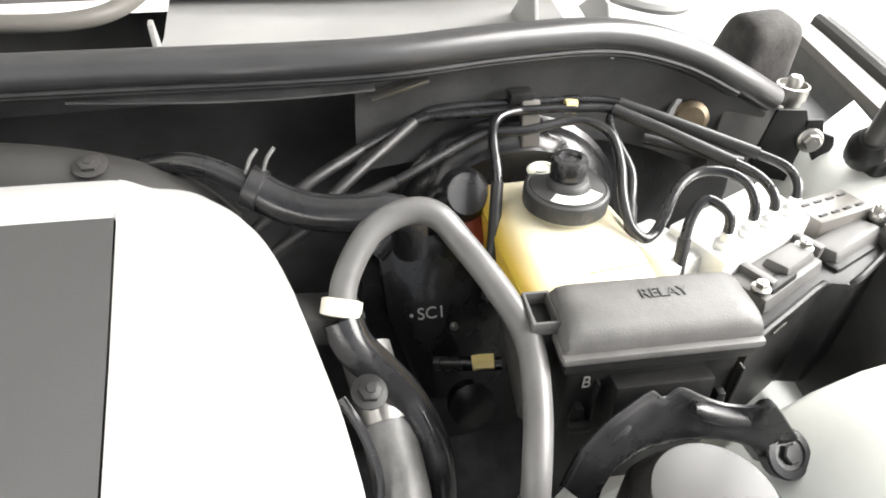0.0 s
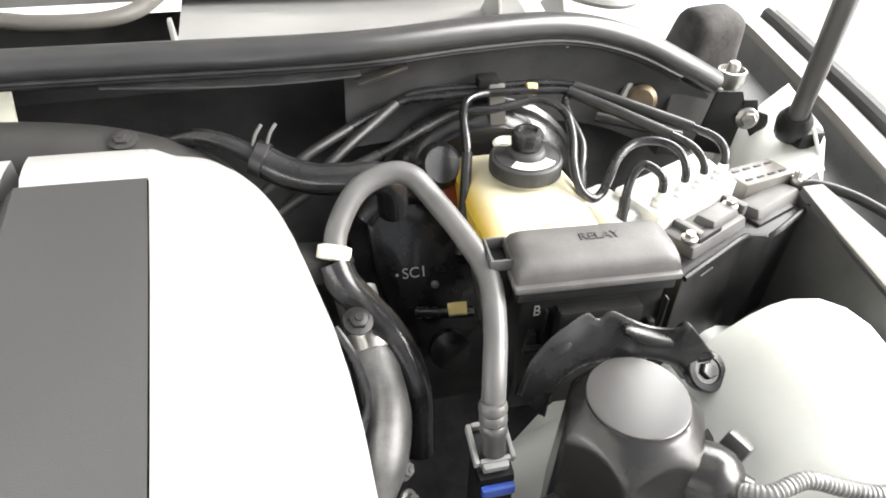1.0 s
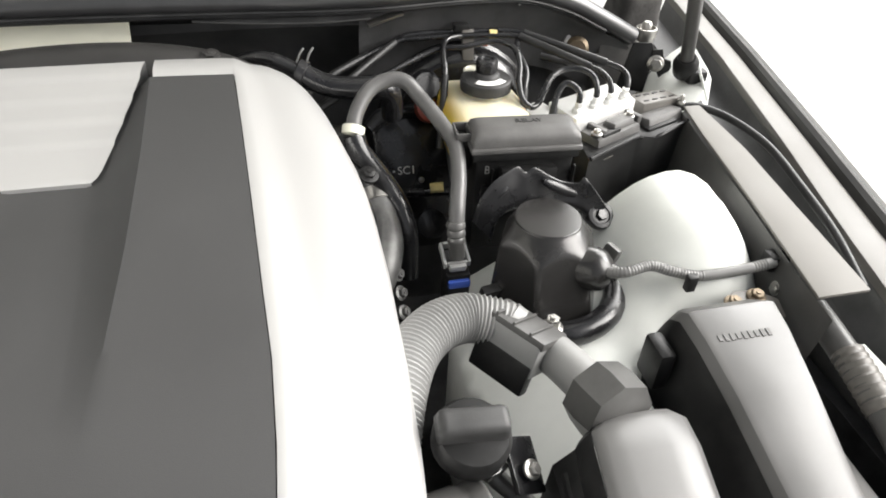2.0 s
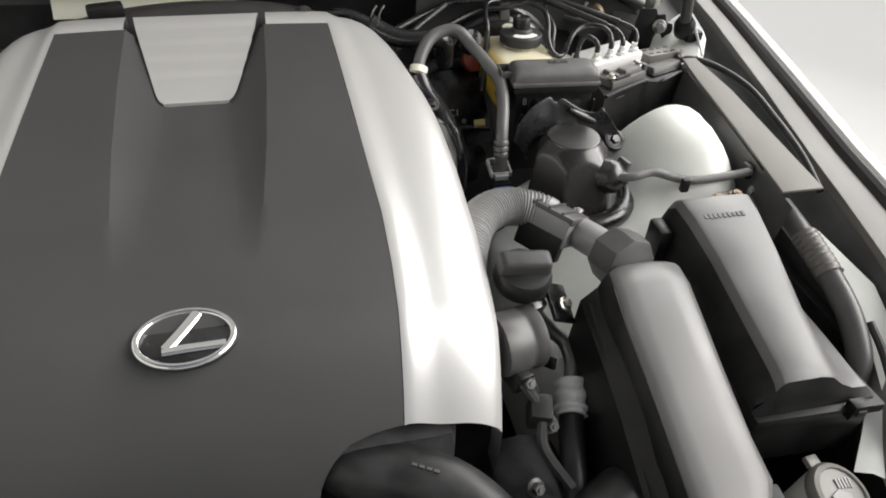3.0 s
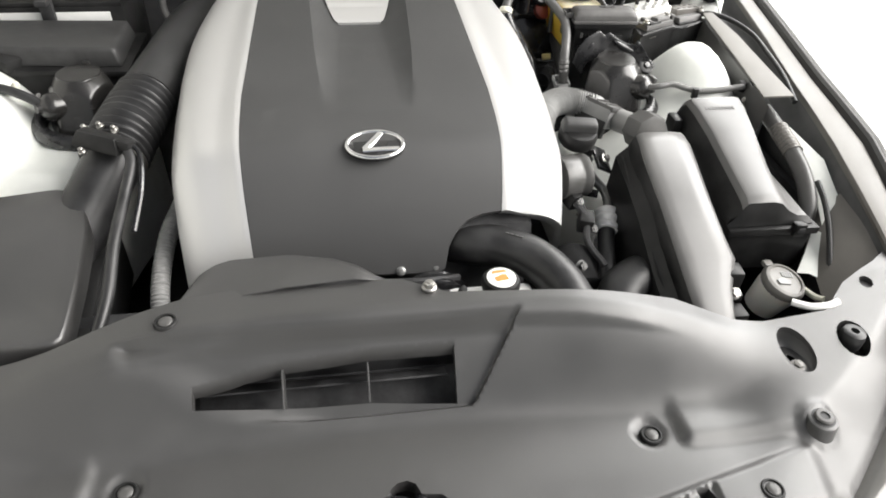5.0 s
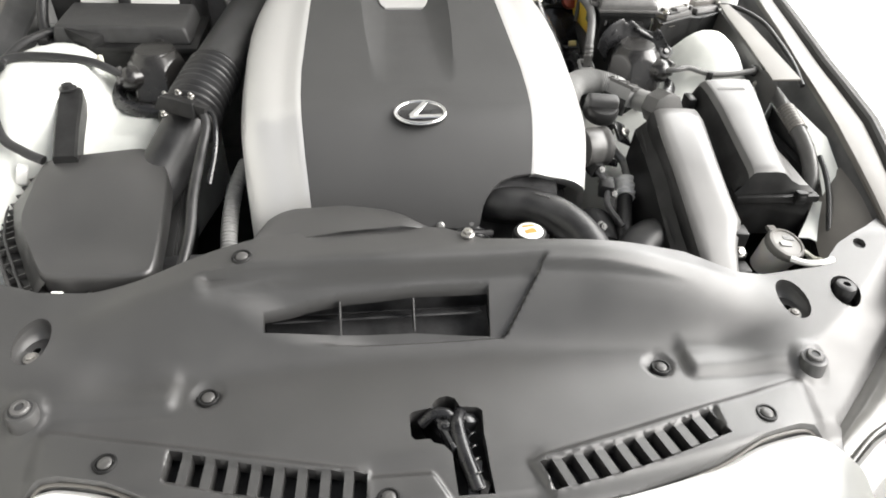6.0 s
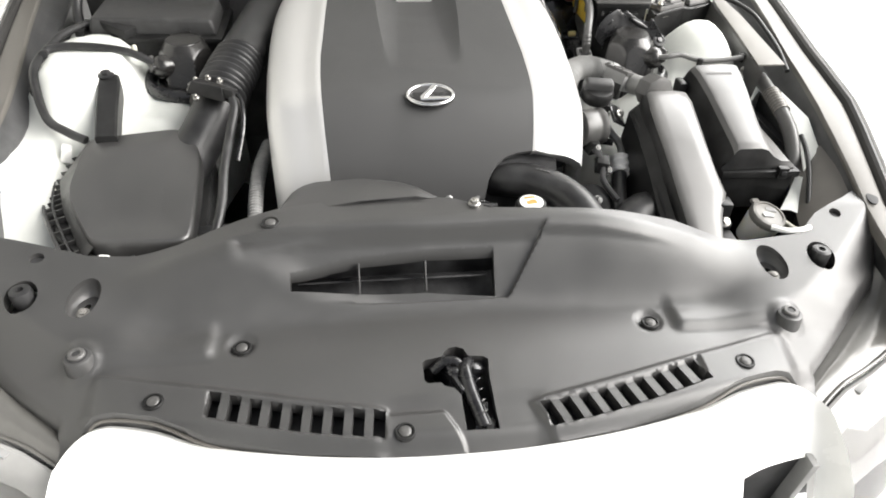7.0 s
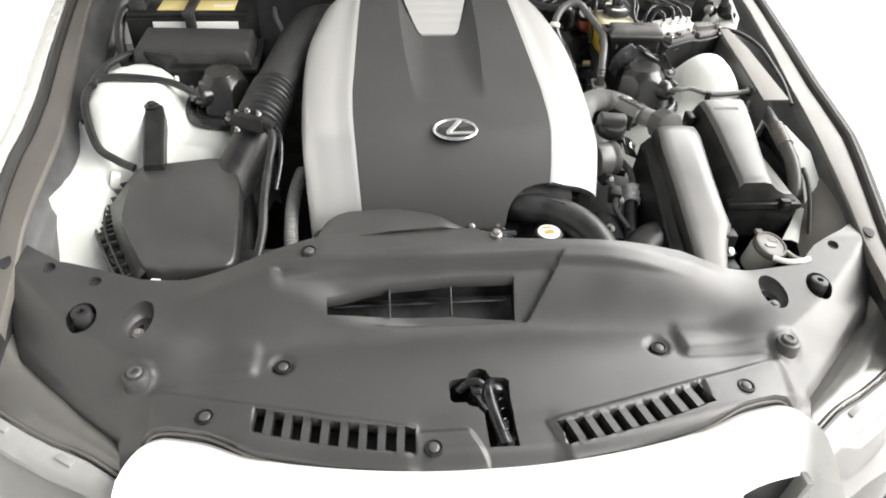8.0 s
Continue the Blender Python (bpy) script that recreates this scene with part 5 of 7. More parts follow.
part("web", loft(bmesh.new(), [[(x, y, z), (x - 0.012, y, z - 0.10), (x - 0.016, y, z - 0.18)] for x, y, z in ((0.73, 0.44, 0.985), (0.735, 0.50, 0.989), (0.75, 0.62, 0.997), (0.764, 0.76, 1.006), (0.775, 0.85, 1.012))]), M_GREYP, plate)
for y in (0.52, 0.70):
    part("shield_bolt", bolt(bmesh.new(), (0.735, y, 0.955), 0.006, 0.006, pose(0, 0, 0, 0, -80)), M_STEEL, plate)
solid("wing_cable", tube(bmesh.new(), [(0.775, 0.845, 1.006), (0.80, 0.835, 1.012), (0.83, 0.80, 1.01), (0.845, 0.73, 1.006), (0.842, 0.65, 0.995), (0.835, 0.57, 0.982), (0.828, 0.50, 0.96)], 0.0055, 10), M_RUBBER, "thin black cable lying along the wing shield", "cable")
pipe = thing("wing_strut", "grey metal tube leaning inside the wing beside the fuse box", "tube", (0.74, 0.35, 0.85))
part("tube", tube(bmesh.new(), [(0.758, 0.487, 0.952), (0.757, 0.44, 0.945), (0.754, 0.38, 0.935), (0.752, 0.32, 0.915), (0.746, 0.275, 0.888), (0.738, 0.255, 0.86)], 0.015, 14), M_GREYP, pipe)
part("sleeve", tube(bmesh.new(), [(0.758, 0.43, 0.944), (0.756, 0.40, 0.939), (0.7545, 0.365, 0.931)], 0.0165, 14, 12, corrugated(0.008, 0.05)), M_RAIL, pipe)
part("pale_strip", loft(bmesh.new(), [[(0.785, 0.44, 0.94), (0.79, 0.44, 0.94)], [(0.772, 0.33, 0.92), (0.80, 0.34, 0.93)], [(0.752, 0.22, 0.86), (0.79, 0.22, 0.88)], [(0.735, 0.15, 0.80), (0.76, 0.15, 0.82)]]), M_APRON, pipe)
part("wing_liner", loft(bmesh.new(), [[(0.695, 0.09, 0.81), (0.735, 0.095, 0.845), (0.785, 0.10, 0.868)], [(0.722, 0.2, 0.835), (0.755, 0.2, 0.868), (0.798, 0.2, 0.893)], [(0.744, 0.27, 0.855), (0.768, 0.27, 0.88), (0.797, 0.27, 0.905)]]), M_RAIL, pipe, "taupe inner wing sheet")
part("lead", tube(bmesh.new(), [(0.765, 0.296, 0.915), (0.765, 0.267, 0.900), (0.758, 0.234, 0.885), (0.748, 0.203, 0.870), (0.736, 0.170, 0.850), (0.729, 0.141, 0.825)], 0.0048, 10), M_RUBBER, pipe)
part("lower_strip", loft(bmesh.new(), [[(0.770, 0.278, 0.865), (0.768, 0.264, 0.874), (0.765, 0.250, 0.875)], [(0.740, 0.232, 0.855), (0.748, 0.221, 0.861), (0.756, 0.210, 0.860)], [(0.712, 0.197, 0.838), (0.726, 0.188, 0.843), (0.740, 0.179, 0.840)], [(0.683, 0.165, 0.825), (0.699, 0.157, 0.829), (0.714, 0.149, 0.825)]]), M_APRON, pipe, "white inner wing strip")

# ==== right rear corner ====
res = thing("brake_fluid_reservoir", "milky plastic brake fluid reservoir with yellow fluid and a black cap", "reservoir", (0.49, 0.86, 0.93))
tank = part("tank", loft(bmesh.new(), [[(x0, y0, z), (x1, y0, z), (x1 + 0.006, (y0 + y1) / 2, z), (x1, y1, z), (x0, y1, z), (x0 - 0.003, (y0 + y1) / 2, z)] for z, x0, x1, y0, y1 in ((1.0185, 0.440, 0.540, 0.765, 0.935), (1.020, 0.441, 0.540, 0.768, 0.935), (1.029, 0.446, 0.537, 0.776, 0.93), (1.034, 0.455, 0.530, 0.80, 0.922), (1.036, 0.465, 0.525, 0.84, 0.915))], True, True), M_TANK, res, angle=50)
part("neck", lathe(bmesh.new(), [(0.028, 1.025), (0.029, 1.04), (0.027, 1.043)], 28, pose(0.497, 0.877, 0)), M_TANK, res)
part("lower_tank", loft(bmesh.new(), [[(x0, y0, z), (x1, y0, z), (x1 + 0.006, (y0 + y1) / 2, z), (x1, y1, z), (x0, y1, z), (x0 - 0.003, (y0 + y1) / 2, z)] for z, x0, x1, y0, y1 in ((0.96, 0.446, 0.53, 0.775, 0.925), (0.985, 0.441, 0.537, 0.767, 0.933), (1.018, 0.4395, 0.5405, 0.7645, 0.9355))], True, True), M_TANK, res, "lower tank filled with yellow fluid", angle=50)
bars(7, 0.05, 0.003, pose(0.51, 0.795, 1.0375, -12, 0, 4), M_YELLOW, "warning_text", tank)
cp = part("cap", lathe(bmesh.new(), [(0.031, 1.040), (0.0345, 1.042), (0.0348, 1.053), (0.0338, 1.0558), (0.0318, 1.0570), (0.0305, 1.0566), (0.0300, 1.0575), (0.0185, 1.0590), (0.0178, 1.0615), (0.0160, 1.0640), (0.0150, 1.0645)], 40, pose(0.497, 0.877, 0)), M_CAPB, res, "black screw cap")
for i in range(24):
    a = 2 * math.pi * i / 24
    part("cap_rib", box(bmesh.new(), (0.497 + 0.0337 * math.cos(a), 0.877 + 0.0337 * math.sin(a), 1.0495), (0.002, 0.003, 0.009), 0.0005, (0, 0, math.degrees(a))), M_CAPB, cp)
part("cap_knob", lathe(bmesh.new(), [(0.0145, 1.064), (0.0148, 1.078), (0.0135, 1.081), (0.009, 1.082), (0.008, 1.0795), (0.003, 1.0795)], 24, pose(0.497, 0.880, 0)), M_GLOSSB, cp)
part("cap_label", loft(bmesh.new(), [[(0.497 + r * math.cos(a), 0.877 + r * math.sin(a), z) for a in [-2.4 + 1.7 * i / 10 for i in range(11)]] for r, z in ((0.0192, 1.0595), (0.0292, 1.0582))]), M_LABELW, cp, "white printed cap label")
part("cap_tag", lathe(bmesh.new(), [(0.011, 0.0), (0.0115, 0.002), (0.0085, 0.0035), (0.0075, 0.0022), (0.004, 0.003)], 20, pose(0.484, 0.904, 1.0555, 0, -8)), M_CREAM, cp)

relay = thing("relay_box", "dusty black relay box with a grey lid marked with its name", "relay box", (0.505, 0.745, 0.93))
part("body", prism(bmesh.new(), [(0.445, 0.716), (0.563, 0.716), (0.566, 0.757), (0.442, 0.757)], 0.90, 1.0435, 0.004), M_BLACK, relay)
part("flange", prism(bmesh.new(), [(0.437, 0.708), (0.570, 0.708), (0.573, 0.764), (0.436, 0.764)], 1.0435, 1.0495, 0.0022), M_RELAY, relay)
part("lower_flange", prism(bmesh.new(), [(0.440, 0.7105), (0.567, 0.7105), (0.569, 0.762), (0.439, 0.762)], 1.033, 1.0425, 0.002), M_BLACK, relay)
rows = []
for x, k in ((0.4395, 0.0), (0.441, 0.70), (0.444, 0.90), (0.450, 0.985), (0.457, 1.0), (0.549, 1.0), (0.557, 0.985), (0.564, 0.90), (0.568, 0.70), (0.5695, 0.0)):
    z0, h = 1.049, 0.019 * k
    rows.append([(x, 0.7128, z0), (x, 0.7132, z0 + 0.45 * h), (x, 0.7155, z0 + 0.68 * h), (x, 0.7195, z0 + 0.86 * h), (x, 0.7245, z0 + 0.965 * h), (x, 0.730, z0 + h), (x, 0.752, z0 + h), (x, 0.7575, z0 + 0.9 * h), (x, 0.7605, z0 + 0.6 * h), (x, 0.761, z0)])
rl = part("lid", loft(bmesh.new(), rows), M_RELAY, relay, "dusty grey lid", angle=40)
words("RELAY", 0.0115, pose(0.510, 0.7405, 1.0682, 0, 0, 0), M_MARK, "lid_lettering", rl)
words("B", 0.0155, pose(0.4585, 0.7152, 1.0185, 90) @ Matrix.Diagonal((0.75, 1, 1, 1)), M_CABLE, "body_letter", relay, "", 0.0003)
part("front_plate", box(bmesh.new(), (0.507, 0.709, 1.006), (0.067, 0.016, 0.036), 0.002, (-6, 0, 0)), M_BLACK, relay)
part("plate_panel", box(bmesh.new(), (0.511, 0.7005, 1.002), (0.030, 0.002, 0.022), 0.0008, (-6, 0, 0)), M_BLACK, relay)
for x in (0.456, 0.556):
    part("catch", box(bmesh.new(), (x, 0.713, 0.990), (0.010, 0.008, 0.018), 0.002, (0, 0, 0), (0.6, 1.0)), M_BLACK, relay)
    part("catch_tongue", box(bmesh.new(), (x, 0.706, 0.985), (0.016, 0.006, 0.007), 0.0015), M_BLACK, relay)
    part("rail", box(bmesh.new(), (x + 0.010, 0.7145, 0.995), (0.002, 0.006, 0.05), 0.0006), M_BLACK, relay)
sk = part("socket", box(bmesh.new(), (0.432, 0.746, 1.030), (0.018, 0.028, 0.040), 0.002), M_BLACK, relay)
for dx, dy, sx, sy in ((-0.008, 0, 0.002, 0.030), (0.008, 0, 0.002, 0.030), (0, -0.014, 0.016, 0.002), (0, 0.014, 0.016, 0.002)):
    part("socket_wall", box(bmesh.new(), (0.432 + dx, 0.746 + dy, 1.0545), (sx, sy, 0.010), 0.0006), M_RELAY, sk)
relay.matrix_basis = pose(0.503, 0.742, 0.927) @ pose(0, 0, 0, 0, 0, -3.5)

ctrl = thing("control_unit", "black plastic brake control unit with stepped connectors", "control unit", (0.69, 0.79, 0.93))
part("case", prism(bmesh.new(), [(0.596, 0.738), (0.690, 0.785), (0.712, 0.778), (0.780, 0.815), (0.79, 0.90), (0.61, 0.86)], 0.88, 1.002, 0.006), M_BLACK, ctrl)
part("front_connector", box(bmesh.new(), (0.650, 0.797, 1.004), (0.088, 0.040, 0.018), 0.004, (0, 0, 25), (0.95, 0.85)), M_RELAY, ctrl)
part("connector_lever", box(bmesh.new(), (0.664, 0.803, 1.0155), (0.044, 0.024, 0.010), 0.003, (-6, 0, 25), (0.85, 0.8)), M_RELAY, ctrl)
part("lever_arm", box(bmesh.new(), (0.690, 0.822, 1.0135), (0.008, 0.034, 0.014), 0.002, (0, 0, 25)), M_RELAY, ctrl)
part("lever_arm", box(bmesh.new(), (0.627, 0.790, 1.0135), (0.008, 0.030, 0.012), 0.002, (0, 0, 25)), M_RELAY, ctrl)
part("lever_step", box(bmesh.new(), (0.642, 0.782, 1.008), (0.036, 0.012, 0.016), 0.003, (-10, 0, 25)), M_BLACK, ctrl)
part("case_lip", tube(bmesh.new(), [(0.600, 0.741, 1.001), (0.640, 0.760, 1.003), (0.688, 0.784, 1.002), (0.702, 0.786, 0.990), (0.716, 0.782, 1.001), (0.748, 0.798, 1.003), (0.778, 0.815, 1.002)], 0.0030, 8, 3), M_BLACK, ctrl)
part("side_connector", box(bmesh.new(), (0.738, 0.826, 1.004), (0.074, 0.034, 0.020), 0.005, (-8, 0, 22), (0.94, 0.7)), M_RELAY, ctrl)
part("side_ledge", box(bmesh.new(), (0.732, 0.810, 0.996), (0.060, 0.014, 0.020), 0.004, (0, 0, 22)), M_BLACK, ctrl)
pack = part("relay_pack", box(bmesh.new(), (0.744, 0.858, 1.010), (0.068, 0.038, 0.022), 0.003, (-4, 0, 12), (0.96, 0.94)), M_RAIL, ctrl)
for k in range(4):
    for j in (-1, 1):
        part("slot", box(bmesh.new(), (0.722 + 0.0145 * k - 0.002 * j, 0.8535 + 0.003 * k + 0.009 * j, 1.0213 - 0.0007 * j), (0.0085, 0.0028, 0.0016), 0.0004, (-4, 0, 12)), M_BLACK, pack)
for c in ((0.620, 0.775, 1.016), (0.683, 0.812, 1.018)):
    part("unit_screw", bolt(bmesh.new(), c, 0.005, 0.007), M_STEEL, ctrl)
part("pack_screw", bolt(bmesh.new(), (0.778, 0.842, 1.015), 0.004, 0.012), M_STEEL, ctrl)
bars(7, 0.02, 0.0016, pose(0.632, 0.7545, 0.992, 90, 0, 27), M_RAIL, "stamped_marks", ctrl)

absu = thing("brake_modulator", "pale alloy brake modulator block with four pipe unions", "brake modulator", (0.64, 0.84, 0.98))
part("block", prism(bmesh.new(), [(0.578, 0.846), (0.597, 0.793), (0.701, 0.834), (0.694, 0.894)], 0.95, 1.030, 0.002), M_ABS, absu)
part("pump", box(bmesh.new(), (0.568, 0.835, 0.985), (0.04, 0.06, 0.075), 0.006, (0, 0, 22)), M_ABS, absu)
for x, y in ((0.606, 0.812), (0.635, 0.823), (0.660, 0.832), (0.687, 0.843)):
    part("union", lathe(bmesh.new(), [(0.0085, 1.028), (0.0085, 1.035), (0.0055, 1.037), (0.0055, 1.044)], 6, pose(x, y, 0)), M_ABS, absu)
PIPES = [
    [(0.606, 0.812, 1.035), (0.606, 0.814, 1.052), (0.603, 0.819, 1.060), (0.592, 0.829, 1.064), (0.581, 0.826, 1.056), (0.574, 0.818, 1.038), (0.568, 0.806, 1.01), (0.566, 0.80, 0.97)],
    [(0.635, 0.823, 1.035), (0.636, 0.828, 1.054), (0.633, 0.840, 1.066), (0.620, 0.853, 1.071), (0.598, 0.858, 1.070), (0.578, 0.850, 1.063), (0.565, 0.838, 1.048), (0.557, 0.832, 1.036), (0.546, 0.828, 1.034), (0.536, 0.836, 1.042), (0.537, 0.858, 1.055), (0.546, 0.885, 1.064), (0.549, 0.913, 1.075), (0.540, 0.930, 1.080), (0.52, 0.938, 1.081), (0.479, 0.936, 1.076), (0.438, 0.942, 1.07), (0.364, 0.916, 1.05), (0.30, 0.90, 1.03), (0.23, 0.885, 0.99)],
    [(0.660, 0.832, 1.035), (0.661, 0.838, 1.052), (0.657, 0.855, 1.060), (0.646, 0.878, 1.062), (0.60, 0.925, 1.072), (0.567, 0.955, 1.079), (0.53, 0.962, 1.080), (0.488, 0.965, 1.080), (0.42, 0.972, 1.077), (0.395, 0.973, 1.074), (0.342, 0.955, 1.06), (0.288, 0.925, 1.045), (0.22, 0.90, 1.0)],
    [(0.687, 0.843, 1.035), (0.693, 0.852, 1.050), (0.693, 0.870, 1.057), (0.676, 0.890, 1.061), (0.62, 0.932, 1.072), (0.576, 0.964, 1.080), (0.54, 0.973, 1.082), (0.507, 0.976, 1.081), (0.426, 0.980, 1.080), (0.39, 0.972, 1.073), (0.319, 0.92, 1.045), (0.25, 0.885, 1.0)],
    [(0.500, 0.968, 1.078), (0.472, 0.962, 1.080), (0.456, 0.950, 1.078), (0.449, 0.928, 1.070), (0.446, 0.900, 1.052), (0.437, 0.87, 1.01), (0.430, 0.85, 0.97)],
    [(0.575, 0.965, 1.075), (0.560, 0.945, 1.073), (0.556, 0.92, 1.068), (0.556, 0.885, 1.058), (0.546, 0.858, 1.045), (0.54, 0.84, 1.03), (0.54, 0.83, 1.0)],
    [(0.60, 0.95, 1.05), (0.64, 0.93, 1.045), (0.68, 0.91, 1.04)]]
for p in PIPES:
    q = thing("brake_pipe", "black coated steel brake pipe bent over the reservoir", "pipe", p[0], "bent brake pipes")
    part("line", tube(bmesh.new(), p, 0.0042, 10, 8), M_GLOSSB, q)
    part("sheath", tube(bmesh.new(), p[-3:], 0.0052, 10, 6), M_RUBBER, q)
    if p[0][0] > 0.65:
        part("sleeve", tube(bmesh.new(), p[3:6], 0.0056, 12, 6), M_RUBBER, q, "thicker rubber sleeve")
pc = thing("pipe_clip", "grey plastic clip holding the brake pipes", "clip", (0.494, 0.975, 1.05))
part("strap", box(bmesh.new(), (0.494, 0.966, 1.066), (0.017, 0.008, 0.042), 0.002, (-18, 0, 0)), M_RAIL, pc)
part("jaw", box(bmesh.new(), (0.486, 0.977, 1.088), (0.022, 0.016, 0.010), 0.002), M_BLACK, pc)
part("tape", tube(bmesh.new(), [(0.525, 0.9655, 1.0805), (0.530, 0.965, 1.0805), (0.535, 0.964, 1.080)], 0.0062, 12), M_YELLOW, pc, "yellow tape band")
part("tag", box(bmesh.new(), (0.515, 0.952, 1.072), (0.008, 0.006, 0.005), 0.001), M_RED, pc)

boost = thing("brake_booster", "large black brake servo drum behind the reservoir", "brake servo", (0.47, 0.98, 0.93))
part("drum", lathe(bmesh.new(), [(0.03, -0.05), (0.085, -0.045), (0.112, -0.02), (0.118, 0.0), (0.112, 0.02), (0.10, 0.03)], 36, pose(0.485, 0.985, 0.945, 90)), M_GLOSSB, boost)
part("rim", lathe(bmesh.new(), [(0.116, -0.006), (0.121, 0), (0.116, 0.006)], 36, pose(0.485, 0.985, 0.945, 90)), M_GLOSSB, boost)
part("master_cylinder", tube(bmesh.new(), [(0.485, 0.95, 0.93), (0.47, 0.85, 0.925), (0.46, 0.77, 0.92)], 0.024, 16), M_ALU, boost)
brk = thing("support_bracket", "black pressed steel bracket stencilled with white letters", "bracket", (0.40, 0.88, 0.85))
bface = pose(0.405, 0.920, 0.895, 65)
part("face", prism(bmesh.new(), [(-0.055, 0.06), (-0.05, 0.0), (-0.035, -0.05), (-0.02, -0.09), (0.04, -0.095), (0.07, -0.06), (0.068, 0.05), (0.04, 0.085), (-0.03, 0.088)], -0.006, 0.006, 0.004, bface), M_GLOSSB, brk)
part("fold", tube(bmesh.new(), [(0.348, 0.945, 0.955), (0.37, 0.952, 0.972), (0.415, 0.955, 0.974), (0.45, 0.948, 0.965)], 0.012, 12), M_GLOSSB, brk)
words("SC1", 0.017, bface @ pose(-0.008, 0.0, 0.0062), M_LABELW, "stencil_letters", brk)
part("stencil_dot", lathe(bmesh.new(), [(0.0018, 0), (0.0018, 0.001), (0.0015, 0.0012)], 8, bface @ pose(-0.0275, 0.0, 0.0058)), M_LABELW, brk)
part("rivet", bolt(bmesh.new(), (0.418, 0.905, 0.885), 0.003, 0.003, pose(0, 0, 0, 65)), M_STEEL, brk)
part("rod", tube(bmesh.new(), [(0.385, 0.845, 0.905), (0.41, 0.835, 0.91), (0.44, 0.825, 0.915)], 0.006, 10), M_GLOSSB, brk)
part("tag", tube(bmesh.new(), [(0.412, 0.822, 0.925), (0.420, 0.821, 0.926), (0.430, 0.819, 0.927)], 0.0068, 6), M_YELLOW, brk, "brass coloured union")
part("round_plug", lathe(bmesh.new(), [(0.02, -0.01), (0.022, 0.0), (0.021, 0.008), (0.012, 0.009)], 18, pose(0.418, 0.835, 0.855, 60)), M_GLOSSB, brk)
part("red_seal", lathe(bmesh.new(), [(0.02, -0.012), (0.021, 0), (0.015, 0.004)], 18, pose(0.430, 0.912, 1.0, 55, 0, 20)), M_RED, brk, "dark red rubber seal")
part("seal_cap", lathe(bmesh.new(), [(0.022, -0.004), (0.024, 0.004), (0.018, 0.012), (0.008, 0.012)], 20, pose(0.424, 0.925, 1.025, 55, 0, 10)), M_GLOSSB, brk)
part("plinth", box(bmesh.new(), (0.40, 0.965, 0.82), (0.14, 0.05, 0.20), 0.02), M_DARK, brk)

gh = thing("vacuum_hose", "grey bloomed rubber hose looping from its clip down to a connector", "hose", (0.39, 0.75, 0.95))
part("rubber", tube(bmesh.new(), [(0.306, 0.780, 1.040), (0.313, 0.796, 1.060), (0.332, 0.814, 1.080), (0.358, 0.821, 1.088), (0.377, 0.817, 1.085), (0.392, 0.803, 1.070), (0.410, 0.770, 1.053), (0.420, 0.735, 1.040), (0.416, 0.70, 1.022), (0.408, 0.67, 1.0), (0.404, 0.655, 0.975)], 0.0092, 16, 8), M_RUBBERG, gh)
part("end_sleeve", lathe(bmesh.new(), [(0.0095, 0.016), (0.0108, 0.014), (0.0108, 0.009), (0.0092, 0.007), (0.0106, 0.005), (0.0106, 0.0), (0.009, -0.002), (0.0104, -0.004), (0.0104, -0.009), (0.009, -0.011), (0.009, -0.028)], 18, pose(0.404, 0.653, 0.974, -18)), M_GREYP, gh)
part("clip", lathe(bmesh.new(), [(0.0105, -0.006), (0.0135, -0.005), (0.0135, 0.005), (0.0105, 0.006)], 18, pose(0.307, 0.783, 1.044, -40, 20)), M_CREAM, gh, "cream plastic hose clip")
part("clip_base", box(bmesh.new(), (0.295, 0.79, 1.030), (0.05, 0.03, 0.024), 0.005, (0, 15, 10)), M_BLACK, gh)
part("black_hose", tube(bmesh.new(), [(0.306, 0.780, 1.038), (0.312, 0.770, 1.022), (0.327, 0.765, 1.0), (0.344, 0.758, 0.975), (0.357, 0.742, 0.95), (0.362, 0.725, 0.92), (0.36, 0.71, 0.87)], 0.0138, 16, 8), M_HOSE, gh, "black rubber lower hose")
cn = thing("hose_connector", "grey framed quick connector with a blue lock below the hose", "connector", (0.405, 0.65, 0.92))
for dx, dy, sx, sy in ((-0.014, 0.0, 0.004, 0.032), (0.014, 0.0, 0.004, 0.032), (0.0, 0.014, 0.024, 0.004), (0.0, -0.014, 0.024, 0.004)):
    part("frame", box(bmesh.new(), (0.404 + dx, 0.655 + dy, 0.944 + 0.25 * dy), (sx, sy, 0.010), 0.002, (14, 0, 0)), M_CORR, cn, "light grey lock frame")
part("frame_lug", box(bmesh.new(), (0.404, 0.638, 0.938), (0.02, 0.006, 0.010), 0.002, (14, 0, 0)), M_CORR, cn)
part("mouth", box(bmesh.new(), (0.404, 0.655, 0.934), (0.024, 0.026, 0.010), 0.001, (14, 0, 0)), M_DARK, cn)
part("lock", box(bmesh.new(), (0.404, 0.628, 0.922), (0.026, 0.006, 0.010), 0.002), M_BLUE, cn, "blue plastic lock")
part("stem", box(bmesh.new(), (0.405, 0.648, 0.88), (0.03, 0.03, 0.10), 0.006), M_BLACK, cn)
part("side_bracket", box(bmesh.new(), (0.438, 0.612, 0.912), (0.03, 0.012, 0.04), 0.003, (20, 0, 10)), M_BLACK, cn)
wp = thing("water_pipe", "worn aluminium coolant pipe beside the engine", "pipe", (0.33, 0.7, 0.9))
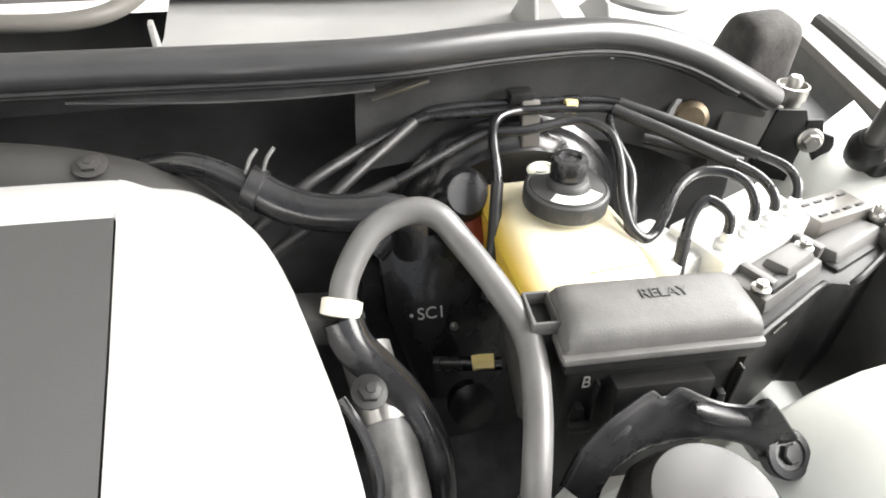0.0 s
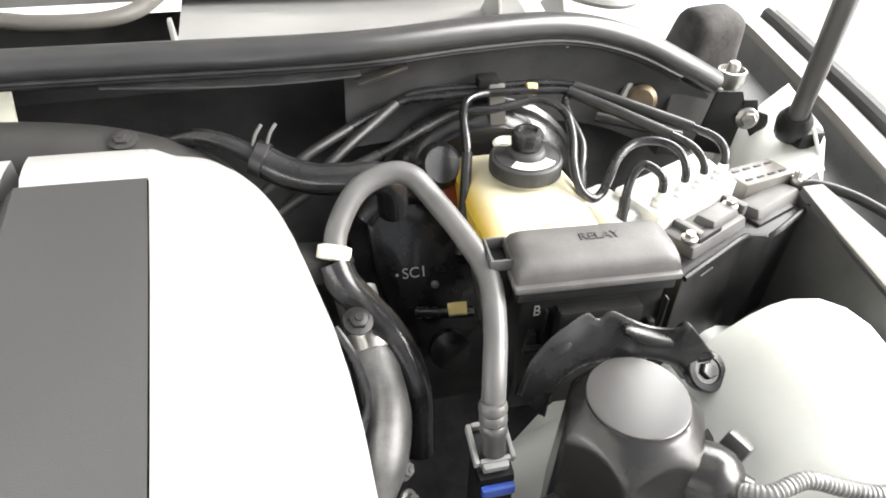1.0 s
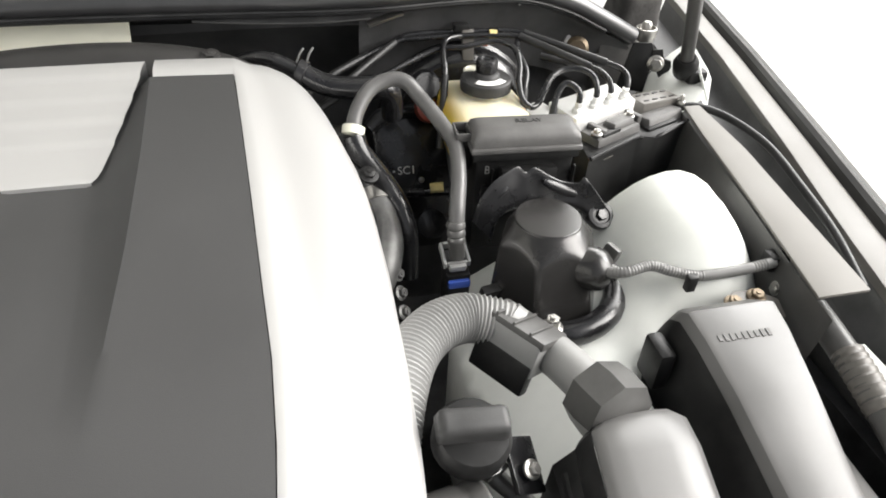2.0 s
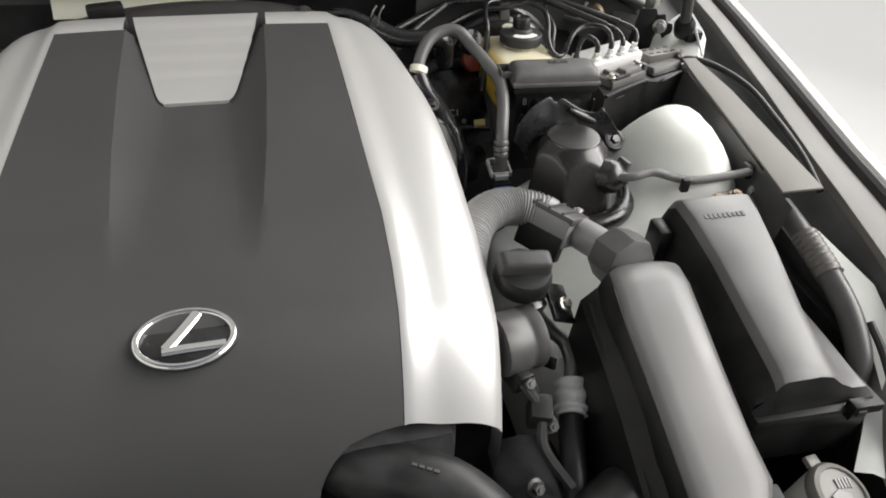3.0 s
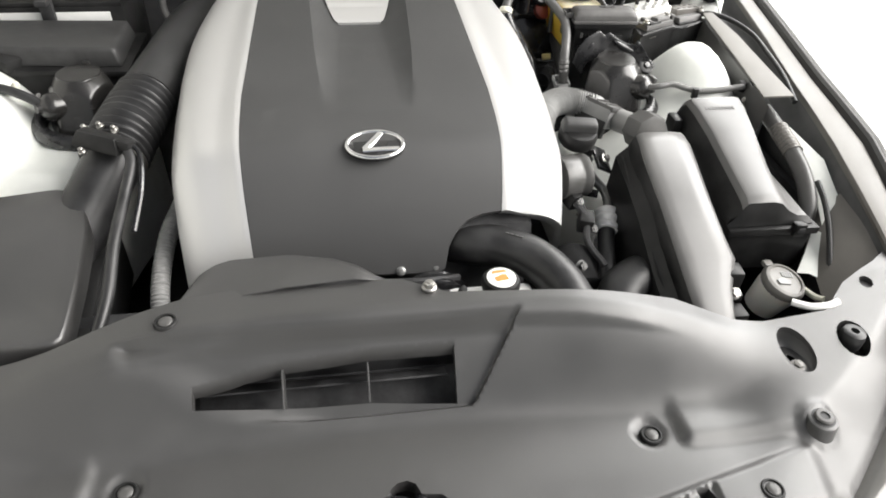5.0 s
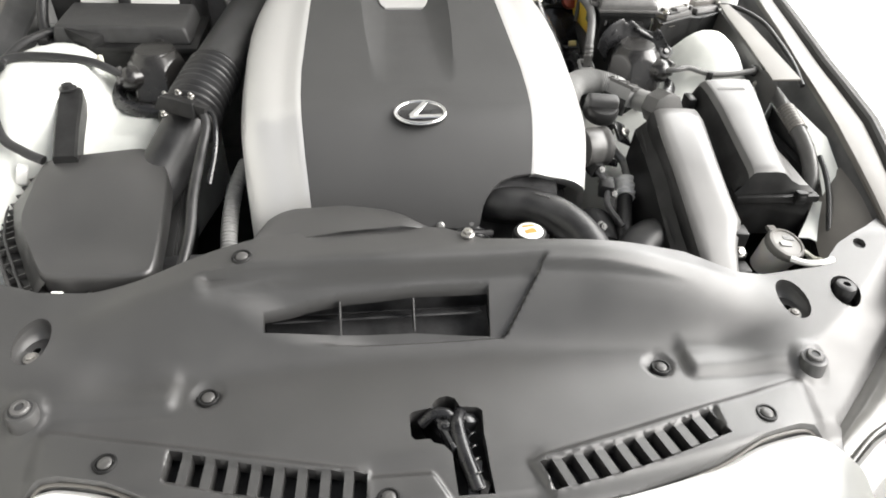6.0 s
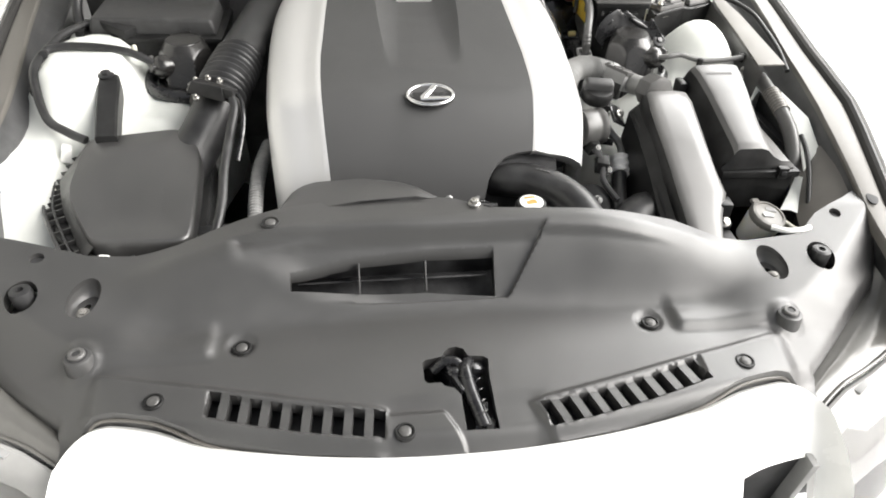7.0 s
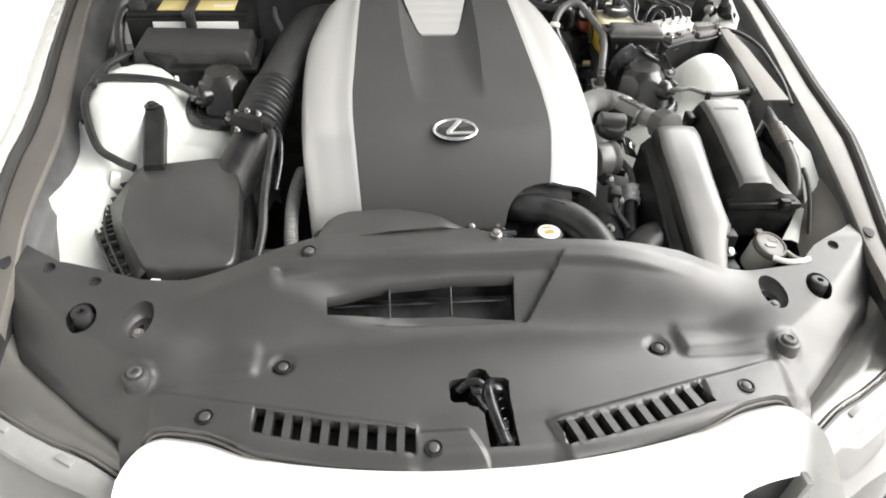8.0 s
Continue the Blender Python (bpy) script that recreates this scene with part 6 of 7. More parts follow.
part("tube", tube(bmesh.new(), [(0.322, 0.80, 0.985), (0.327, 0.77, 0.968), (0.331, 0.735, 0.952), (0.333, 0.70, 0.94), (0.325, 0.672, 0.925), (0.312, 0.655, 0.905)], 0.019, 16), M_WORN, wp)
part("band", tube(bmesh.new(), [(0.328, 0.765, 0.966), (0.3295, 0.75, 0.9585)], 0.0205, 18, 4), M_STEEL, wp)
part("pipe_bolt", bolt(bmesh.new(), (0.318, 0.74, 1.008), 0.008, 0.008, pose(0, 0, 0, 20, 10)), M_BLACK, wp)
part("bracket_edge", tube(bmesh.new(), [(0.300, 0.745, 1.0), (0.312, 0.725, 0.985), (0.318, 0.70, 0.965), (0.308, 0.675, 0.95)], 0.0035, 8), M_GLOSSB, wp)
for k in range(3):
    part("fitting", bolt(bmesh.new(), (0.338, 0.665 - 0.02 * k, 0.915 - 0.012 * k), 0.006, 0.008, pose(0, 0, 0, 30, 50)), M_WORN, wp)

rh = thing("heater_hose", "shiny black heater hose with a spring clamp behind the engine cover", "hose", (0.3, 0.88, 1.03))
part("rubber", tube(bmesh.new(), [(0.252, 0.893, 1.074), (0.275, 0.884, 1.062), (0.300, 0.876, 1.056), (0.330, 0.868, 1.057), (0.352, 0.864, 1.058), (0.366, 0.868, 1.045), (0.370, 0.88, 1.01)], 0.0145, 16, 8), M_HOSE, rh)
part("metal_pipe", tube(bmesh.new(), [(0.175, 0.93, 1.075), (0.205, 0.915, 1.085), (0.23, 0.903, 1.083), (0.255, 0.892, 1.073)], 0.0085, 12), M_GLOSSB, rh)
part("clamp", lathe(bmesh.new(), [(0.0155, -0.006), (0.0165, -0.005), (0.0165, 0.005), (0.0155, 0.006)], 18, look((0.256, 0.891, 1.072), (0.29, 0.878, 1.058))), M_GLOSSB, rh, "dark spring clamp")
for dx in (0.0, 0.012):
    part("clamp_ear", tube(bmesh.new(), [(0.252 + dx, 0.892, 1.085), (0.256 + dx, 0.893, 1.095), (0.262 + dx, 0.896, 1.102)], 0.0016, 6, 4), M_ALU, rh)
pl = thing("intake_plenum", "grey moulded intake plenum edge behind the engine cover", "plenum", (0.0, 0.92, 1.0))
part("casing", tube(bmesh.new(), [(-0.22, 0.93, 1.045), (-0.1, 0.93, 1.070), (0.02, 0.925, 1.078), (0.12, 0.915, 1.072), (0.19, 0.905, 1.050), (0.22, 0.90, 1.02)], 0.030, 18, 8), M_LIP, pl)
part("casing_bolt", bolt(bmesh.new(), (0.150, 0.900, 1.097), 0.008, 0.005, pose(0, 0, 0, 15)), M_LIP, pl)
part("heat_panel", box(bmesh.new(), (-0.085, 0.978, 1.098), (0.27, 0.006, 0.055), 0.002, (-28, 0, 0)), M_CREAM, pl, "cream coloured label panel")
part("valve", box(bmesh.new(), (-0.13, 0.905, 1.105), (0.05, 0.03, 0.02), 0.006, (0, 0, 15)), M_BLACK, pl)

arm = thing("tower_bracket", "gloss black pressed steel arm bolted to the spring tower", "bracket", (0.53, 0.70, 0.94))
upper = [(0.427, 0.670, 0.977), (0.435, 0.673, 1.004), (0.449, 0.677, 1.023), (0.464, 0.681, 1.031), (0.481, 0.686, 1.036), (0.492, 0.687, 1.027), (0.503, 0.689, 1.031), (0.522, 0.688, 1.019), (0.540, 0.686, 1.010), (0.558, 0.682, 1.009), (0.565, 0.679, 1.016), (0.597, 0.674, 0.976)]
lower = [(0.451, 0.664, 0.951), (0.454, 0.667, 0.970), (0.460, 0.671, 0.978), (0.471, 0.675, 0.984), (0.486, 0.680, 0.984), (0.497, 0.681, 0.985), (0.511, 0.683, 0.982), (0.524, 0.682, 0.982), (0.539, 0.680, 0.981), (0.552, 0.676, 0.980), (0.567, 0.673, 0.972), (0.578, 0.668, 0.958)]
rows = []
n = V((0.0, -0.55, 0.83)) * 0.006
for a, b in zip(curve(upper, 5), curve(lower, 5)):
    rows.append([tuple(q) for q in (a - n * 1.0, a, a.lerp(b, 0.08) + n * 0.35, a.lerp(b, 0.22) + n * 0.1, a.lerp(b, 0.5), a.lerp(b, 0.78) + n * 0.1, a.lerp(b, 0.92) + n * 0.35, b, b - n * 1.0)])
part("pressing", loft(bmesh.new(), rows), M_PRESS, arm, angle=60)
part("bead", tube(bmesh.new(), [(0.445, 0.681, 0.975), (0.454, 0.681, 0.998), (0.469, 0.681, 1.014)], 0.0065, 12, 6, lambda u, d: 0.45 + 0.55 * math.sin(math.pi * min(1, max(0, u))) ** 0.4), M_PRESS, arm)
part("bead", tube(bmesh.new(), [(0.513, 0.683, 1.015), (0.537, 0.683, 1.002), (0.565, 0.683, 0.989)], 0.0065, 12, 6, lambda u, d: 0.45 + 0.55 * math.sin(math.pi * min(1, max(0, u))) ** 0.4), M_PRESS, arm)
part("eye", lathe(bmesh.new(), [(0.0165, -0.006), (0.0172, 0.003), (0.0160, 0.0045), (0.0115, 0.005), (0.0105, 0.0035), (0.003, 0.0035)], 28, pose(0.588, 0.669, 0.966, 40, 4)), M_PRESS, arm)
part("arm_bolt", lathe(bmesh.new(), [(0.0075, 0.002), (0.0075, 0.0058), (0.0064, 0.0070), (0.002, 0.0071)], 6, pose(0.588, 0.669, 0.966, 40, 4, 12)), M_GLOSSB, arm)
part("skirt", loft(bmesh.new(), [[tuple(b), (b[0], b[1] + 0.012, b[2] - 0.012)] for b in lower]), M_PRESS, arm)

hinge = thing("hinge_assembly", "white hinge foot with black bracket and steel nuts", "hinge", (0.81, 0.95, 0.95))
part("foot", loft(bmesh.new(), [[(0.765, 0.84, 0.95), (0.774, 0.85, 0.985), (0.80, 0.862, 0.990), (0.835, 0.875, 1.0), (0.85, 0.875, 0.98)], [(0.772, 0.91, 0.95), (0.782, 0.915, 0.982), (0.82, 0.918, 1.008), (0.862, 0.918, 1.028), (0.875, 0.92, 1.01)], [(0.79, 0.99, 0.95), (0.80, 0.99, 0.98), (0.845, 1.0, 1.02), (0.89, 1.02, 1.032), (0.905, 1.02, 1.01)]]), M_APRON, hinge)
hm = pose(0.800, 0.974, 1.010, 80, 0, -20)
part("bracket", prism(bmesh.new(), [(-0.034, 0.036), (-0.006, 0.038), (-0.002, 0.028), (0.0, 0.0), (-0.006, -0.04), (-0.05, -0.036)], -0.003, 0.003, 0.0015, hm), M_BLACK, hinge, "black steel bracket")
part("bracket_ear", prism(bmesh.new(), [(-0.003, 0.028), (0.012, 0.030), (0.016, 0.016), (0.028, 0.013), (0.030, 0.004), (0.016, -0.042), (0.008, -0.042), (0.014, -0.014), (0.008, -0.004), (0.0, 0.0)], -0.002, 0.004, 0.001, hm), M_BLACK, hinge, "black slotted bracket ear")
part("flange_tab", prism(bmesh.new(), [(-0.03, -0.03), (0.012, -0.03), (0.018, 0.0), (0.012, 0.014), (-0.002, 0.020), (-0.022, 0.012)], -0.002, 0.002, 0.001, pose(0.852, 0.915, 1.020, 62, 0, 62)), M_APRON, hinge, "white sheet metal flange")
part("side_nut", bolt(bmesh.new(), (0.804, 0.971, 1.018), 0.009, 0.012, pose(0, 0, 0, 80, 0, -20), 1.45), M_STEEL, hinge)
part("stud", lathe(bmesh.new(), [(0.0145, 1.026), (0.0145, 1.043), (0.0168, 1.044), (0.0168, 1.0575), (0.0145, 1.058), (0.0135, 1.052), (0.0078, 1.052), (0.0078, 1.064), (0.0055, 1.067)], 20, pose(0.803, 1.018, 0)), M_STEEL, hinge)
part("seal_tip", box(bmesh.new(), (0.770, 1.005, 1.045), (0.03, 0.012, 0.006), 0.002, (0, 20, 0)), M_STEEL, hinge)
part("plinth", box(bmesh.new(), (0.762, 1.028, 1.0), (0.075, 0.03, 0.10), 0.006), M_RELAY, hinge)
part("foam_block", box(bmesh.new(), (0.84, 1.14, 1.045), (0.10, 0.07, 0.085), 0.022, (10, 0, 10), (0.8, 0.8), 4), M_FOAM, hinge, "brown grey foam block")
strut = thing("gas_strut", "black bonnet gas strut rising from a ball joint", "strut", (0.82, 0.915, 1.03))
part("rod", tube(bmesh.new(), [(0.822, 0.918, 1.035), (0.785, 0.877, 1.118), (0.745, 0.834, 1.205), (0.69, 0.775, 1.325), (0.64, 0.72, 1.43)], 0.0100, 14), M_GREYP, strut)
part("socket", lathe(bmesh.new(), [(0.012, -0.02), (0.018, -0.012), (0.019, 0.008), (0.013, 0.022)], 16, look((0.822, 0.918, 1.035), (0.745, 0.834, 1.205)) @ pose(0, 0, 0, 180)), M_BLACK, strut)
part("ball_plate", box(bmesh.new(), (0.838, 0.915, 1.022), (0.03, 0.03, 0.02), 0.005), M_BLACK, strut)


# ==== left side of the bay ====
ab = thing("air_cleaner", "large dark grey air cleaner box with a ribbed side flange", "air cleaner", (-0.53, 0.2, 0.8))
LID = [(-0.644, 0.350), (-0.566, 0.362), (-0.478, 0.375), (-0.443, 0.337), (-0.429, 0.289), (-0.422, 0.202), (-0.418, 0.092), (-0.432, 0.080), (-0.569, 0.086), (-0.582, 0.097), (-0.633, 0.187), (-0.643, 0.222)]


def lid_z(y):
    return 0.885 + 0.15 * (y - 0.09)


rows = []
ring = LID
for _ in range(2):
    ring = [tuple(p * (1 - t) + q * t for p, q in zip(ring[n], ring[(n + 1) % len(ring)])) for n in range(len(ring)) for t in (0.16, 0.84)]
for k, dz in ((1.02, -0.036), (1.018, -0.014), (1.012, -0.0065), (1.0, -0.0025), (0.985, -0.0006), (0.95, 0.0), (0.80, 0.0012), (0.5, 0.002)):
    rows.append([(-0.53 + (x + 0.53) * k, 0.225 + (y - 0.225) * k, lid_z(y) + dz) for x, y in ring])
part("lid", loft(bmesh.new(), rows, True, True), M_TRIM, ab, angle=34)
low = [(-0.69, 0.37), (-0.43, 0.40), (-0.395, 0.078), (-0.585, 0.078), (-0.655, 0.15), (-0.69, 0.25)]
part("tray", prism(bmesh.new(), low, 0.72, 0.845, 0.006), M_BLACK, ab)
part("flange", prism(bmesh.new(), [(x * 1.0 - 0.004, y) for x, y in low], 0.840, 0.849, 0.003), M_BLACK, ab)
inner = [(-0.655, 0.362, 0.885), (-0.688, 0.287, 0.872), (-0.674, 0.245, 0.868), (-0.657, 0.200, 0.864), (-0.604, 0.100, 0.856), (-0.590, 0.078, 0.852)]
outer = [(-0.712, 0.375, 0.862), (-0.716, 0.306, 0.858), (-0.706, 0.244, 0.855), (-0.691, 0.202, 0.852), (-0.631, 0.095, 0.848), (-0.602, 0.070, 0.846)]
edge = [(-0.650, 0.352), (-0.649, 0.287), (-0.648, 0.225), (-0.640, 0.187), (-0.588, 0.095), (-0.575, 0.085)]
part("skirt", loft(bmesh.new(), [[(x + 0.010, y + 0.004, lid_z(y) - 0.006) for x, y in edge], inner, [(x, y, z - 0.02) for x, y, z in inner]]), M_TRIM, ab)
part("rib_floor", loft(bmesh.new(), [[(x, y, z - 0.014) for x, y, z in inner], [(x, y, z - 0.010) for x, y, z in outer]]), M_BLACK, ab)
for i in range(17):
    u = i / 16 * (len(inner) - 1)
    j = min(int(u), len(inner) - 2)
    p, q = V(inner[j]).lerp(V(inner[j + 1]), u - j), V(outer[j]).lerp(V(outer[j + 1]), u - j)
    part("rib", loft(bmesh.new(), [[(r.x, r.y - w, r.z - 0.014), (r.x, r.y - w, r.z), (r.x, r.y + w, r.z), (r.x, r.y + w, r.z - 0.014)] for r in (p, q) for w in (0.0012,)], True, True), M_TRIM, ab)
part("spine", tube(bmesh.new(), [tuple(V(p).lerp(V(q), 0.5)) for p, q in zip(inner[1:], outer[1:])], 0.0022, 6), M_TRIM, ab)
part("outer_edge", tube(bmesh.new(), outer, 0.003, 6), M_TRIM, ab)
for i in range(4):
    part("front_rib", box(bmesh.new(), (-0.55 + 0.04 * i, 0.066, 0.848), (0.003, 0.022, 0.024), 0.001), M_BLACK, ab)
for c in ((-0.690, 0.352, 0.892), (-0.556, 0.062, 0.850)):
    part("clasp", box(bmesh.new(), c, (0.018, 0.02, 0.034), 0.004, (10, 20, 15)), M_FERR, ab, "steel spring clasp")
part("outlet", tube(bmesh.new(), [(-0.485, 0.28, 0.850), (-0.455, 0.345, 0.886), (-0.425, 0.395, 0.925), (-0.408, 0.425, 0.948)], 0.044, 22), M_RUBBER, ab)

it = thing("intake_hose", "black ribbed rubber intake hose running back beside the engine cover", "hose", (-0.36, 0.65, 0.93))
part("bellows", tube(bmesh.new(), [(-0.408, 0.425, 0.951), (-0.400, 0.47, 0.962), (-0.388, 0.53, 0.972), (-0.378, 0.575, 0.978)], 0.049, 24, 30, lambda u, d: 1 + 0.085 * math.sin(2 * math.pi * d / 0.0155)), M_RUBBER, it)
part("trunk", tube(bmesh.new(), [(-0.379, 0.57, 0.977), (-0.362, 0.65, 0.987), (-0.345, 0.74, 0.997), (-0.325, 0.83, 1.005), (-0.295, 0.91, 1.0), (-0.25, 0.97, 0.98)], 0.050, 22), M_RUBBER, it)
part("band", tube(bmesh.new(), [(-0.411, 0.412, 0.947), (-0.409, 0.422, 0.950)], 0.0515, 24, 3), M_STEEL, it)
part("yellow_dot", lathe(bmesh.new(), [(0.005, 0), (0.005, 0.004), (0.003, 0.005)], 10, pose(-0.418, 0.60, 0.99, 0, -60)), M_YELLOW, it)
maf = thing("air_flow_sensor", "black air flow sensor plug with bright screws on the intake", "sensor", (-0.41, 0.40, 0.99))
part("plate", box(bmesh.new(), (-0.418, 0.405, 0.992), (0.06, 0.030, 0.008), 0.003, (-12, 0, -22)), M_FERR, maf)
part("plug", box(bmesh.new(), (-0.410, 0.388, 1.0), (0.080, 0.036, 0.026), 0.006, (-12, 5, -22), (0.8, 0.7)), M_BLACK, maf)
part("plug_tail", box(bmesh.new(), (-0.372, 0.374, 0.998), (0.025, 0.022, 0.018), 0.004, (-12, 8, -22)), M_BLACK, maf)
for c in ((-0.440, 0.425, 1.0), (-0.418, 0.428, 1.002), (-0.394, 0.415, 1.002), (-0.432, 0.368, 0.992)):
    part("screw", bolt(bmesh.new(), c, 0.004, 0.009, pose(0, 0, 0, 15, -10)), M_STEEL, maf)
part("lead", tube(bmesh.new(), [(-0.37, 0.372, 0.995), (-0.362, 0.35, 0.98), (-0.368, 0.30, 0.955), (-0.372, 0.22, 0.93), (-0.372, 0.15, 0.90), (-0.382, 0.09, 0.87), (-0.40, 0.045, 0.83)], 0.0085, 10, 8), M_RUBBER, maf)
part("lead_thin", tube(bmesh.new(), [(-0.372, 0.38, 1.0), (-0.350, 0.36, 0.99), (-0.345, 0.31, 0.96), (-0.355, 0.26, 0.92)], 0.004, 8, 8), M_GLOSSB, maf)
solid("loom_sleeve", tube(bmesh.new(), [(-0.318, 0.40, 0.87), (-0.330, 0.33, 0.86), (-0.334, 0.26, 0.84), (-0.332, 0.20, 0.81), (-0.32, 0.15, 0.76)], 0.014, 14, 30, corrugated(0.006, 0.06)), M_CORR, "grey corrugated wiring sleeve beside the engine", "cable")
solid("side_cable", tube(bmesh.new(), [(-0.42, 1.0, 1.01), (-0.41, 0.95, 1.0), (-0.385, 0.90, 0.975), (-0.365, 0.86, 0.95), (-0.36, 0.80, 0.90)], 0.008, 10), M_RUBBERG, "grey rubber cable dropping behind the intake hose", "cable")

fb = thing("relay_centre", "black fuse and relay centre with a stepped lid", "fuse box", (-0.58, 0.76, 0.9))
part("case", prism(bmesh.new(), [(-0.725, 0.69), (-0.435, 0.67), (-0.435, 0.845), (-0.73, 0.86)], 0.84, 0.985, 0.006), M_BLACK, fb)
part("rim", prism(bmesh.new(), [(-0.732, 0.682), (-0.428, 0.662), (-0.428, 0.85), (-0.737, 0.866)], 0.975, 0.988, 0.004), M_BLACK, fb)
part("lid", prism(bmesh.new(), [(-0.72, 0.70), (-0.44, 0.68), (-0.445, 0.835), (-0.722, 0.85)], 0.986, 1.022, 0.008, None, 3, 0.93), M_CAPB, fb)
part("lid_rib", box(bmesh.new(), (-0.50, 0.672, 0.99), (0.012, 0.012, 0.03), 0.003), M_BLACK, fb)
part("lid_tab", box(bmesh.new(), (-0.74, 0.72, 0.985), (0.02, 0.04, 0.02), 0.004), M_BLACK, fb)
bat = thing("battery", "black car battery with a yellow warning label and hold-down bar", "battery", (-0.62, 0.95, 0.85))
part("case", box(bmesh.new(), (-0.62, 0.955, 0.945), (0.30, 0.17, 0.18), 0.006), M_BLACK, bat)
part("top", box(bmesh.new(), (-0.62, 0.955, 1.037), (0.296, 0.166, 0.012), 0.004), M_BLACK, bat)
part("front_label", box(bmesh.new(), (-0.60, 0.868, 1.010), (0.21, 0.003, 0.03), 0.001), M_LABELW, bat, "white strip label")
part("yellow_label", box(bmesh.new(), (-0.60, 0.93, 1.0445), (0.19, 0.07, 0.002), 0.0005), M_YELLOW, bat, "yellow warning label")
bars(6, 0.05, 0.02, pose(-0.535, 0.925, 1.046), M_LABELW, "label_marks", bat, 0.3)
part("hold_down", box(bmesh.new(), (-0.61, 0.90, 1.052), (0.022, 0.13, 0.012), 0.003), M_DARK, bat)
part("hold_hook", box(bmesh.new(), (-0.61, 0.862, 1.03), (0.026, 0.012, 0.04), 0.004), M_DARK, bat)
part("clamp", box(bmesh.new(), (-0.745, 0.93, 1.05), (0.04, 0.06, 0.03), 0.006), M_DARK, bat)
part("terminal_cable", tube(bmesh.new(), [(-0.75, 0.93, 1.05), (-0.785, 0.90, 1.03), (-0.79, 0.85, 0.98), (-0.77, 0.80, 0.93)], 0.012, 10), M_RUBBER, bat)

st = thing("air_cleaner_stay", "black steel stay bolted to the white spring tower", "bracket", (-0.62, 0.38, 0.93))
part("strap", loft(bmesh.new(), [[(x - w, y, z), (x - w + 0.004, y, z + 0.004), (x + w - 0.004, y, z + 0.004), (x + w, y, z), (x + w, y, z - 0.03), (x - w, y, z - 0.03)] for x, y, z, w in ((-0.625, 0.51, 0.975, 0.014), (-0.626, 0.495, 0.978, 0.020), (-0.622, 0.47, 0.972, 0.022), (-0.612, 0.40, 0.955, 0.021), (-0.60, 0.33, 0.935, 0.020))], True, True), M_BLACK, st)
part("stay_bolt", bolt(bmesh.new(), (-0.630, 0.497, 0.982), 0.010, 0.010, None, 1.5), M_RUBBER, st)
lc = thing("tower_loom", "black taped wiring loom looping over the white spring tower", "cable", (-0.7, 0.55, 0.95))
part("loom", tube(bmesh.new(), over([(-0.553, 0.575, 0.968), (-0.585, 0.582, 0.985), (-0.62, 0.590, 0.985), (-0.68, 0.592, 0.985), (-0.74, 0.595, 0.97), (-0.772, 0.578, 0.955), (-0.768, 0.50, 0.95), (-0.73, 0.41, 0.94), (-0.68, 0.365, 0.93), (-0.645, 0.35, 0.92)], 0.009), 0.0085, 10, 8), M_RUBBER, lc)
part("branch", tube(bmesh.new(), over([(-0.765, 0.56, 0.985), (-0.776, 0.62, 0.992), (-0.764, 0.68, 0.997), (-0.735, 0.728, 0.998), (-0.70, 0.74, 1.0)], 0.010), 0.0085, 10, 8), M_RUBBER, lc)
part("clip", box(bmesh.new(), (-0.775, 0.50, 0.95), (0.022, 0.022, 0.016), 0.004, (0, 0, 30)), M_BLACK, lc)
part("plug", box(bmesh.new(), (-0.655, 0.70, 1.002), (0.075, 0.034, 0.022), 0.005, (0, 10, -32)), M_BLACK, lc)
part("plug_tail", box(bmesh.new(), (-0.69, 0.722, 1.0), (0.03, 0.026, 0.018), 0.004, (0, 0, -32)), M_BLACK, lc)
part("loom_clip", lathe(bmesh.new(), [(0.006, 0), (0.007, 0.004), (0.004, 0.012)], 10, pose(-0.60, 0.60, 0.99, 0, 20)), M_CREAM, lc)

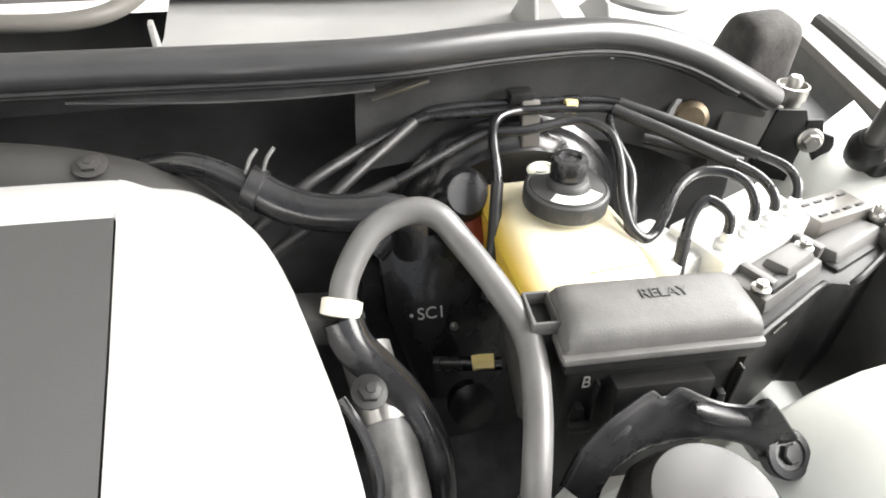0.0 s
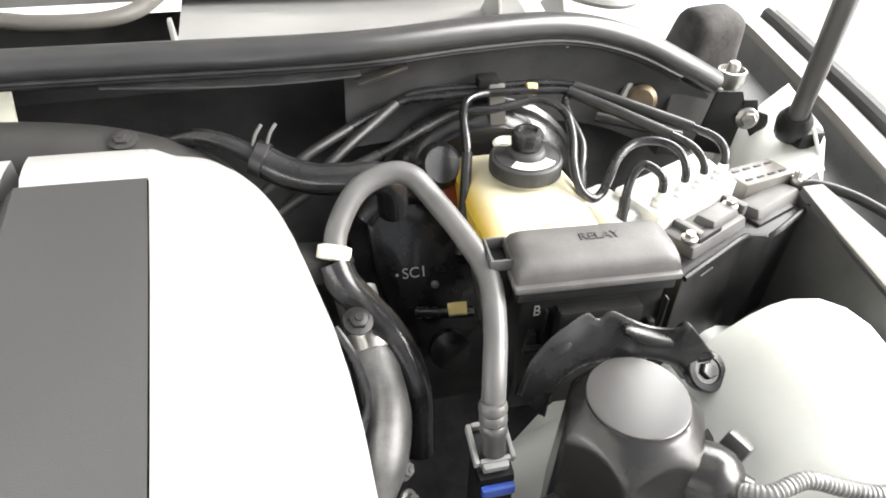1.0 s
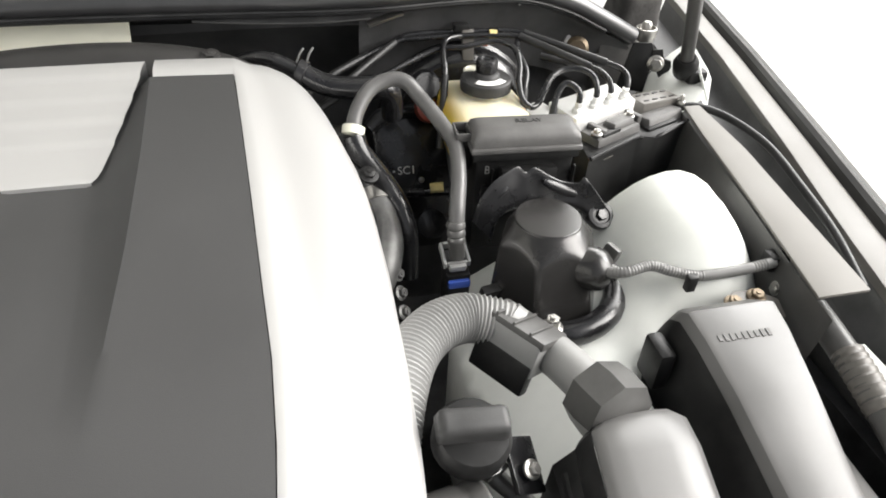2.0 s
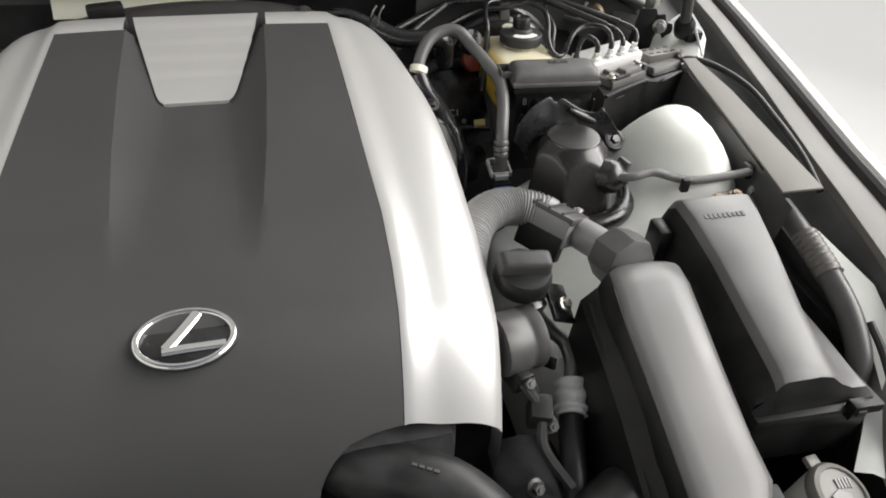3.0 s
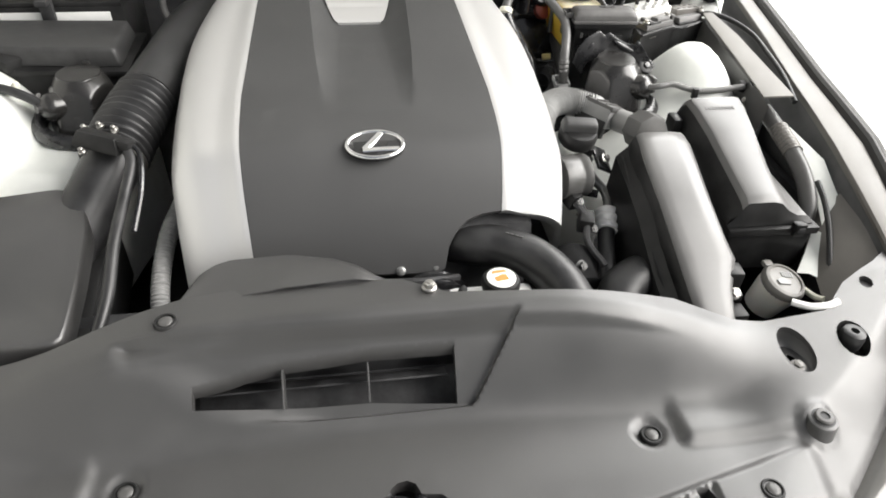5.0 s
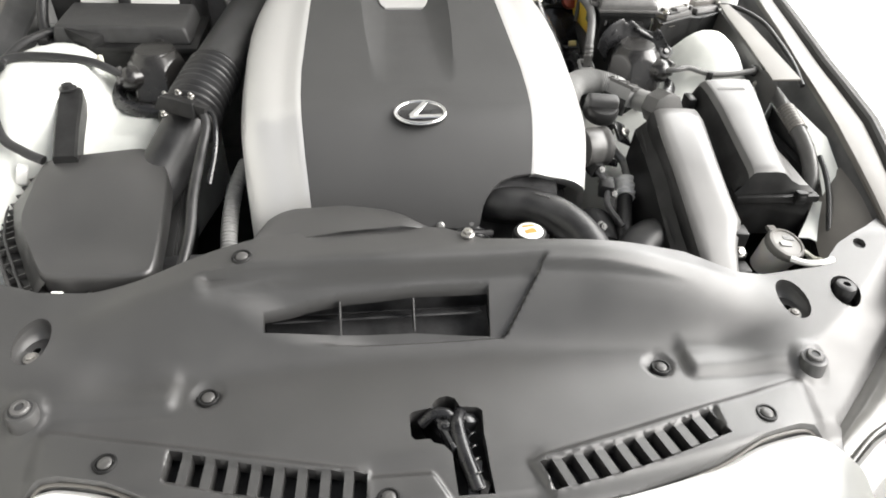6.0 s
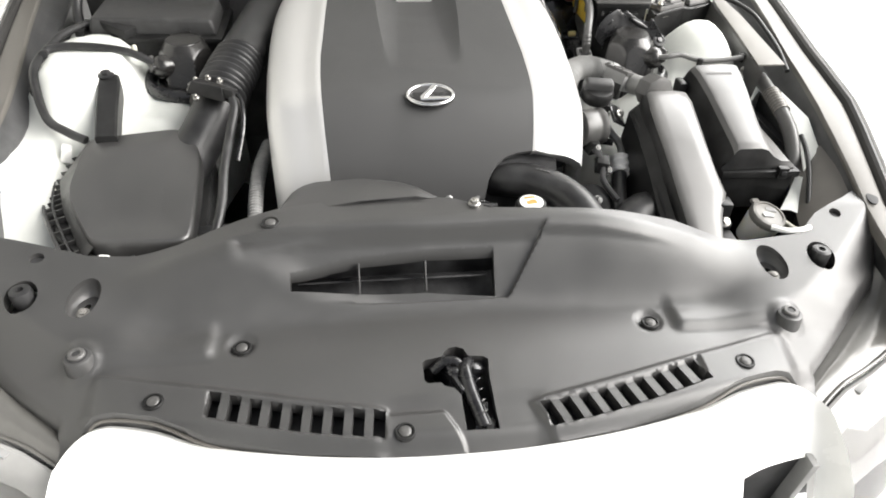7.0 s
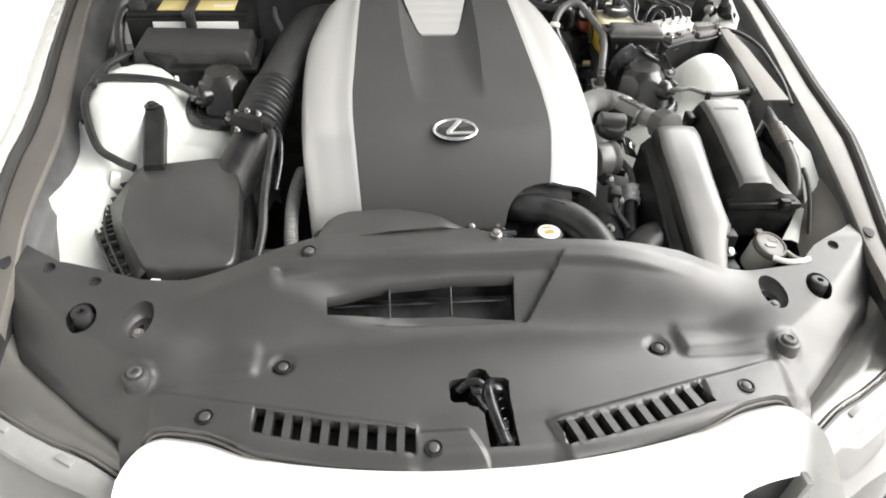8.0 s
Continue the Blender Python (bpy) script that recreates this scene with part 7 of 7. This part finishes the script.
# ==== headlamps ====
for s in (-1, 1):
    h = thing("headlamp", "clear headlamp with grey upper housing and a bright strip", "headlamp", (s * 0.68, -0.15, 0.65), "headlamps")
    rim = [(x, y, cover_height(x, y) - 0.014) for x, y in ((0.792, 0.02), (0.765, -0.03), (0.712, -0.078), (0.647, -0.135), (0.577, -0.192))]
    fore = [(0.80, -0.10, 0.768), (0.74, -0.148, 0.760), (0.68, -0.178, 0.752), (0.62, -0.206, 0.747), (0.553, -0.25, 0.741)]
    part("housing", loft(bmesh.new(), [[(s * (p[0] - 0.02), p[1] + 0.03, p[2] - 0.010), (s * p[0], p[1], p[2])] + [(s * (p[0] + (q[0] - p[0]) * u), p[1] + (q[1] - p[1]) * u, p[2] + (q[2] - p[2]) * u + 0.010 * math.sin(math.pi * u)) for u in (0.25, 0.5, 0.75, 1.0)] for p, q in zip(rim, fore)]), M_LAMPG, h)
    part("lens", loft(bmesh.new(), [[(s * x, y, z) for x, y, z in r] for r in ([(0.80, -0.10, 0.768), (0.80, -0.17, 0.73), (0.80, -0.22, 0.66), (0.80, -0.24, 0.58)], [(0.74, -0.148, 0.760), (0.735, -0.21, 0.72), (0.73, -0.27, 0.65), (0.73, -0.29, 0.58)], [(0.68, -0.178, 0.752), (0.67, -0.24, 0.71), (0.665, -0.30, 0.64), (0.66, -0.33, 0.58)], [(0.62, -0.206, 0.747), (0.605, -0.265, 0.70), (0.60, -0.33, 0.63), (0.60, -0.36, 0.58)], [(0.553, -0.25, 0.741), (0.552, -0.295, 0.70), (0.55, -0.355, 0.63), (0.55, -0.39, 0.58)])]), M_CLEAR, h, "clear glossy lens")
    part("reflector", loft(bmesh.new(), [[(s * x, y, z) for x, y, z in r] for r in ([(0.80, -0.09, 0.745), (0.80, -0.14, 0.70), (0.80, -0.18, 0.6)], [(0.68, -0.165, 0.73), (0.67, -0.21, 0.69), (0.66, -0.26, 0.59)], [(0.56, -0.24, 0.72), (0.556, -0.27, 0.68), (0.55, -0.33, 0.59)])]), M_COWL, h, "pale reflector behind the lens")
    edge = [(0.79, -0.122, 0.766), (0.735, -0.156, 0.758), (0.68, -0.186, 0.751), (0.62, -0.213, 0.746), (0.56, -0.252, 0.741)]
    part("strip", loft(bmesh.new(), [[(s * x, y + dy, z + dz) for dy, dz in ((0.0, 0.0), (-0.006, 0.003), (-0.026, -0.004), (-0.040, -0.014), (-0.043, -0.024))] for x, y, z in edge]), M_COWL, h, "pale light strip")
    part("ridge", tube(bmesh.new(), [(s * x, y + 0.006, z + 0.005) for x, y, z in edge], 0.0025, 8), M_LAMPG, h)
    for i in (0, 2):
        p = V(edge[i]).lerp(V(edge[i + 1]), 0.5)
        part("bracket", box(bmesh.new(), (s * p.x, p.y - 0.013, p.z + 0.0005), (0.030, 0.012, 0.006), 0.002, (-8, -s * 6, s * 30)), M_CORR, h, "grey moulding inside the light strip")
